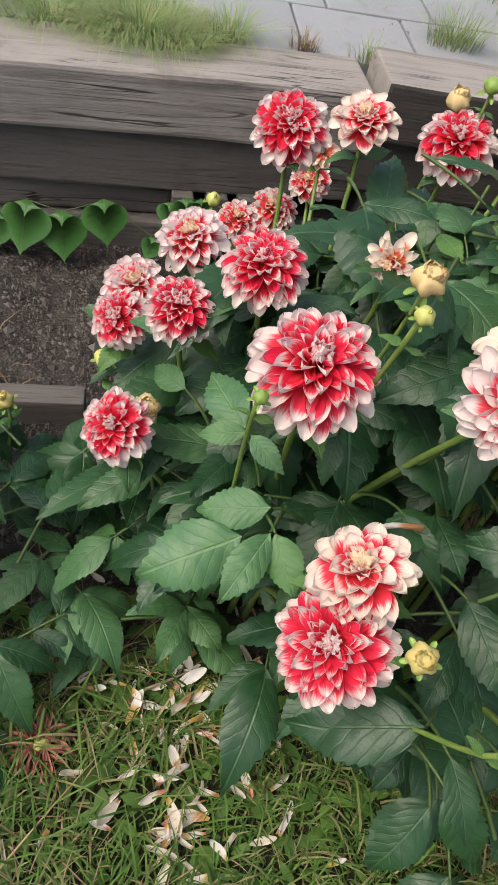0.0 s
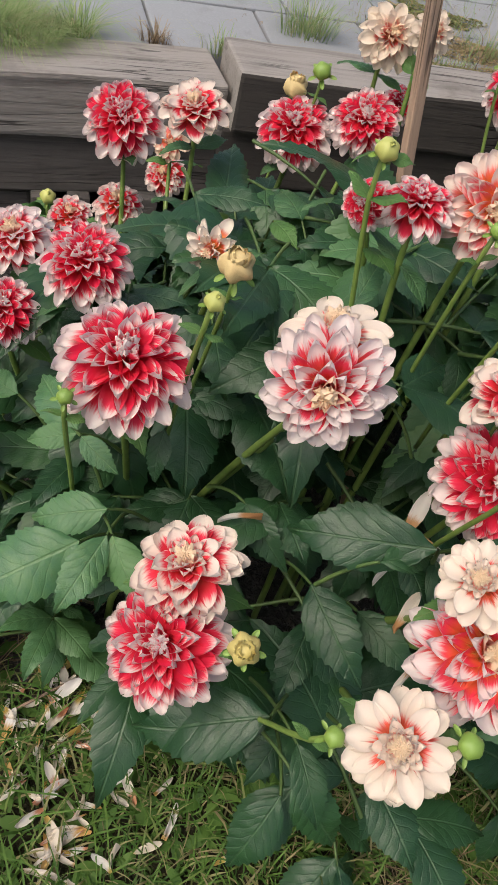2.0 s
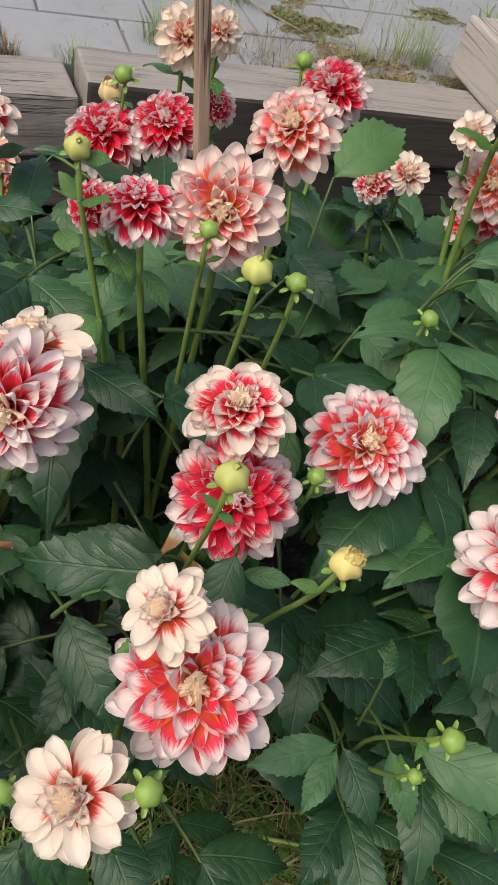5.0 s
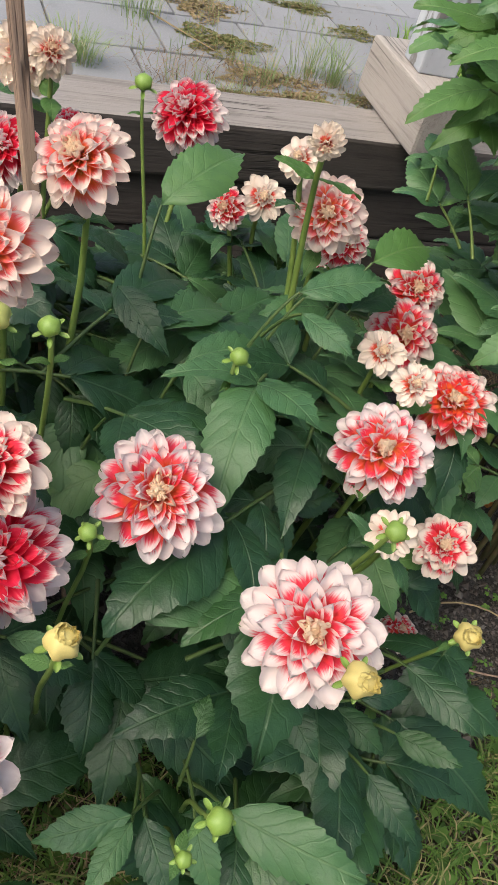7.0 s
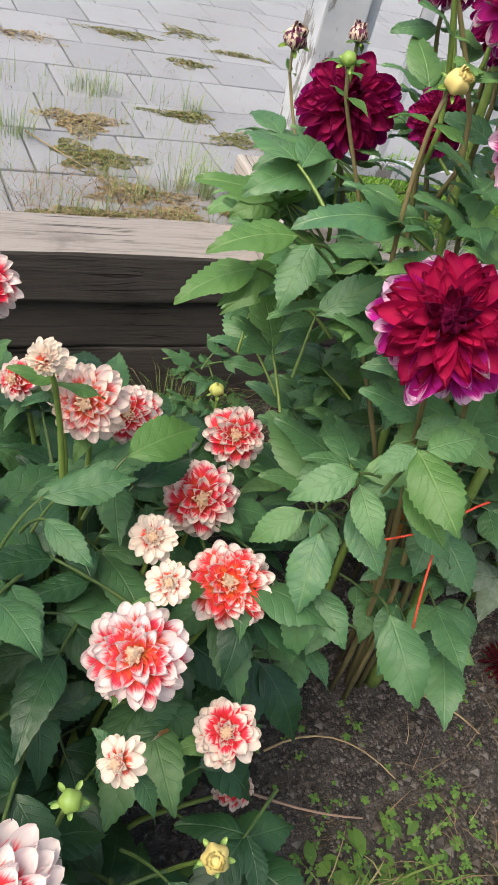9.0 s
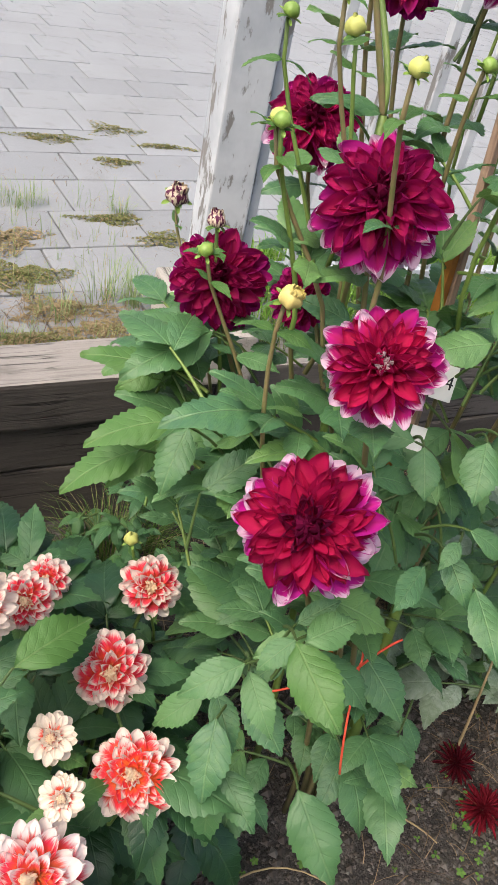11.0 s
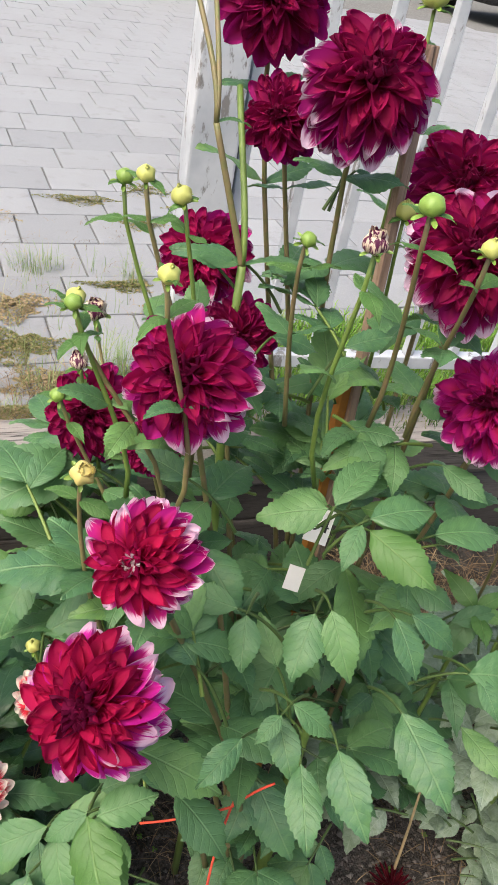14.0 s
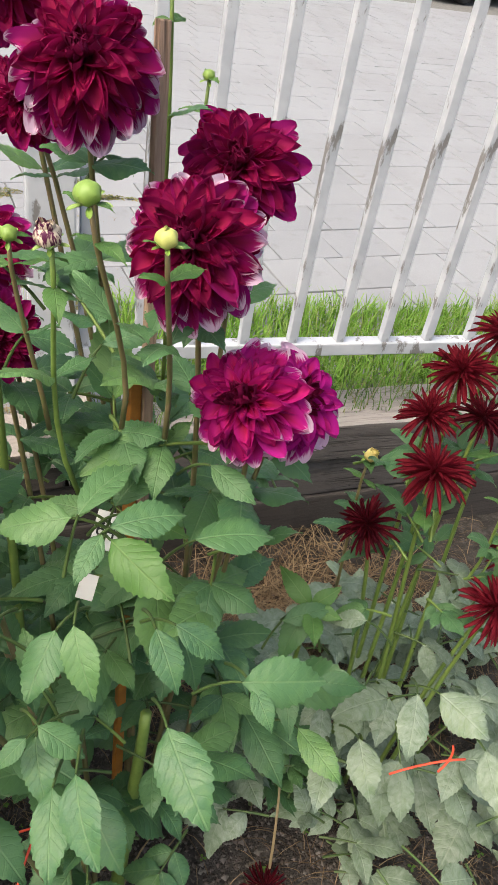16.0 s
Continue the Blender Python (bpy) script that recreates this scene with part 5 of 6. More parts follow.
leaf_to(plant_q, LEAVES_L, (1.410, 0.765, 1.086), (1.396, 0.713, 1.046))
leaf_to(plant_q, LEAVES_L, (1.400, 0.772, 1.090), (1.334, 0.817, 1.084))
leaf_to(plant_q, LEAVES_L, (1.488, 0.748, 1.100), (1.448, 0.689, 1.056))
leaf_to(plant_q, LEAVES_L, (1.507, 0.746, 1.106), (1.517, 0.670, 1.062))
leaf_to(plant_q, LEAVES_L, (1.498, 0.623, 1.010), (1.500, 0.527, 0.988))
leaf_to(plant_q, LEAVES_L, (1.604, 0.752, 1.072), (1.622, 0.680, 1.038))
leaf_to(plant_q, LEAVES_L, (1.611, 0.677, 0.978), (1.634, 0.558, 0.953))
leaf_to(plant_q, LEAVES_L, (1.629, 0.755, 1.071), (1.691, 0.713, 1.045))
leaf_to(plant_q, LEAVES_L, (1.708, 0.704, 1.007), (1.825, 0.686, 1.003))
leaf_to(plant_q, LEAVES_L, (1.722, 0.697, 1.004), (1.734, 0.641, 0.988))
leaf_to(plant_q, LEAVES_L, (1.355, 0.915, 1.171), (1.290, 0.956, 1.194))
leaf_to(plant_q, LEAVES_L, (1.449, 0.683, 0.997), (1.412, 0.659, 0.983))
leaf_to(plant_q, LEAVES_L, (1.462, 0.688, 1.010), (1.514, 0.652, 0.987))
leaf_to(plant_q, LEAVES_L, (1.376, 0.880, 1.084), (1.416, 0.798, 1.046))
leaf_to(plant_p, LEAVES_L, (1.351, 0.741, 1.029), (1.306, 0.792, 1.074))
leaf_to(plant_p, LEAVES_L, (1.403, 0.677, 0.968), (1.340, 0.632, 0.950))
leaf_to(plant_q, LEAVES_L, (1.379, 1.131, 1.378), (1.343, 1.144, 1.378))
leaf_to(plant_q, LEAVES_L, (1.429, 1.116, 1.380), (1.344, 1.124, 1.387))
leaf_to(plant_q, LEAVES_L, (1.473, 1.042, 1.305), (1.544, 1.035, 1.294))
leaf_to(plant_q, LEAVES_L, (1.566, 1.013, 1.309), (1.639, 1.024, 1.322))
leaf_to(plant_q, LEAVES_L, (1.588, 1.172, 1.526), (1.654, 1.195, 1.551))
leaf_to(plant_q, LEAVES_L, (1.581, 1.151, 1.495), (1.624, 1.150, 1.480))
leaf_to(plant_k, LEAVES_G, (2.019, 0.906, 0.813), (1.963, 0.942, 0.796))
leaf_to(plant_k, LEAVES_M, (1.875, 0.789, 0.846), (1.947, 0.760, 0.848))
leaf_to(plant_k, LEAVES_G, (2.070, 0.781, 0.769), (2.023, 0.695, 0.724))
leaf_to(plant_k, LEAVES_G, (2.106, 0.771, 0.775), (2.152, 0.681, 0.772))
leaf_to(plant_k, LEAVES_M, (1.880, 0.946, 0.792), (1.973, 0.948, 0.809))
leaf_to(plant_k, LEAVES_G, (2.143, 0.672, 0.756), (2.133, 0.581, 0.723))
leaf_to(plant_k, LEAVES_G, (2.137, 0.749, 0.715), (2.197, 0.775, 0.743))



def canopy(x, y):
    """Height of the red and white dahlias' leaf canopy."""
    front = 0.63 - 0.9 * (x + 0.02) if x < 0.36 else 0.20 if x < 0.9 else 0.20 + 0.9 * (x - 0.9)
    left = -0.12 + 0.36 * min(1.0, max(0.0, (y - 0.78) / 0.34))
    if y < front or x < left or y > 1.42 or x > 1.22:
        return 0.0
    edge = min((y - front) / 0.35, (x - left) / 0.25, (1.24 - x) / 0.2, (1.44 - y) / 0.3, 1.0)
    t = 0.66 + 0.05 * math.sin(x * 9 + y * 5) + 0.05 * min(1.0, max(0.0, x - 0.2) * 3) - 0.95 * max(0.0, y - 0.95)
    return t * (0.42 + 0.58 * max(0.0, edge) ** 0.6)


fill_leaves(plant_a, LEAVES, 84, (-0.15, 0.42, 0.25, 1.45), canopy, 0.10, (0.15, 0.23), 11)
fill_leaves(plant_b, LEAVES, 92, (0.28, 0.80, 0.15, 1.45), canopy, 0.10, (0.16, 0.25), 12)
fill_leaves(plant_c, LEAVES, 92, (0.68, 1.25, 0.15, 1.45), canopy, 0.10, (0.16, 0.25), 13)


fill_leaves(plant_d, LEAVES, 80, (0.0, 0.62, 0.62, 1.5), canopy, 0.30, (0.15, 0.23), 21)
fill_leaves(plant_e, LEAVES_M, 80, (0.45, 1.1, 0.55, 1.5), canopy, 0.34, (0.15, 0.23), 22)


# the thick old stem of the tall dahlia
stem(plant_p, (1.601, 0.819, -0.01), (1.651, 0.919, 0.62), 0.017, 0.010, M_STEM, (0, 0, -0.05), (0, 0, -1))


def purple_top(x, y):
    d = math.hypot((x - 1.60) / 0.42, (y - 1.02) / 0.36)
    return 0.0 if d > 1 else 0.30 + 0.75 * (1 - d)


# tall bare stems rising from one node, one of them cut off
stem(plant_p, (1.465, 0.931, 0.0), (1.435, 1.105, 1.374), 0.0085, 0.0060, M_STEM, (0, 0, 0), (0, 0, -1))
stem(plant_p, (1.435, 1.105, 1.374), (1.384, 1.140, 1.539), 0.0048, 0.0040, M_STEM_D, (0, 0, -0.08))
stem(plant_p, (1.384, 1.140, 1.539), (1.355, 1.306, 1.708), 0.0036, 0.0032, M_STEM_D, (0, 0, -0.05))
stem(plant_p, (1.384, 1.140, 1.539), (1.391, 1.310, 1.713), 0.0036, 0.0030, M_STEM_D, (0, 0, -0.05))
stem(plant_p, (1.435, 1.105, 1.374), (1.435, 1.248, 1.560), 0.0046, 0.0044, M_STEM, (0, 0, -0.05))
NODE_RNG = random.Random(8)
for node_at, az, ln in (((1.384, 1.140, 1.539), 0.3, 0.05), ((1.435, 1.105, 1.374), 2.9, 0.085), ((1.435, 1.105, 1.374), 0.1, 0.10), ((1.425, 0.901, 1.071), 3.3, 0.11)):
    add_leaf(plant_p, LEAVES_L, Vector(node_at), az, 0.15, ln, NODE_RNG)


def mildew_top(x, y):
    d = math.hypot((x - 2.26) / 0.50, (y - 0.95) / 0.44)
    return 0.0 if d > 1 else 0.20 + 0.72 * (1 - d)


fill_leaves(plant_p, LEAVES_L, 40, (1.15, 1.75, 0.60, 1.3), purple_top, 0.22, (0.15, 0.22), 14)
fill_leaves(plant_q, LEAVES_L, 48, (1.45, 2.0, 0.72, 1.4), purple_top, 0.15, (0.15, 0.22), 15)


def purple_crown(x, y):
    d = math.hypot((x - 1.40) / 0.24, (y - 1.05) / 0.28)
    return 0.0 if d > 1 else 1.08


fill_leaves(plant_p, LEAVES_L, 34, (1.16, 1.64, 0.77, 1.33), purple_crown, 0.50, (0.13, 0.19), 17, M_STEM, upright=0.45)
fill_leaves(plant_q, LEAVES_L, 22, (1.5, 2.0, 0.8, 1.3), lambda x, y: 1.30 if math.hypot((x - 1.68) / 0.22, (y - 1.05) / 0.2) < 1 else 0.0, 0.70, (0.12, 0.17), 18, M_STEM, upright=0.3)
fill_leaves(plant_k, LEAVES_G, 96, (1.8, 2.8, 0.5, 1.4), mildew_top, 0.06, (0.12, 0.19), 16)
fill_leaves(plant_k, LEAVES_M, 26, (2.02, 2.5, 0.75, 1.3), lambda x, y: 0.98 if math.hypot((x - 2.24) / 0.22, (y - 1.03) / 0.22) < 1 else 0.0, 0.66, (0.08, 0.13), 19, M_STEM, upright=0.5)


# ---- stakes, ties, tag ----
def stake(name, x, y, z0, z1, size, mat, label, lean=(0, 0)):
    bm = box_bm(size, size * 0.8, z1 - z0, size * 0.12, 0.0012, 0)
    ob = part(name, bm, mat, None)
    ob.matrix_world = pose(x, y, (z0 + z1) / 2, lean[0], lean[1], 20)
    return tagged(ob, label, "garden stake", "garden stakes")


first = stake("garden_stake", 0, 0, 0, 1.409, 0.018, M_STAKE, "weathered brown wooden stake in the dahlia bed")
foot, head = Vector((0.628, 0.742, -0.100)), Vector((0.476, 1.115, 1.250))
first.matrix_world = Matrix.Translation((foot + head) / 2) @ (head - foot).to_track_quat("Z", "Y").to_matrix().to_4x4()
stake("garden_stake", 1.648, 1.105, 0.72, 1.655, 0.0165, M_STAKE, "grey-brown wooden stake behind the purple dahlias", (-6.5, 2))
stake("garden_stake", 1.628, 1.035, -0.15, 1.20, 0.018, M_ORANGE, "orange varnished wooden stake tied to a grey one", (-5.5, 2))

M_TIE = plain_mat("orange_red_twine", (0.75, 0.10, 0.05), (0.62, 0.07, 0.04), 90, 0.6, 0.3, 0.2)


def tie(points, label):
    bm = tube_bm([Vector(p) for p in points], 0.0021, 6)
    ob = part("plastic_tie", bm, M_TIE, None, smooth=True)
    return tagged(ob, label, "plant tie", "plant ties")


TIE = "orange-red plastic tie knotted round the stems"
tie(bowed((1.461, 0.759, 0.625), (1.326, 0.785, 0.563), (0, 0, -0.008), 8), TIE)
tie(bowed((1.461, 0.759, 0.625), (1.522, 0.758, 0.682), (0, 0, 0.008), 6), TIE)
tie(bowed((1.461, 0.759, 0.625), (1.412, 0.655, 0.500), (-0.012, -0.008, 0.01), 6), TIE)
tie(bowed((1.461, 0.759, 0.625), (1.479, 0.794, 0.644), (0, -0.005, 0.004), 5), TIE)
tie(bowed((2.027, 0.720, 0.64), (2.150, 0.700, 0.68), (0, 0, 0.01), 6), TIE)
tie(bowed((2.105, 0.700, 0.655), (2.125, 0.715, 0.705), (0.01, 0, 0), 6), TIE)

M_TAG = plain_mat("white_plastic_tag", (0.80, 0.80, 0.77), (0.72, 0.72, 0.70), 20, 0.4, 0.4, 0.0)
M_INK = plain_mat("black_marker", (0.02, 0.02, 0.025), (0.03, 0.03, 0.03), 20, 0.6, 0.2, 0.0)


def build_tag(x, y, z, text):
    tag = tagged(part("plant_tag", box_bm(0.036, 0.0016, 0.055, 0.0006), M_TAG, None), "small white plastic plant tag with a number in marker", "plant tag")
    tag.matrix_world = pose(x, y, z, -32, 9, -20)
    if text:
        cu = bpy.data.curves.new("tag_text", "FONT")
        cu.body, cu.size, cu.align_x, cu.align_y, cu.extrude = text, 0.030, "CENTER", "CENTER", 0.0003
        me = bpy.data.meshes.new("tag_text")
        tmp = new("tag_text", cu)
        bpy.context.view_layer.update()
        me = bpy.data.meshes.new_from_object(tmp)
        bpy.data.objects.remove(tmp)
        me.materials.clear()
        me.materials.append(M_INK)
        ob = new("tag_text", me)
        ob.parent = tag
        ob.matrix_local = pose(0, -0.0014, 0, 90, 0, 0)
    else:
        tag.scale = (0.7, 1, 0.7)


build_tag(1.572, 0.950, 1.045, "64")
build_tag(1.545, 0.930, 0.955, "")


# ---- low plants ----
def low_plant(name, loc, label, category, kit, count, spread, top, length, seed, group=""):
    ob = thing(name, loc, label, category, group)
    ROOTS[ob.name] = Vector(loc)

    def dome(x, y):
        d = math.hypot((x - loc[0]) / spread[0], (y - loc[1]) / spread[1])
        return 0.0 if d > 1 else top * (1.05 - 0.75 * d)

    fill_leaves(ob, kit, count, (loc[0] - spread[0], loc[0] + spread[0], loc[1] - spread[1], loc[1] + spread[1]), dome, 0.02, length, seed)
    return ob


fill_leaves(plant_p, LEAVES_L, 24, (1.20, 1.48, 0.84, 1.30), lambda x, y: 1.0, 0.58, (0.11, 0.17), 43, M_STEM, upright=0.3)
fill_leaves(plant_p, LEAVES_B, 7, (1.146, 1.286, 1.035, 1.155), lambda x, y: 0.938, 0.798, (0.10, 0.15), 41, M_STEM, upright=0.5)
plant_l = low_plant("dahlia_plant", (-0.36, 0.62, 0.0), "low dark green dahlia with few buds beside the turf", "dahlia plant", LEAVES, 62, (0.30, 0.34), 0.40, (0.13, 0.20), 31, RW)
low_plant("dahlia_plant", (-0.02, 0.66, 0.0), "low drooping dahlia leaves at the edge of the bed", "dahlia plant", LEAVES_M, 24, (0.18, 0.15), 0.34, (0.11, 0.17), 32, RW)
low_plant("weed_plant", (1.33, 1.60, -0.02), "bushy green weeds at the foot of the timber wall", "weeds", LEAVES_M, 46, (0.20, 0.16), 0.36, (0.06, 0.11), 33)
shoot = low_plant("dahlia_plant", (1.96, 1.00, 0.0), "young bright green dahlia shoot in straw mulch", "dahlia plant", LEAVES_M, 26, (0.15, 0.17), 0.62, (0.09, 0.14), 34, "cactus dahlias")
stem(shoot, (1.960, 1.000, -0.01), (1.940, 0.966, 0.790), 0.0065, 0.0040, M_STEM, (0, 0, 0), (0, 0, -1))
for tip, kit in (((1.892, 1.020, 0.845), LEAVES_B), ((1.985, 0.960, 0.840), LEAVES_B), ((1.975, 0.920, 0.810), LEAVES_B), ((1.862, 0.905, 0.745), LEAVES_M), ((1.915, 0.880, 0.800), LEAVES_B)):
    leaf_to(shoot, kit, (1.940, 0.966, 0.795), tip)
leaf_to(shoot, LEAVES_M, (1.887, 0.898, 0.691), (1.965, 0.800, 0.785))
leaf_to(shoot, LEAVES_M, (1.887, 0.898, 0.691), (1.868, 0.802, 0.690))
leaf_to(shoot, LEAVES_L, (1.900, 0.830, 0.640), (1.945, 0.725, 0.625))
leaf_to(shoot, LEAVES_G, (1.960, 0.800, 0.600), (1.900, 0.710, 0.580))
leaf_to(shoot, LEAVES_G, (2.010, 0.800, 0.620), (1.995, 0.700, 0.600))
low_plant("dahlia_plant", (2.10, 0.95, 0.0), "low pale mildewed dahlia leaves in the soil", "dahlia plant", LEAVES_G, 30, (0.17, 0.22), 0.30, (0.11, 0.17), 36, "cactus dahlias")
low_plant("dahlia_plant", (2.75, 1.15, 0.0), "mildewed dahlia leaves beside the cactus dahlia", "dahlia plant", LEAVES_G, 40, (0.35, 0.3), 0.5, (0.12, 0.18), 35, "cactus dahlias")
bloom(plant_l, (-0.305, 0.86, 0.335), 0.050, (-0.2, -0.5, 0.8), "purpm", "small half-open pink-purple flower")
bud_on(plant_l, (-0.245, 0.79, 0.30), 0.034, 0.6, M_BUD_Y)


def spent_head(x, y, size):
    """A withered head on the turf: a ring of shrivelled petals round the bare green-yellow receptacle."""
    head = thing("fallen_flower", (x, y, ground_height(x, y) + 0.012), "withered brown-pink flower head lying on the turf", "flower", "fallen dahlia heads")
    r5 = random.Random(12)
    me = petal_mesh("petal", 0.26, 1.1, 0.45, 2.0, M_WITHER, 6, 3, wave=0.10)
    for k in range(46):
        ob = new("petal", me)
        ob.parent = head
        m = petal_matrix(k * 2.4 + r5.uniform(-0.2, 0.2), r5.uniform(-0.1, 0.9), size * r5.uniform(0.30, 0.5), r5.uniform(0.7, 1.2), size * 0.2)
        ob.matrix_local = m @ Matrix.Rotation(r5.uniform(-0.8, 0.8), 4, "Y")
    bm = bmesh.new()
    bmesh.ops.create_icosphere(bm, subdivisions=3, radius=size * 0.2)
    for v in bm.verts:
        v.co += v.co * 0.18 * noise.noise(v.co * 160)
        v.co.z *= 0.7
    part("receptacle", bm, M_BUD_YG, head, "bare green-yellow middle", True)
    part("stalk", tube_bm(bowed((0, 0, 0.01), (0.004, 0.035, 0.055), (0, 0, 0.01), 5), 0.0028, 6), M_STEM, head, smooth=True)


M_WITHER = plain_mat("withered_petal", (0.36, 0.115, 0.095), (0.46, 0.23, 0.17), 90, 0.8, 0.2, 0.3)
spent_head(-0.118, 0.365, 0.092)
bloom(plant_k, (2.42, 1.02, 0.80), 0.13, (-0.2, -0.3, 0.9), "cactr", "dark red cactus flower")
bloom(plant_k, (2.40, 1.20, 1.12), 0.12, (-0.1, -0.5, 0.8), "cactr", "dark red cactus flower")
bud_on(plant_k, (2.055, 1.10, 1.02), 0.028, 0.6, M_BUD_Y)
bud_on(plant_k, (2.32, 1.02, 0.98), 0.026, 0.6, M_BUD_Y)


def fallen_head(x, y, size, style, face):
    ob = thing("fallen_flower", (x, y, ground_height(x, y)), "dark red flower head fallen on the soil", "flower", "fallen dahlia heads")
    dahlia(ob, (x, y, ground_height(x, y) + size * 0.3), size, face, style, "withering dark red flower head")


fallen_head(1.93, 0.80, 0.100, "cact", (-0.2, -0.4, 0.8))
fallen_head(1.935, 0.69, 0.112, "cactr", (-0.3, -0.2, 0.9))
fallen_head(2.01, 0.655, 0.108, "cactr", (0.1, -0.4, 0.9))


# heart-shaped vine leaves against the wall
def heart_mesh():
    vs, fs, uvs = [(0, 0.0, 0.0)], [], [(0.5, 0.1)]
    n = 28
    for k in range(n):
        a = math.tau * k / n
        x = 16 * math.sin(a) ** 3 / 34
        y = 0.46 - (13 * math.cos(a) - 5 * math.cos(2 * a) - 2 * math.cos(3 * a) - math.cos(4 * a)) / 34
        vs.append((x, y, -0.18 * abs(x) - 0.12 * y * y))
        uvs.append((0.5 + x, max(0, min(1, y + 0.1))))
    for k in range(n):
        fs.append((0, 1 + (k + 1) % n, 1 + k))
    me = bpy.data.meshes.new("leaf")
    me.from_pydata(vs, [], fs)
    lay = me.uv_layers.new(name="UVMap")
    for lp in me.loops:
        lay.data[lp.index].uv = uvs[lp.vertex_index]
    me.materials.append(M_WEED_D)
    me.polygons.foreach_set("use_smooth", [True] * n)
    me.update()
    return me


M_WEED_D = leaf_mat("vine_leaf", (0.040, 0.125, 0.030), (0.060, 0.17, 0.035), (0.12, 0.22, 0.07))
HEART = heart_mesh()
vine = thing("bindweed", (-0.30, 1.60, -0.03), "bindweed with heart-shaped leaves on the timber wall", "vine")
vine_pts = []
for x, y, z, s, az in ((-0.383, 1.585, 0.113, 0.125, -100), (-0.304, 1.585, 0.097, 0.115, -75), (-0.203, 1.585, 0.148, 0.105, -70), (-0.461, 1.585, 0.066, 0.100, -110), (-0.008, 1.585, 0.189, 0.075, -80), (-0.044, 1.585, 0.170, 0.060, -100), (0.025, 1.585, 0.193, 0.060, -60), (-0.076, 1.585, 0.062, 0.060, -120)):
    ob = new("leaf", HEART)
    ob.parent = vine
    ob.matrix_local = vine.matrix_world.inverted() @ leaf_pose((x, y, z), math.radians(az), -0.95, 0.1, s * 1.15)
    vine_pts.append(Vector((x, y + 0.01, z)))
vine_pts.sort(key=lambda p: p.x)
st = part("stem", tube_bm([Vector((-0.5, 1.58, 0.0))] + [p - Vector((0, -0.012, 0.02)) for p in vine_pts], 0.0014, 5), M_STALK, vine, smooth=True)
st.data.transform(vine.matrix_world.inverted())

# bed edging board
edging = part("edging_board", box_bm(1.9, 0.05, 0.10, 0.006, 0.004, 12, 3), M_WOOD_DARK, None)
edging.matrix_world = pose(-1.10, 0.93, 0.015, 0, 0, 6)
tagged(edging, "half-buried black timber edging of the garden bed", "edging")


# ---- scattered small stuff ----
def blades(name, spots, mat, label, category, parent=None):
    """Many grass blades as one object. spots: x, y, z, height, lean azimuth, lean, width."""
    vs, fs = [], []
    for x, y, z, h, az, lean, w in spots:
        d = Vector((math.cos(az), math.sin(az), 0))
        s = Vector((-d.y, d.x, 0)) * w / 2
        p = Vector((x, y, z))
        o = len(vs)
        for k, f in enumerate((0.0, 0.4, 0.75)):
            q = p + d * (lean * h * f * f) + Vector((0, 0, h * f * (1 - 0.25 * lean * f)))
            vs += [q - s * (1 - 0.6 * f), q + s * (1 - 0.6 * f)]
        vs.append(p + d * lean * h + Vector((0, 0, h * max(0.15, 1 - 0.55 * lean))))
        fs += [(o, o + 1, o + 3, o + 2), (o + 2, o + 3, o + 5, o + 4), (o + 4, o + 5, o + 6)]
    ob = new(name, joined(name, [(vs, fs)], mat))
    return tagged(ob, label, category, kind="stuff")


def grass_mat(name, a, b_, dry):
    m, t, b = nodes_of(name, 0.6, 0.3)
    r = isl(t)
    col = ramp(t, r, (0.0, a), (0.60, b_), (0.86, dry), (1.0, tuple(0.7 * v for v in a)))
    link(t, col, b.inputs["Base Color"])
    tr = t.nodes.new("ShaderNodeBsdfTranslucent")
    link(t, col, tr.inputs[0])
    ms = t.nodes.new("ShaderNodeMixShader")
    ms.inputs[0].default_value = 0.3
    link(t, b.outputs[0], ms.inputs[1])
    link(t, tr.outputs[0], ms.inputs[2])
    link(t, ms.outputs[0], t.nodes["Material Output"].inputs[0])
    return m


M_TURF = grass_mat("turf_blade", (0.048, 0.115, 0.020), (0.105, 0.195, 0.034), (0.30, 0.25, 0.13))
M_TUFT = grass_mat("tuft_blade", (0.17, 0.27, 0.085), (0.27, 0.36, 0.15), (0.42, 0.38, 0.22))
M_LITTER = grass_mat("straw_litter", (0.16, 0.105, 0.060), (0.36, 0.27, 0.16), (0.09, 0.062, 0.040))
rng = random.Random(5)


def turf_at(x, y):
    """Where the turf in front of the bed grows."""
    return y < 0.50 + 0.10 * noise.noise(Vector((x * 3, y * 3, 2))) - 0.15 * max(0.0, x - 0.9)


spots = []
while len(spots) < 24000:
    x, y = rng.uniform(-0.75, 1.9), rng.uniform(-0.35, 0.56)
    if turf_at(x, y) and noise.noise(Vector((x * 5, y * 5, 7))) > -0.30 - 0.4 * rng.random():
        spots.append((x, y, ground_height(x, y) - 0.004, rng.uniform(0.015, 0.065), rng.uniform(0, 6.28), rng.uniform(0.3, 1.4), rng.uniform(0.0022, 0.005)))
while len(spots) < 38000:
    x, y = rng.gauss(0.6, 1.1), 0.5 - abs(rng.gauss(0, 0.7))
    if turf_at(x, y) and noise.noise(Vector((x * 3, y * 3, 7))) > -0.35 - 0.4 * rng.random():
        spots.append((x, y, ground_height(x, y) - 0.004, rng.uniform(0.015, 0.06), rng.uniform(0, 6.28), rng.uniform(0.3, 1.4), rng.uniform(0.003, 0.006)))
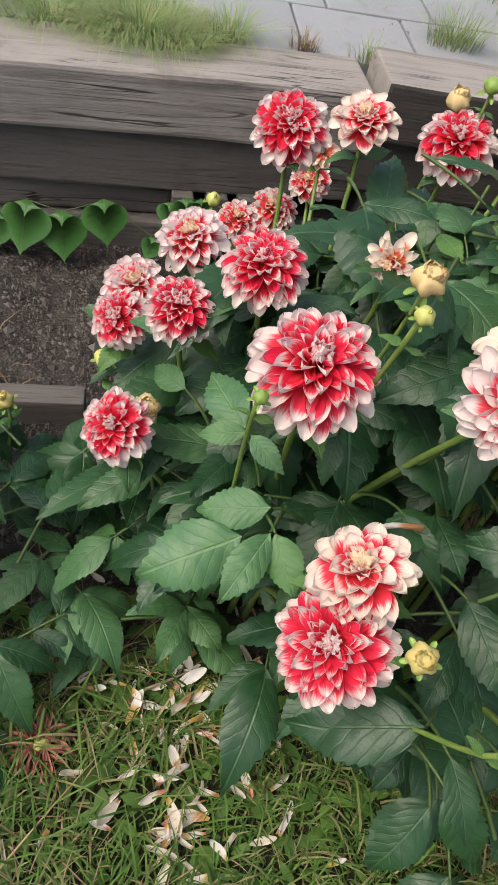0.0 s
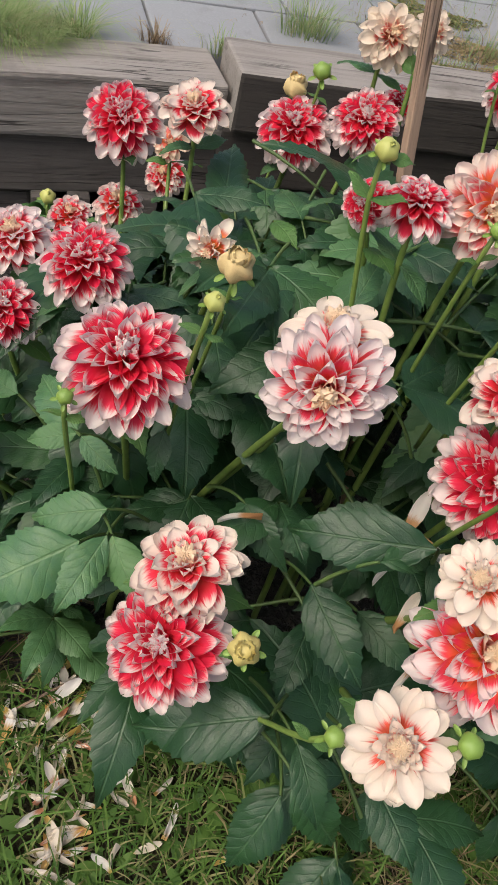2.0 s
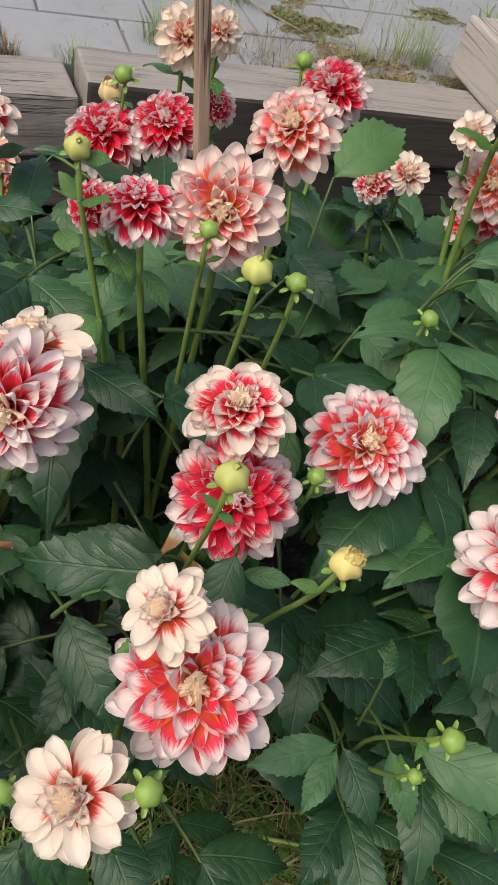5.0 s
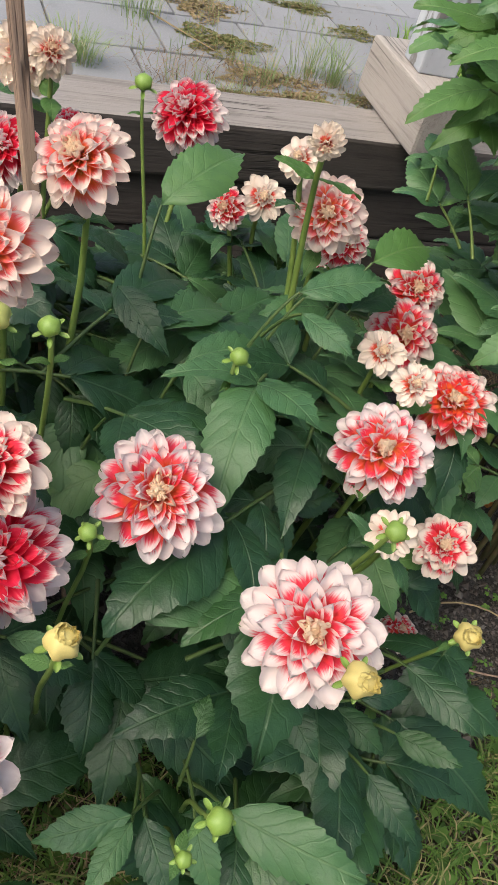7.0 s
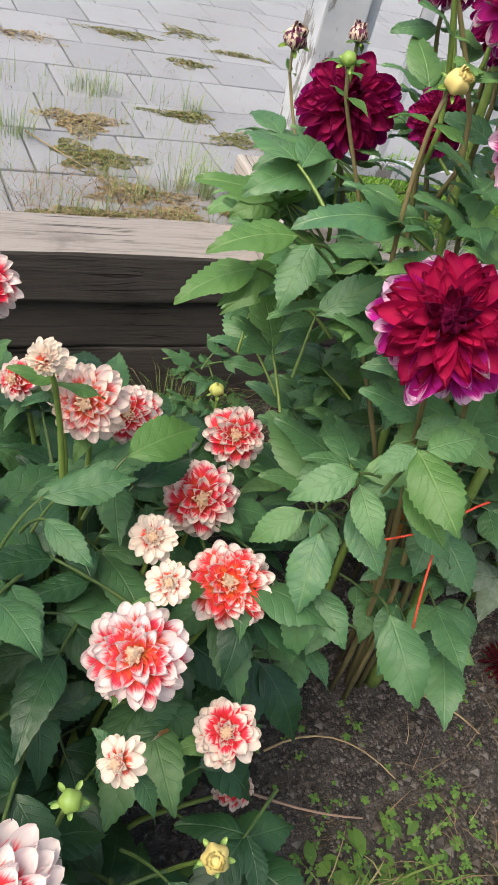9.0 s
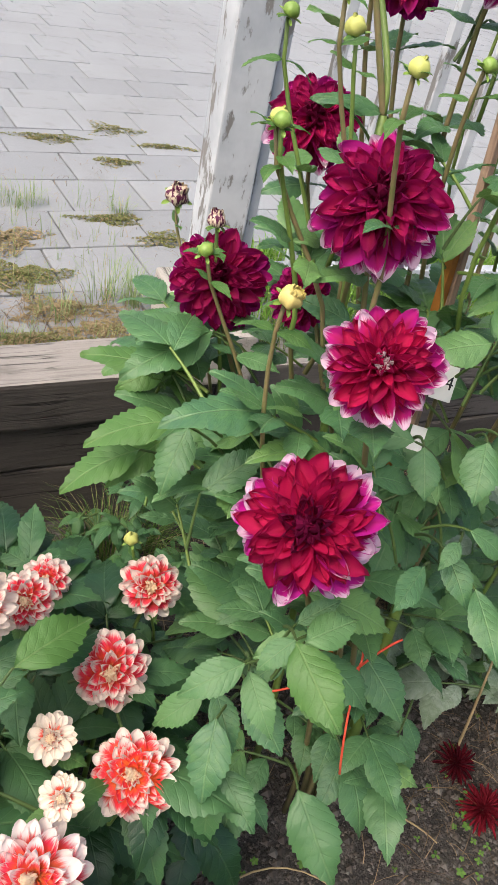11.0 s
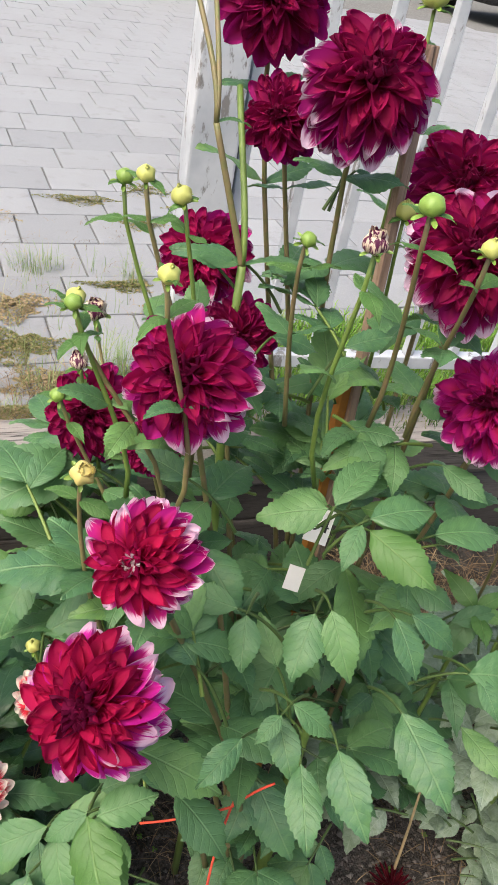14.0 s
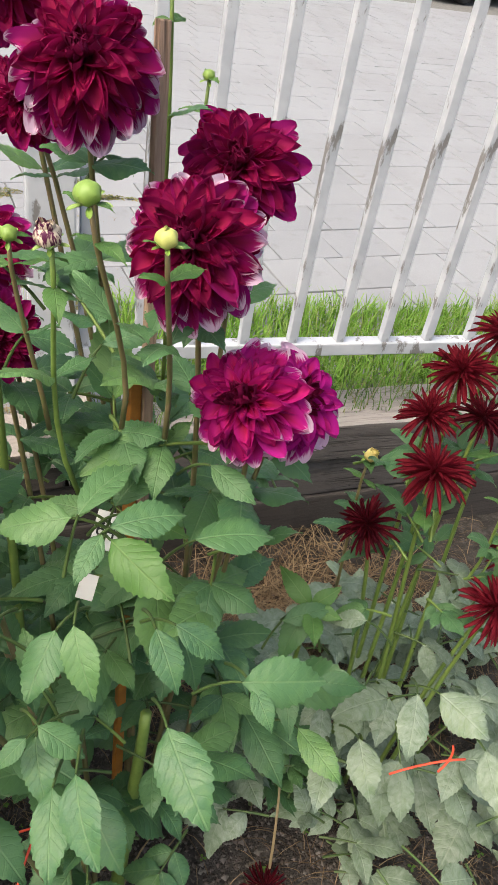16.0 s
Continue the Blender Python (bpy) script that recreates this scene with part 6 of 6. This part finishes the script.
for k in range(2600):
    x, y = rng.uniform(-0.7, 1.7), rng.uniform(-0.1, 0.56)
    if turf_at(x, y) and noise.noise(Vector((x * 6, y * 6, 17))) > 0.0:
        spots.append((x, y, ground_height(x, y) - 0.004, rng.uniform(0.06, 0.13), rng.uniform(0, 6.28), rng.uniform(0.6, 1.5), rng.uniform(0.003, 0.0055)))
blades("lawn_grass", spots, M_TURF, "patchy short lawn grass in front of the bed", "grass")
spots = []
while len(spots) < 4600:
    x, y = rng.uniform(-0.7, 3.0), rng.uniform(-0.2, 1.7)
    if x < 1.0 and y > 0.62 and rng.random() < 0.75:
        continue
    dense = noise.noise(Vector((x * 2.2, y * 2.2, 9))) + (0.55 if x > 1.75 and y > 1.05 else 0.0)
    if 1.1 < x < 2.0 and y < 0.9 and rng.random() < 0.72:
        continue
    if dense > -0.05 + 0.3 * rng.random():
        spots.append((x, y, ground_height(x, y) + rng.uniform(0, 0.012), rng.uniform(0.02, 0.07), rng.uniform(0, 6.28), rng.uniform(1.2, 2.2), rng.uniform(0.0014, 0.0028)))
for k in range(2600):
    x, y = rng.gauss(2.22, 0.26), rng.gauss(1.52, 0.20)
    spots.append((x, y, ground_height(x, y) + rng.uniform(0, 0.05), rng.uniform(0.04, 0.13), rng.uniform(0, 6.28), rng.uniform(1.6, 2.6), rng.uniform(0.002, 0.0045)))
blades("straw_litter", spots, M_LITTER, "dry straw and stalk litter strewn over soil", "straw")


def tuft(x, y, z, n, h, spread, mat, label, width=0.0022, lean=0.9):
    out = []
    for k in range(n):
        a, r = rng.uniform(0, 6.28), spread * rng.random() ** 0.7
        out.append((x + r * math.cos(a), y + 0.6 * r * math.sin(a), z, h * rng.uniform(0.45, 1.1), a + rng.uniform(-0.7, 0.7), lean * rng.uniform(0.2, 1.2), width))
    return blades("grass_tuft", out, mat, label, "grass tuft")


for x, y, n, h, sp in ((-0.16, 1.90, 2600, 0.085, 0.17), (0.04, 1.95, 240, 0.11, 0.05), (-0.38, 1.88, 700, 0.08, 0.13)):
    tuft(x, y, 0.405, n, h, sp, M_TUFT, "lush green grass tuft growing over the timber edge", lean=1.7)
tuft(0.235, 1.975, 0.40, 110, 0.075, 0.035, M_LITTER, "small dry grass tuft behind the sleeper")
tuft(0.40, 1.985, 0.40, 60, 0.085, 0.05, M_TUFT, "thin green grass tuft behind the sleeper")
tuft(1.27, 1.58, 0.0, 420, 0.24, 0.14, M_TURF, "dark grass and weeds at the foot of the timber wall")
tuft(0.66, 2.20, 0.405, 240, 0.12, 0.09, M_TUFT, "grass tuft in a paving joint")
for x, y, n, h, sp in ((1.20, 3.10, 120, 0.10, 0.11), (0.88, 2.62, 90, 0.16, 0.10), (1.38, 2.33, 60, 0.20, 0.07), (1.22, 2.24, 60, 0.12, 0.08), (1.46, 2.30, 70, 0.17, 0.04), (1.58, 3.02, 40, 0.12, 0.06), (1.05, 2.10, 110, 0.05, 0.16), (1.30, 2.10, 80, 0.05, 0.12)):
    tuft(x, y, 0.402, n, h, sp, M_TUFT, "grass and weeds sprouting from paving joints", lean=0.7)
spots = []
for k in range(17000):
    x = rng.uniform(1.85, 6.5)
    y = rng.uniform(2.10, 2.70 + 0.18 * noise.noise(Vector((x * 2.5, 1, 4))) + 0.06 * rng.random())
    spots.append((x, y, 0.40, rng.uniform(0.05, 0.14), rng.uniform(0, 6.28), rng.uniform(0.2, 0.9), 0.006))
blades("grass_verge", spots, grass_mat("verge_blade", (0.14, 0.30, 0.035), (0.20, 0.38, 0.055), (0.26, 0.33, 0.10)), "bright green grass strip behind the fence", "grass")
spots = []
for k in range(900):
    x = rng.uniform(1.7, 3.6)
    spots.append((x, 1.93 + 0.06 * (x - 1.7) * 0.5 + rng.uniform(-0.02, 0.14), 0.455, rng.uniform(0.03, 0.13), rng.uniform(0, 6.28), rng.uniform(0.3, 1.1), 0.004))
blades("grass_verge", spots, M_TURF, "weedy grass under the fence rail", "grass")


spots = []
for k in range(650):
    x, y = rng.uniform(0.85, 1.62), 2.02 + 0.35 * rng.random() ** 1.6
    spots.append((x, y, PAVE_Z + rng.uniform(0, 0.006), rng.uniform(0.02, 0.07), rng.uniform(0, 6.28), rng.uniform(1.5, 2.4), rng.uniform(0.0015, 0.003)))
for k in range(500):
    x, y = rng.uniform(0.4, 2.0), rng.uniform(2.1, 3.6)
    spots.append((x, y, PAVE_Z + 0.002, rng.uniform(0.01, 0.04), rng.uniform(0, 6.28), rng.uniform(1.5, 2.4), 0.002))
blades("straw_litter", spots, M_LITTER, "dry straw and grass clippings on the paving", "straw")
spots = []
for k in range(130):
    x, y = rng.uniform(0.8, 1.6), rng.uniform(2.05, 3.2)
    for q in range(3):
        spots.append((x + rng.gauss(0, 0.01), y + rng.gauss(0, 0.01), PAVE_Z, rng.uniform(0.03, 0.16), rng.uniform(0, 6.28), rng.uniform(0.1, 0.7), 0.0018))
blades("grass_sprigs", spots, M_TUFT, "thin single grass blades growing between paving stones", "grass")


# moss and dry weed mats on the paving
def mat_patch(x, y, rx, ry, n, mat, label, seed):
    r2 = random.Random(seed)
    vs, fs = [], []
    for k in range(int(n * 2.2)):
        a, r = r2.uniform(0, 6.28), r2.random() ** 0.6
        wob = 1 + 0.35 * math.sin(a * 3 + seed) + 0.2 * math.sin(a * 7)
        px, py = x + rx * r * wob * math.cos(a), y + ry * r * wob * math.sin(a)
        o, s = len(vs), r2.uniform(0.002, 0.006)
        h = r2.uniform(0.002, 0.020) * (1.1 - r)
        az, tl = r2.uniform(0, 6.28), r2.uniform(-0.6, 0.6)
        for c in range(4):
            b_ = az + c * math.pi / 2
            vs.append((px + s * math.cos(b_) * (1.6 if c % 2 else 0.6), py + s * math.sin(b_) * (1.6 if c % 2 else 0.6), PAVE_Z + h + tl * s * math.cos(b_ - az)))
        fs.append((o, o + 1, o + 2, o + 3))
    ob = new("weed_mat", joined("weed_mat", [(vs, fs)], mat, False))
    tagged(ob, label, "weeds", kind="stuff")


M_MAT = grass_mat("moss_mat", (0.13, 0.16, 0.05), (0.20, 0.20, 0.075), (0.36, 0.27, 0.15))
M_MATR = grass_mat("dry_mat", (0.34, 0.26, 0.15), (0.24, 0.21, 0.09), (0.42, 0.31, 0.21))
for k, (x, y, rx, ry, n, mm) in enumerate((
        (1.12, 2.78, 0.13, 0.10, 900, M_MATR), (1.14, 2.50, 0.13, 0.10, 1000, M_MAT), (1.24, 2.28, 0.15, 0.07, 800, M_MATR), (1.10, 2.11, 0.20, 0.035, 700, M_MAT),
        (1.33, 2.16, 0.12, 0.05, 600, M_MATR), (1.53, 2.97, 0.13, 0.05, 500, M_MAT), (1.42, 3.86, 0.16, 0.06, 400, M_MAT), (1.68, 3.60, 0.09, 0.05, 250, M_MAT),
        (1.76, 4.05, 0.13, 0.10, 350, M_MAT), (1.98, 3.85, 0.16, 0.03, 260, M_MAT), (1.70, 2.80, 0.10, 0.07, 300, M_MAT), (0.95, 3.6, 0.2, 0.06, 250, M_MATR), (1.55, 2.22, 0.10, 0.05, 350, M_MAT))):
    mat_patch(x, y, rx, ry, n, mm, "low mat of moss and dry weeds on the paving", k)


# clover and seedlings on the soil
def clover_stuff():
    vs, fs = [], []
    r2 = random.Random(77)
    for k in range(520):
        if k < 330:
            x, y = r2.gauss(1.62, 0.22), r2.gauss(0.42, 0.13)
        else:
            x, y = r2.uniform(1.2, 2.6), r2.uniform(0.35, 1.5)
        if noise.noise(Vector((x * 4, y * 4, 3))) < -0.05 and k >= 200:
            continue
        z = ground_height(x, y)
        n = r2.choice((3, 3, 4, 5))
        h, s, a0 = r2.uniform(0.008, 0.035), r2.uniform(0.004, 0.010), r2.uniform(0, 6.28)
        for c in range(n):
            a = a0 + c * math.tau / n
            d, q = Vector((math.cos(a), math.sin(a), -0.15)), Vector((-math.sin(a), math.cos(a), 0))
            p, o = Vector((x, y, z + h)), len(vs)
            vs += [p, p + d * s * 0.6 + q * s * 0.45, p + d * s * 1.15 + q * s * 0.25, p + d * s * 1.15 - q * s * 0.25, p + d * s * 0.6 - q * s * 0.45]
            fs.append((o, o + 1, o + 2, o + 3, o + 4))
    ob = new("clover", joined("clover", [(vs, fs)], grass_mat("clover_leaf", (0.085, 0.19, 0.035), (0.14, 0.26, 0.05), (0.10, 0.20, 0.05)), False))
    tagged(ob, "small bright clover and seedlings on bare soil", "clover", kind="stuff")


clover_stuff()


def turf_weeds():
    """Small broad leaves of plantain and seedlings between the grass blades."""
    vs, fs = [], []
    r2 = random.Random(123)
    made = 0
    while made < 2600:
        x, y = r2.uniform(-0.6, 1.6), r2.uniform(-0.2, 0.62)
        if not turf_at(x, y - 0.08):
            continue
        made += 1
        z, a, ln = ground_height(x, y) + 0.004, r2.uniform(0, 6.28), r2.uniform(0.014, 0.050)
        d, q = Vector((math.cos(a), math.sin(a), 0)), Vector((-math.sin(a), math.cos(a), 0))
        w, up, o = ln * r2.uniform(0.14, 0.32), r2.uniform(0.2, 0.8), len(vs)
        for f, k in ((0.0, 0.15), (0.35, 1.0), (0.7, 0.8)):
            c = Vector((x, y, z)) + d * ln * f + Vector((0, 0, up * ln * (f - 0.5 * f * f)))
            vs += [c - q * w * k + Vector((0, 0, 0.002)), c + q * w * k + Vector((0, 0, 0.002))]
        vs.append(Vector((x, y, z)) + d * ln + Vector((0, 0, up * ln * 0.45)))
        fs += [(o, o + 1, o + 3, o + 2), (o + 2, o + 3, o + 5, o + 4), (o + 4, o + 5, o + 6)]
    ob = new("lawn_weeds", joined("lawn_weeds", [(vs, fs)], grass_mat("lawn_weed_leaf", (0.050, 0.120, 0.022), (0.10, 0.19, 0.035), (0.07, 0.14, 0.03))))
    tagged(ob, "small broad-leaved weeds among the lawn grass", "weeds", kind="stuff")


turf_weeds()


def clods():
    """Crumbs and pebbles of soil."""
    vs, fs = [], []
    r2 = random.Random(9)
    for k in range(24000):
        x, y = (r2.uniform(-0.75, 2.6), r2.uniform(0.45, 1.7)) if k < 9000 else (r2.uniform(1.05, 2.2), r2.uniform(0.20, 1.15)) if k < 19000 else (r2.uniform(-0.75, 0.1), r2.uniform(0.9, 1.7))
        s = r2.uniform(0.0015, 0.0065) if r2.random() < 0.96 else r2.uniform(0.008, 0.014)
        p, o = Vector((x, y, ground_height(x, y) + s * 0.2)), len(vs)
        for d in ((1, 0, 0), (0, 1, 0), (-1, 0, 0), (0, -1, 0), (0, 0, 0.8), (0, 0, -0.6)):
            vs.append(p + Vector(d) * s * r2.uniform(0.7, 1.3))
        for a, b_ in ((0, 1), (1, 2), (2, 3), (3, 0)):
            fs += [(o + a, o + b_, o + 4), (o + b_, o + a, o + 5)]
    ob = new("soil_crumbs", joined("soil_crumbs", [(vs, fs)], grass_mat("soil_crumb", (0.06, 0.05, 0.044), (0.10, 0.085, 0.075), (0.16, 0.15, 0.14)), False))
    tagged(ob, "loose dark soil crumbs and small pebbles", "soil", kind="stuff")


clods()


# dry sticks and runners on the soil
def stick(a, b_, sag, r, mat, label):
    ob = part("dry_stalk", tube_bm(bowed(a, b_, sag, 8), [r * (1 - 0.06 * k) for k in range(9)], 6), mat, None, smooth=True)
    return tagged(ob, label, "stalk", "dry stalks on the soil")


STK = "thin dry stalk lying on the soil"
stick((1.19, 0.66, 0.015), (1.46, 0.54, 0.012), (0, -0.02, 0.01), 0.0035, M_STAKE, STK)
stick((1.62, 0.86, 0.015), (1.72, 0.98, 0.012), (0, 0.01, 0.005), 0.003, M_STRAW, STK)
stick((1.70, 0.77, 0.012), (1.80, 0.66, 0.012), (0.01, 0, 0.005), 0.003, M_STRAW, STK)
stick((1.30, 0.70, 0.012), (1.56, 0.60, 0.012), (0.02, 0.05, 0.01), 0.0026, M_STRAW, STK)
stick((1.955, 0.832, 0.0), (1.920, 0.868, 0.43), (0.004, 0, 0), 0.0042, M_STRAW, "upright cut yellow stalk in the soil")
stick((-0.16, 0.16, 0.02), (-0.02, 0.36, 0.03), (0.0, 0.0, 0.01), 0.0016, M_STRAW, "thin dry straw on the turf")
stick((0.02, 0.45, 0.03), (0.12, 0.50, 0.04), (0, 0, 0.0), 0.003, M_STAKE, "dry brown stalk on the turf")
stick((0.93, 2.62, 0.415), (1.10, 2.40, 0.415), (0, 0, 0.0), 0.003, M_STRAW, "dry straw on the paving")
stick((0.66, 0.28, 0.02), (0.82, 0.22, 0.03), (0, 0, 0.01), 0.004, M_STEM, "green stalk lying on the turf")


# fallen petals: each lies by itself
M_FALLEN = petal_mat("withering_petal", "fallen")
FALLEN = [petal_mesh("fallen_petal", w, cu, c, 2.0, M_FALLEN, 6, 4, wave=0.08) for w, cu, c in ((0.36, 0.5, -0.2), (0.30, 0.9, 0.35), (0.42, 0.3, -0.5), (0.22, 1.2, 0.5))]
r3 = random.Random(41)


def fallen_petal(x, y, z, length, reach, warm):
    ob = new("fallen_petal", r3.choice(FALLEN))
    ob.matrix_world = pose(x, y, z, r3.uniform(-25, 25), r3.uniform(-35, 35), r3.uniform(0, 360)) @ Matrix.Scale(length, 4)
    ob.color = (reach, warm, 0.4, 1)
    tagged(ob, "pale fallen dahlia petal lying on the turf", "petal", "fallen dahlia petals")


for k in range(150):
    if k < 124:
        x, y = r3.gauss(0.10, 0.06), 0.20 + 0.46 * r3.random() ** 0.85
        x += (0.45 - y) * 0.10
    else:
        x, y = r3.uniform(-0.15, 0.35), r3.uniform(0.1, 0.66)
    fallen_petal(x, y, ground_height(x, y) + 0.020, r3.uniform(0.024, 0.056), r3.choice((0.1, 0.2, 0.3, 0.5)), r3.choice((0.4, 0.8, 1.0)))
for x, y, z in ((0.445, 0.42, 0.60), (0.455, 0.40, 0.585), (0.47, 0.43, 0.575), (0.30, 0.46, 0.56), (0.43, 0.33, 0.55), (0.46, 0.30, 0.53), (0.10, 0.62, 0.30), (0.99, 0.55, 0.50)):
    fallen_petal(x, y, z, 0.05, 0.45, 0.6)


# ---- parked cars on the far side of the paving ----
M_CAR = plain_mat("dark_car_paint", (0.018, 0.020, 0.026), (0.022, 0.024, 0.030), 3, 0.25, 0.6, 0.0)
M_TYRE = plain_mat("tyre_rubber", (0.022, 0.022, 0.023), (0.03, 0.03, 0.03), 30, 0.8, 0.3, 0.2)
M_RIM = plain_mat("alloy_rim", (0.45, 0.46, 0.48), (0.38, 0.39, 0.40), 20, 0.35, 0.6, 0.0)
M_GLASSY = plain_mat("dark_window_glass", (0.015, 0.018, 0.020), (0.02, 0.022, 0.025), 3, 0.08, 0.6, 0.0)


def build_car():
    car = thing("car", (0, 0, 0), "dark parked car seen low behind the fence", "car", "parked cars")
    prof = [(-2.1, 0.30), (-2.15, 0.62), (-1.95, 0.86), (-1.0, 0.98), (-0.45, 1.42), (0.9, 1.46), (1.6, 1.02), (2.1, 0.92), (2.2, 0.55), (2.1, 0.28)]
    bm = bmesh.new()
    rows = []
    for y, sc in ((-0.88, 0.97), (-0.70, 1.0), (0.70, 1.0), (0.88, 0.97)):
        rows.append([bm.verts.new((x * sc, y * (0.82 if z > 1.1 else 1), z)) for x, z in prof])
    for a, b_ in zip(rows, rows[1:]):
        for k in range(len(prof)):
            n = (k + 1) % len(prof)
            bm.faces.new((a[k], a[n], b_[n], b_[k]))
    bm.faces.new(rows[0][::-1])
    bm.faces.new(rows[-1])
    bmesh.ops.recalc_face_normals(bm, faces=bm.faces)
    bmesh.ops.bevel(bm, geom=bm.edges[:], offset=0.05, segments=2, affect="EDGES")
    part("body", bm, M_CAR, car, "dark blue-black paint", True)
    for sy in (-1, 1):
        w = part("window", box_bm(1.7, 0.02, 0.30, 0.008), M_GLASSY, car)
        w.matrix_local = pose(0.1, sy * 0.80, 1.18, sy * 12, 0, 0)
    for x in (-1.32, 1.30):
        for sy in (-1, 1):
            bm = bmesh.new()
            bmesh.ops.create_cone(bm, cap_ends=True, segments=28, radius1=0.32, radius2=0.32, depth=0.20)
            bmesh.ops.bevel(bm, geom=[e for e in bm.edges if len(e.link_faces) == 2 and e.calc_face_angle(0) > 1], offset=0.03, segments=2, affect="EDGES")
            tyre = part("wheel", bm, M_TYRE, car, "black tyre")
            tyre.matrix_local = pose(x, sy * 0.80, 0.32, 90, 0, 0)
            bm = bmesh.new()
            bmesh.ops.create_cone(bm, cap_ends=True, segments=20, radius1=0.20, radius2=0.19, depth=0.215)
            part("rim", bm, M_RIM, tyre, "grey alloy rim")
    return car


car = build_car()
car.matrix_world = pose(2.6, 11.9, PAVE_Z, 0, 0, 14)
bpy.context.view_layer.update()
copy_thing(car, pose(10.2, 14.6, PAVE_Z, 0, 0, 20))


# ---- single paving stones, nearest part of the paving ----
def build_pavers():
    inv = pavement.matrix_world.inverted()
    meshes = []
    for k in range(4):
        meshes.append(from_bm("paver", box_bm(0.322 - 0.007, 0.312 - 0.007, 0.05, 0.005, 0.0012, 0, k), M_PAVER))
    turn = pose(1.5, 4.47, 0, 0, 0, 7.0)
    r4 = random.Random(3)
    near, rest = [], []
    for j in range(-9, 28):
        for i in range(-12, 34):
            u, v = 0.322 * (i + (j % 3) / 3.0), 0.312 * j
            p = turn @ Vector((u, v, 0))
            if p.y < (1.70 + 0.18 * p.x if p.x < 0.4 else 1.745 + 0.07 * p.x) + 0.24 or p.y > 12.5 or p.x < -1.6 or p.x > 10.0:
                continue
            (near if p.y < 5.4 and -0.5 < p.x < 3.4 else rest).append(p)
    near.sort(key=lambda p: p.y)
    rest += near[300:]
    for p in near[:300]:
        place("paver", r4.choice(meshes), inv @ pose(p.x, p.y, PAVE_Z - 0.025 + r4.uniform(-0.002, 0.002), r4.uniform(-0.4, 0.4), r4.uniform(-0.4, 0.4), 7.0), pavement)
    vs, fs = [], []
    for p in rest:
        m = pose(p.x, p.y, PAVE_Z - 0.025 + r4.uniform(-0.002, 0.002), r4.uniform(-0.3, 0.3), r4.uniform(-0.3, 0.3), 7.0)
        me, o = meshes[0], len(vs)
        vs += [m @ v.co for v in me.vertices]
        fs += [tuple(o + q for q in f.vertices) for f in me.polygons]
    ob = new("far_paving", joined("far_paving", [(vs, fs)], M_PAVER, False))
    ob.parent = pavement
    ob.matrix_local = inv
    tagged(ob, kind="stuff")


build_pavers()
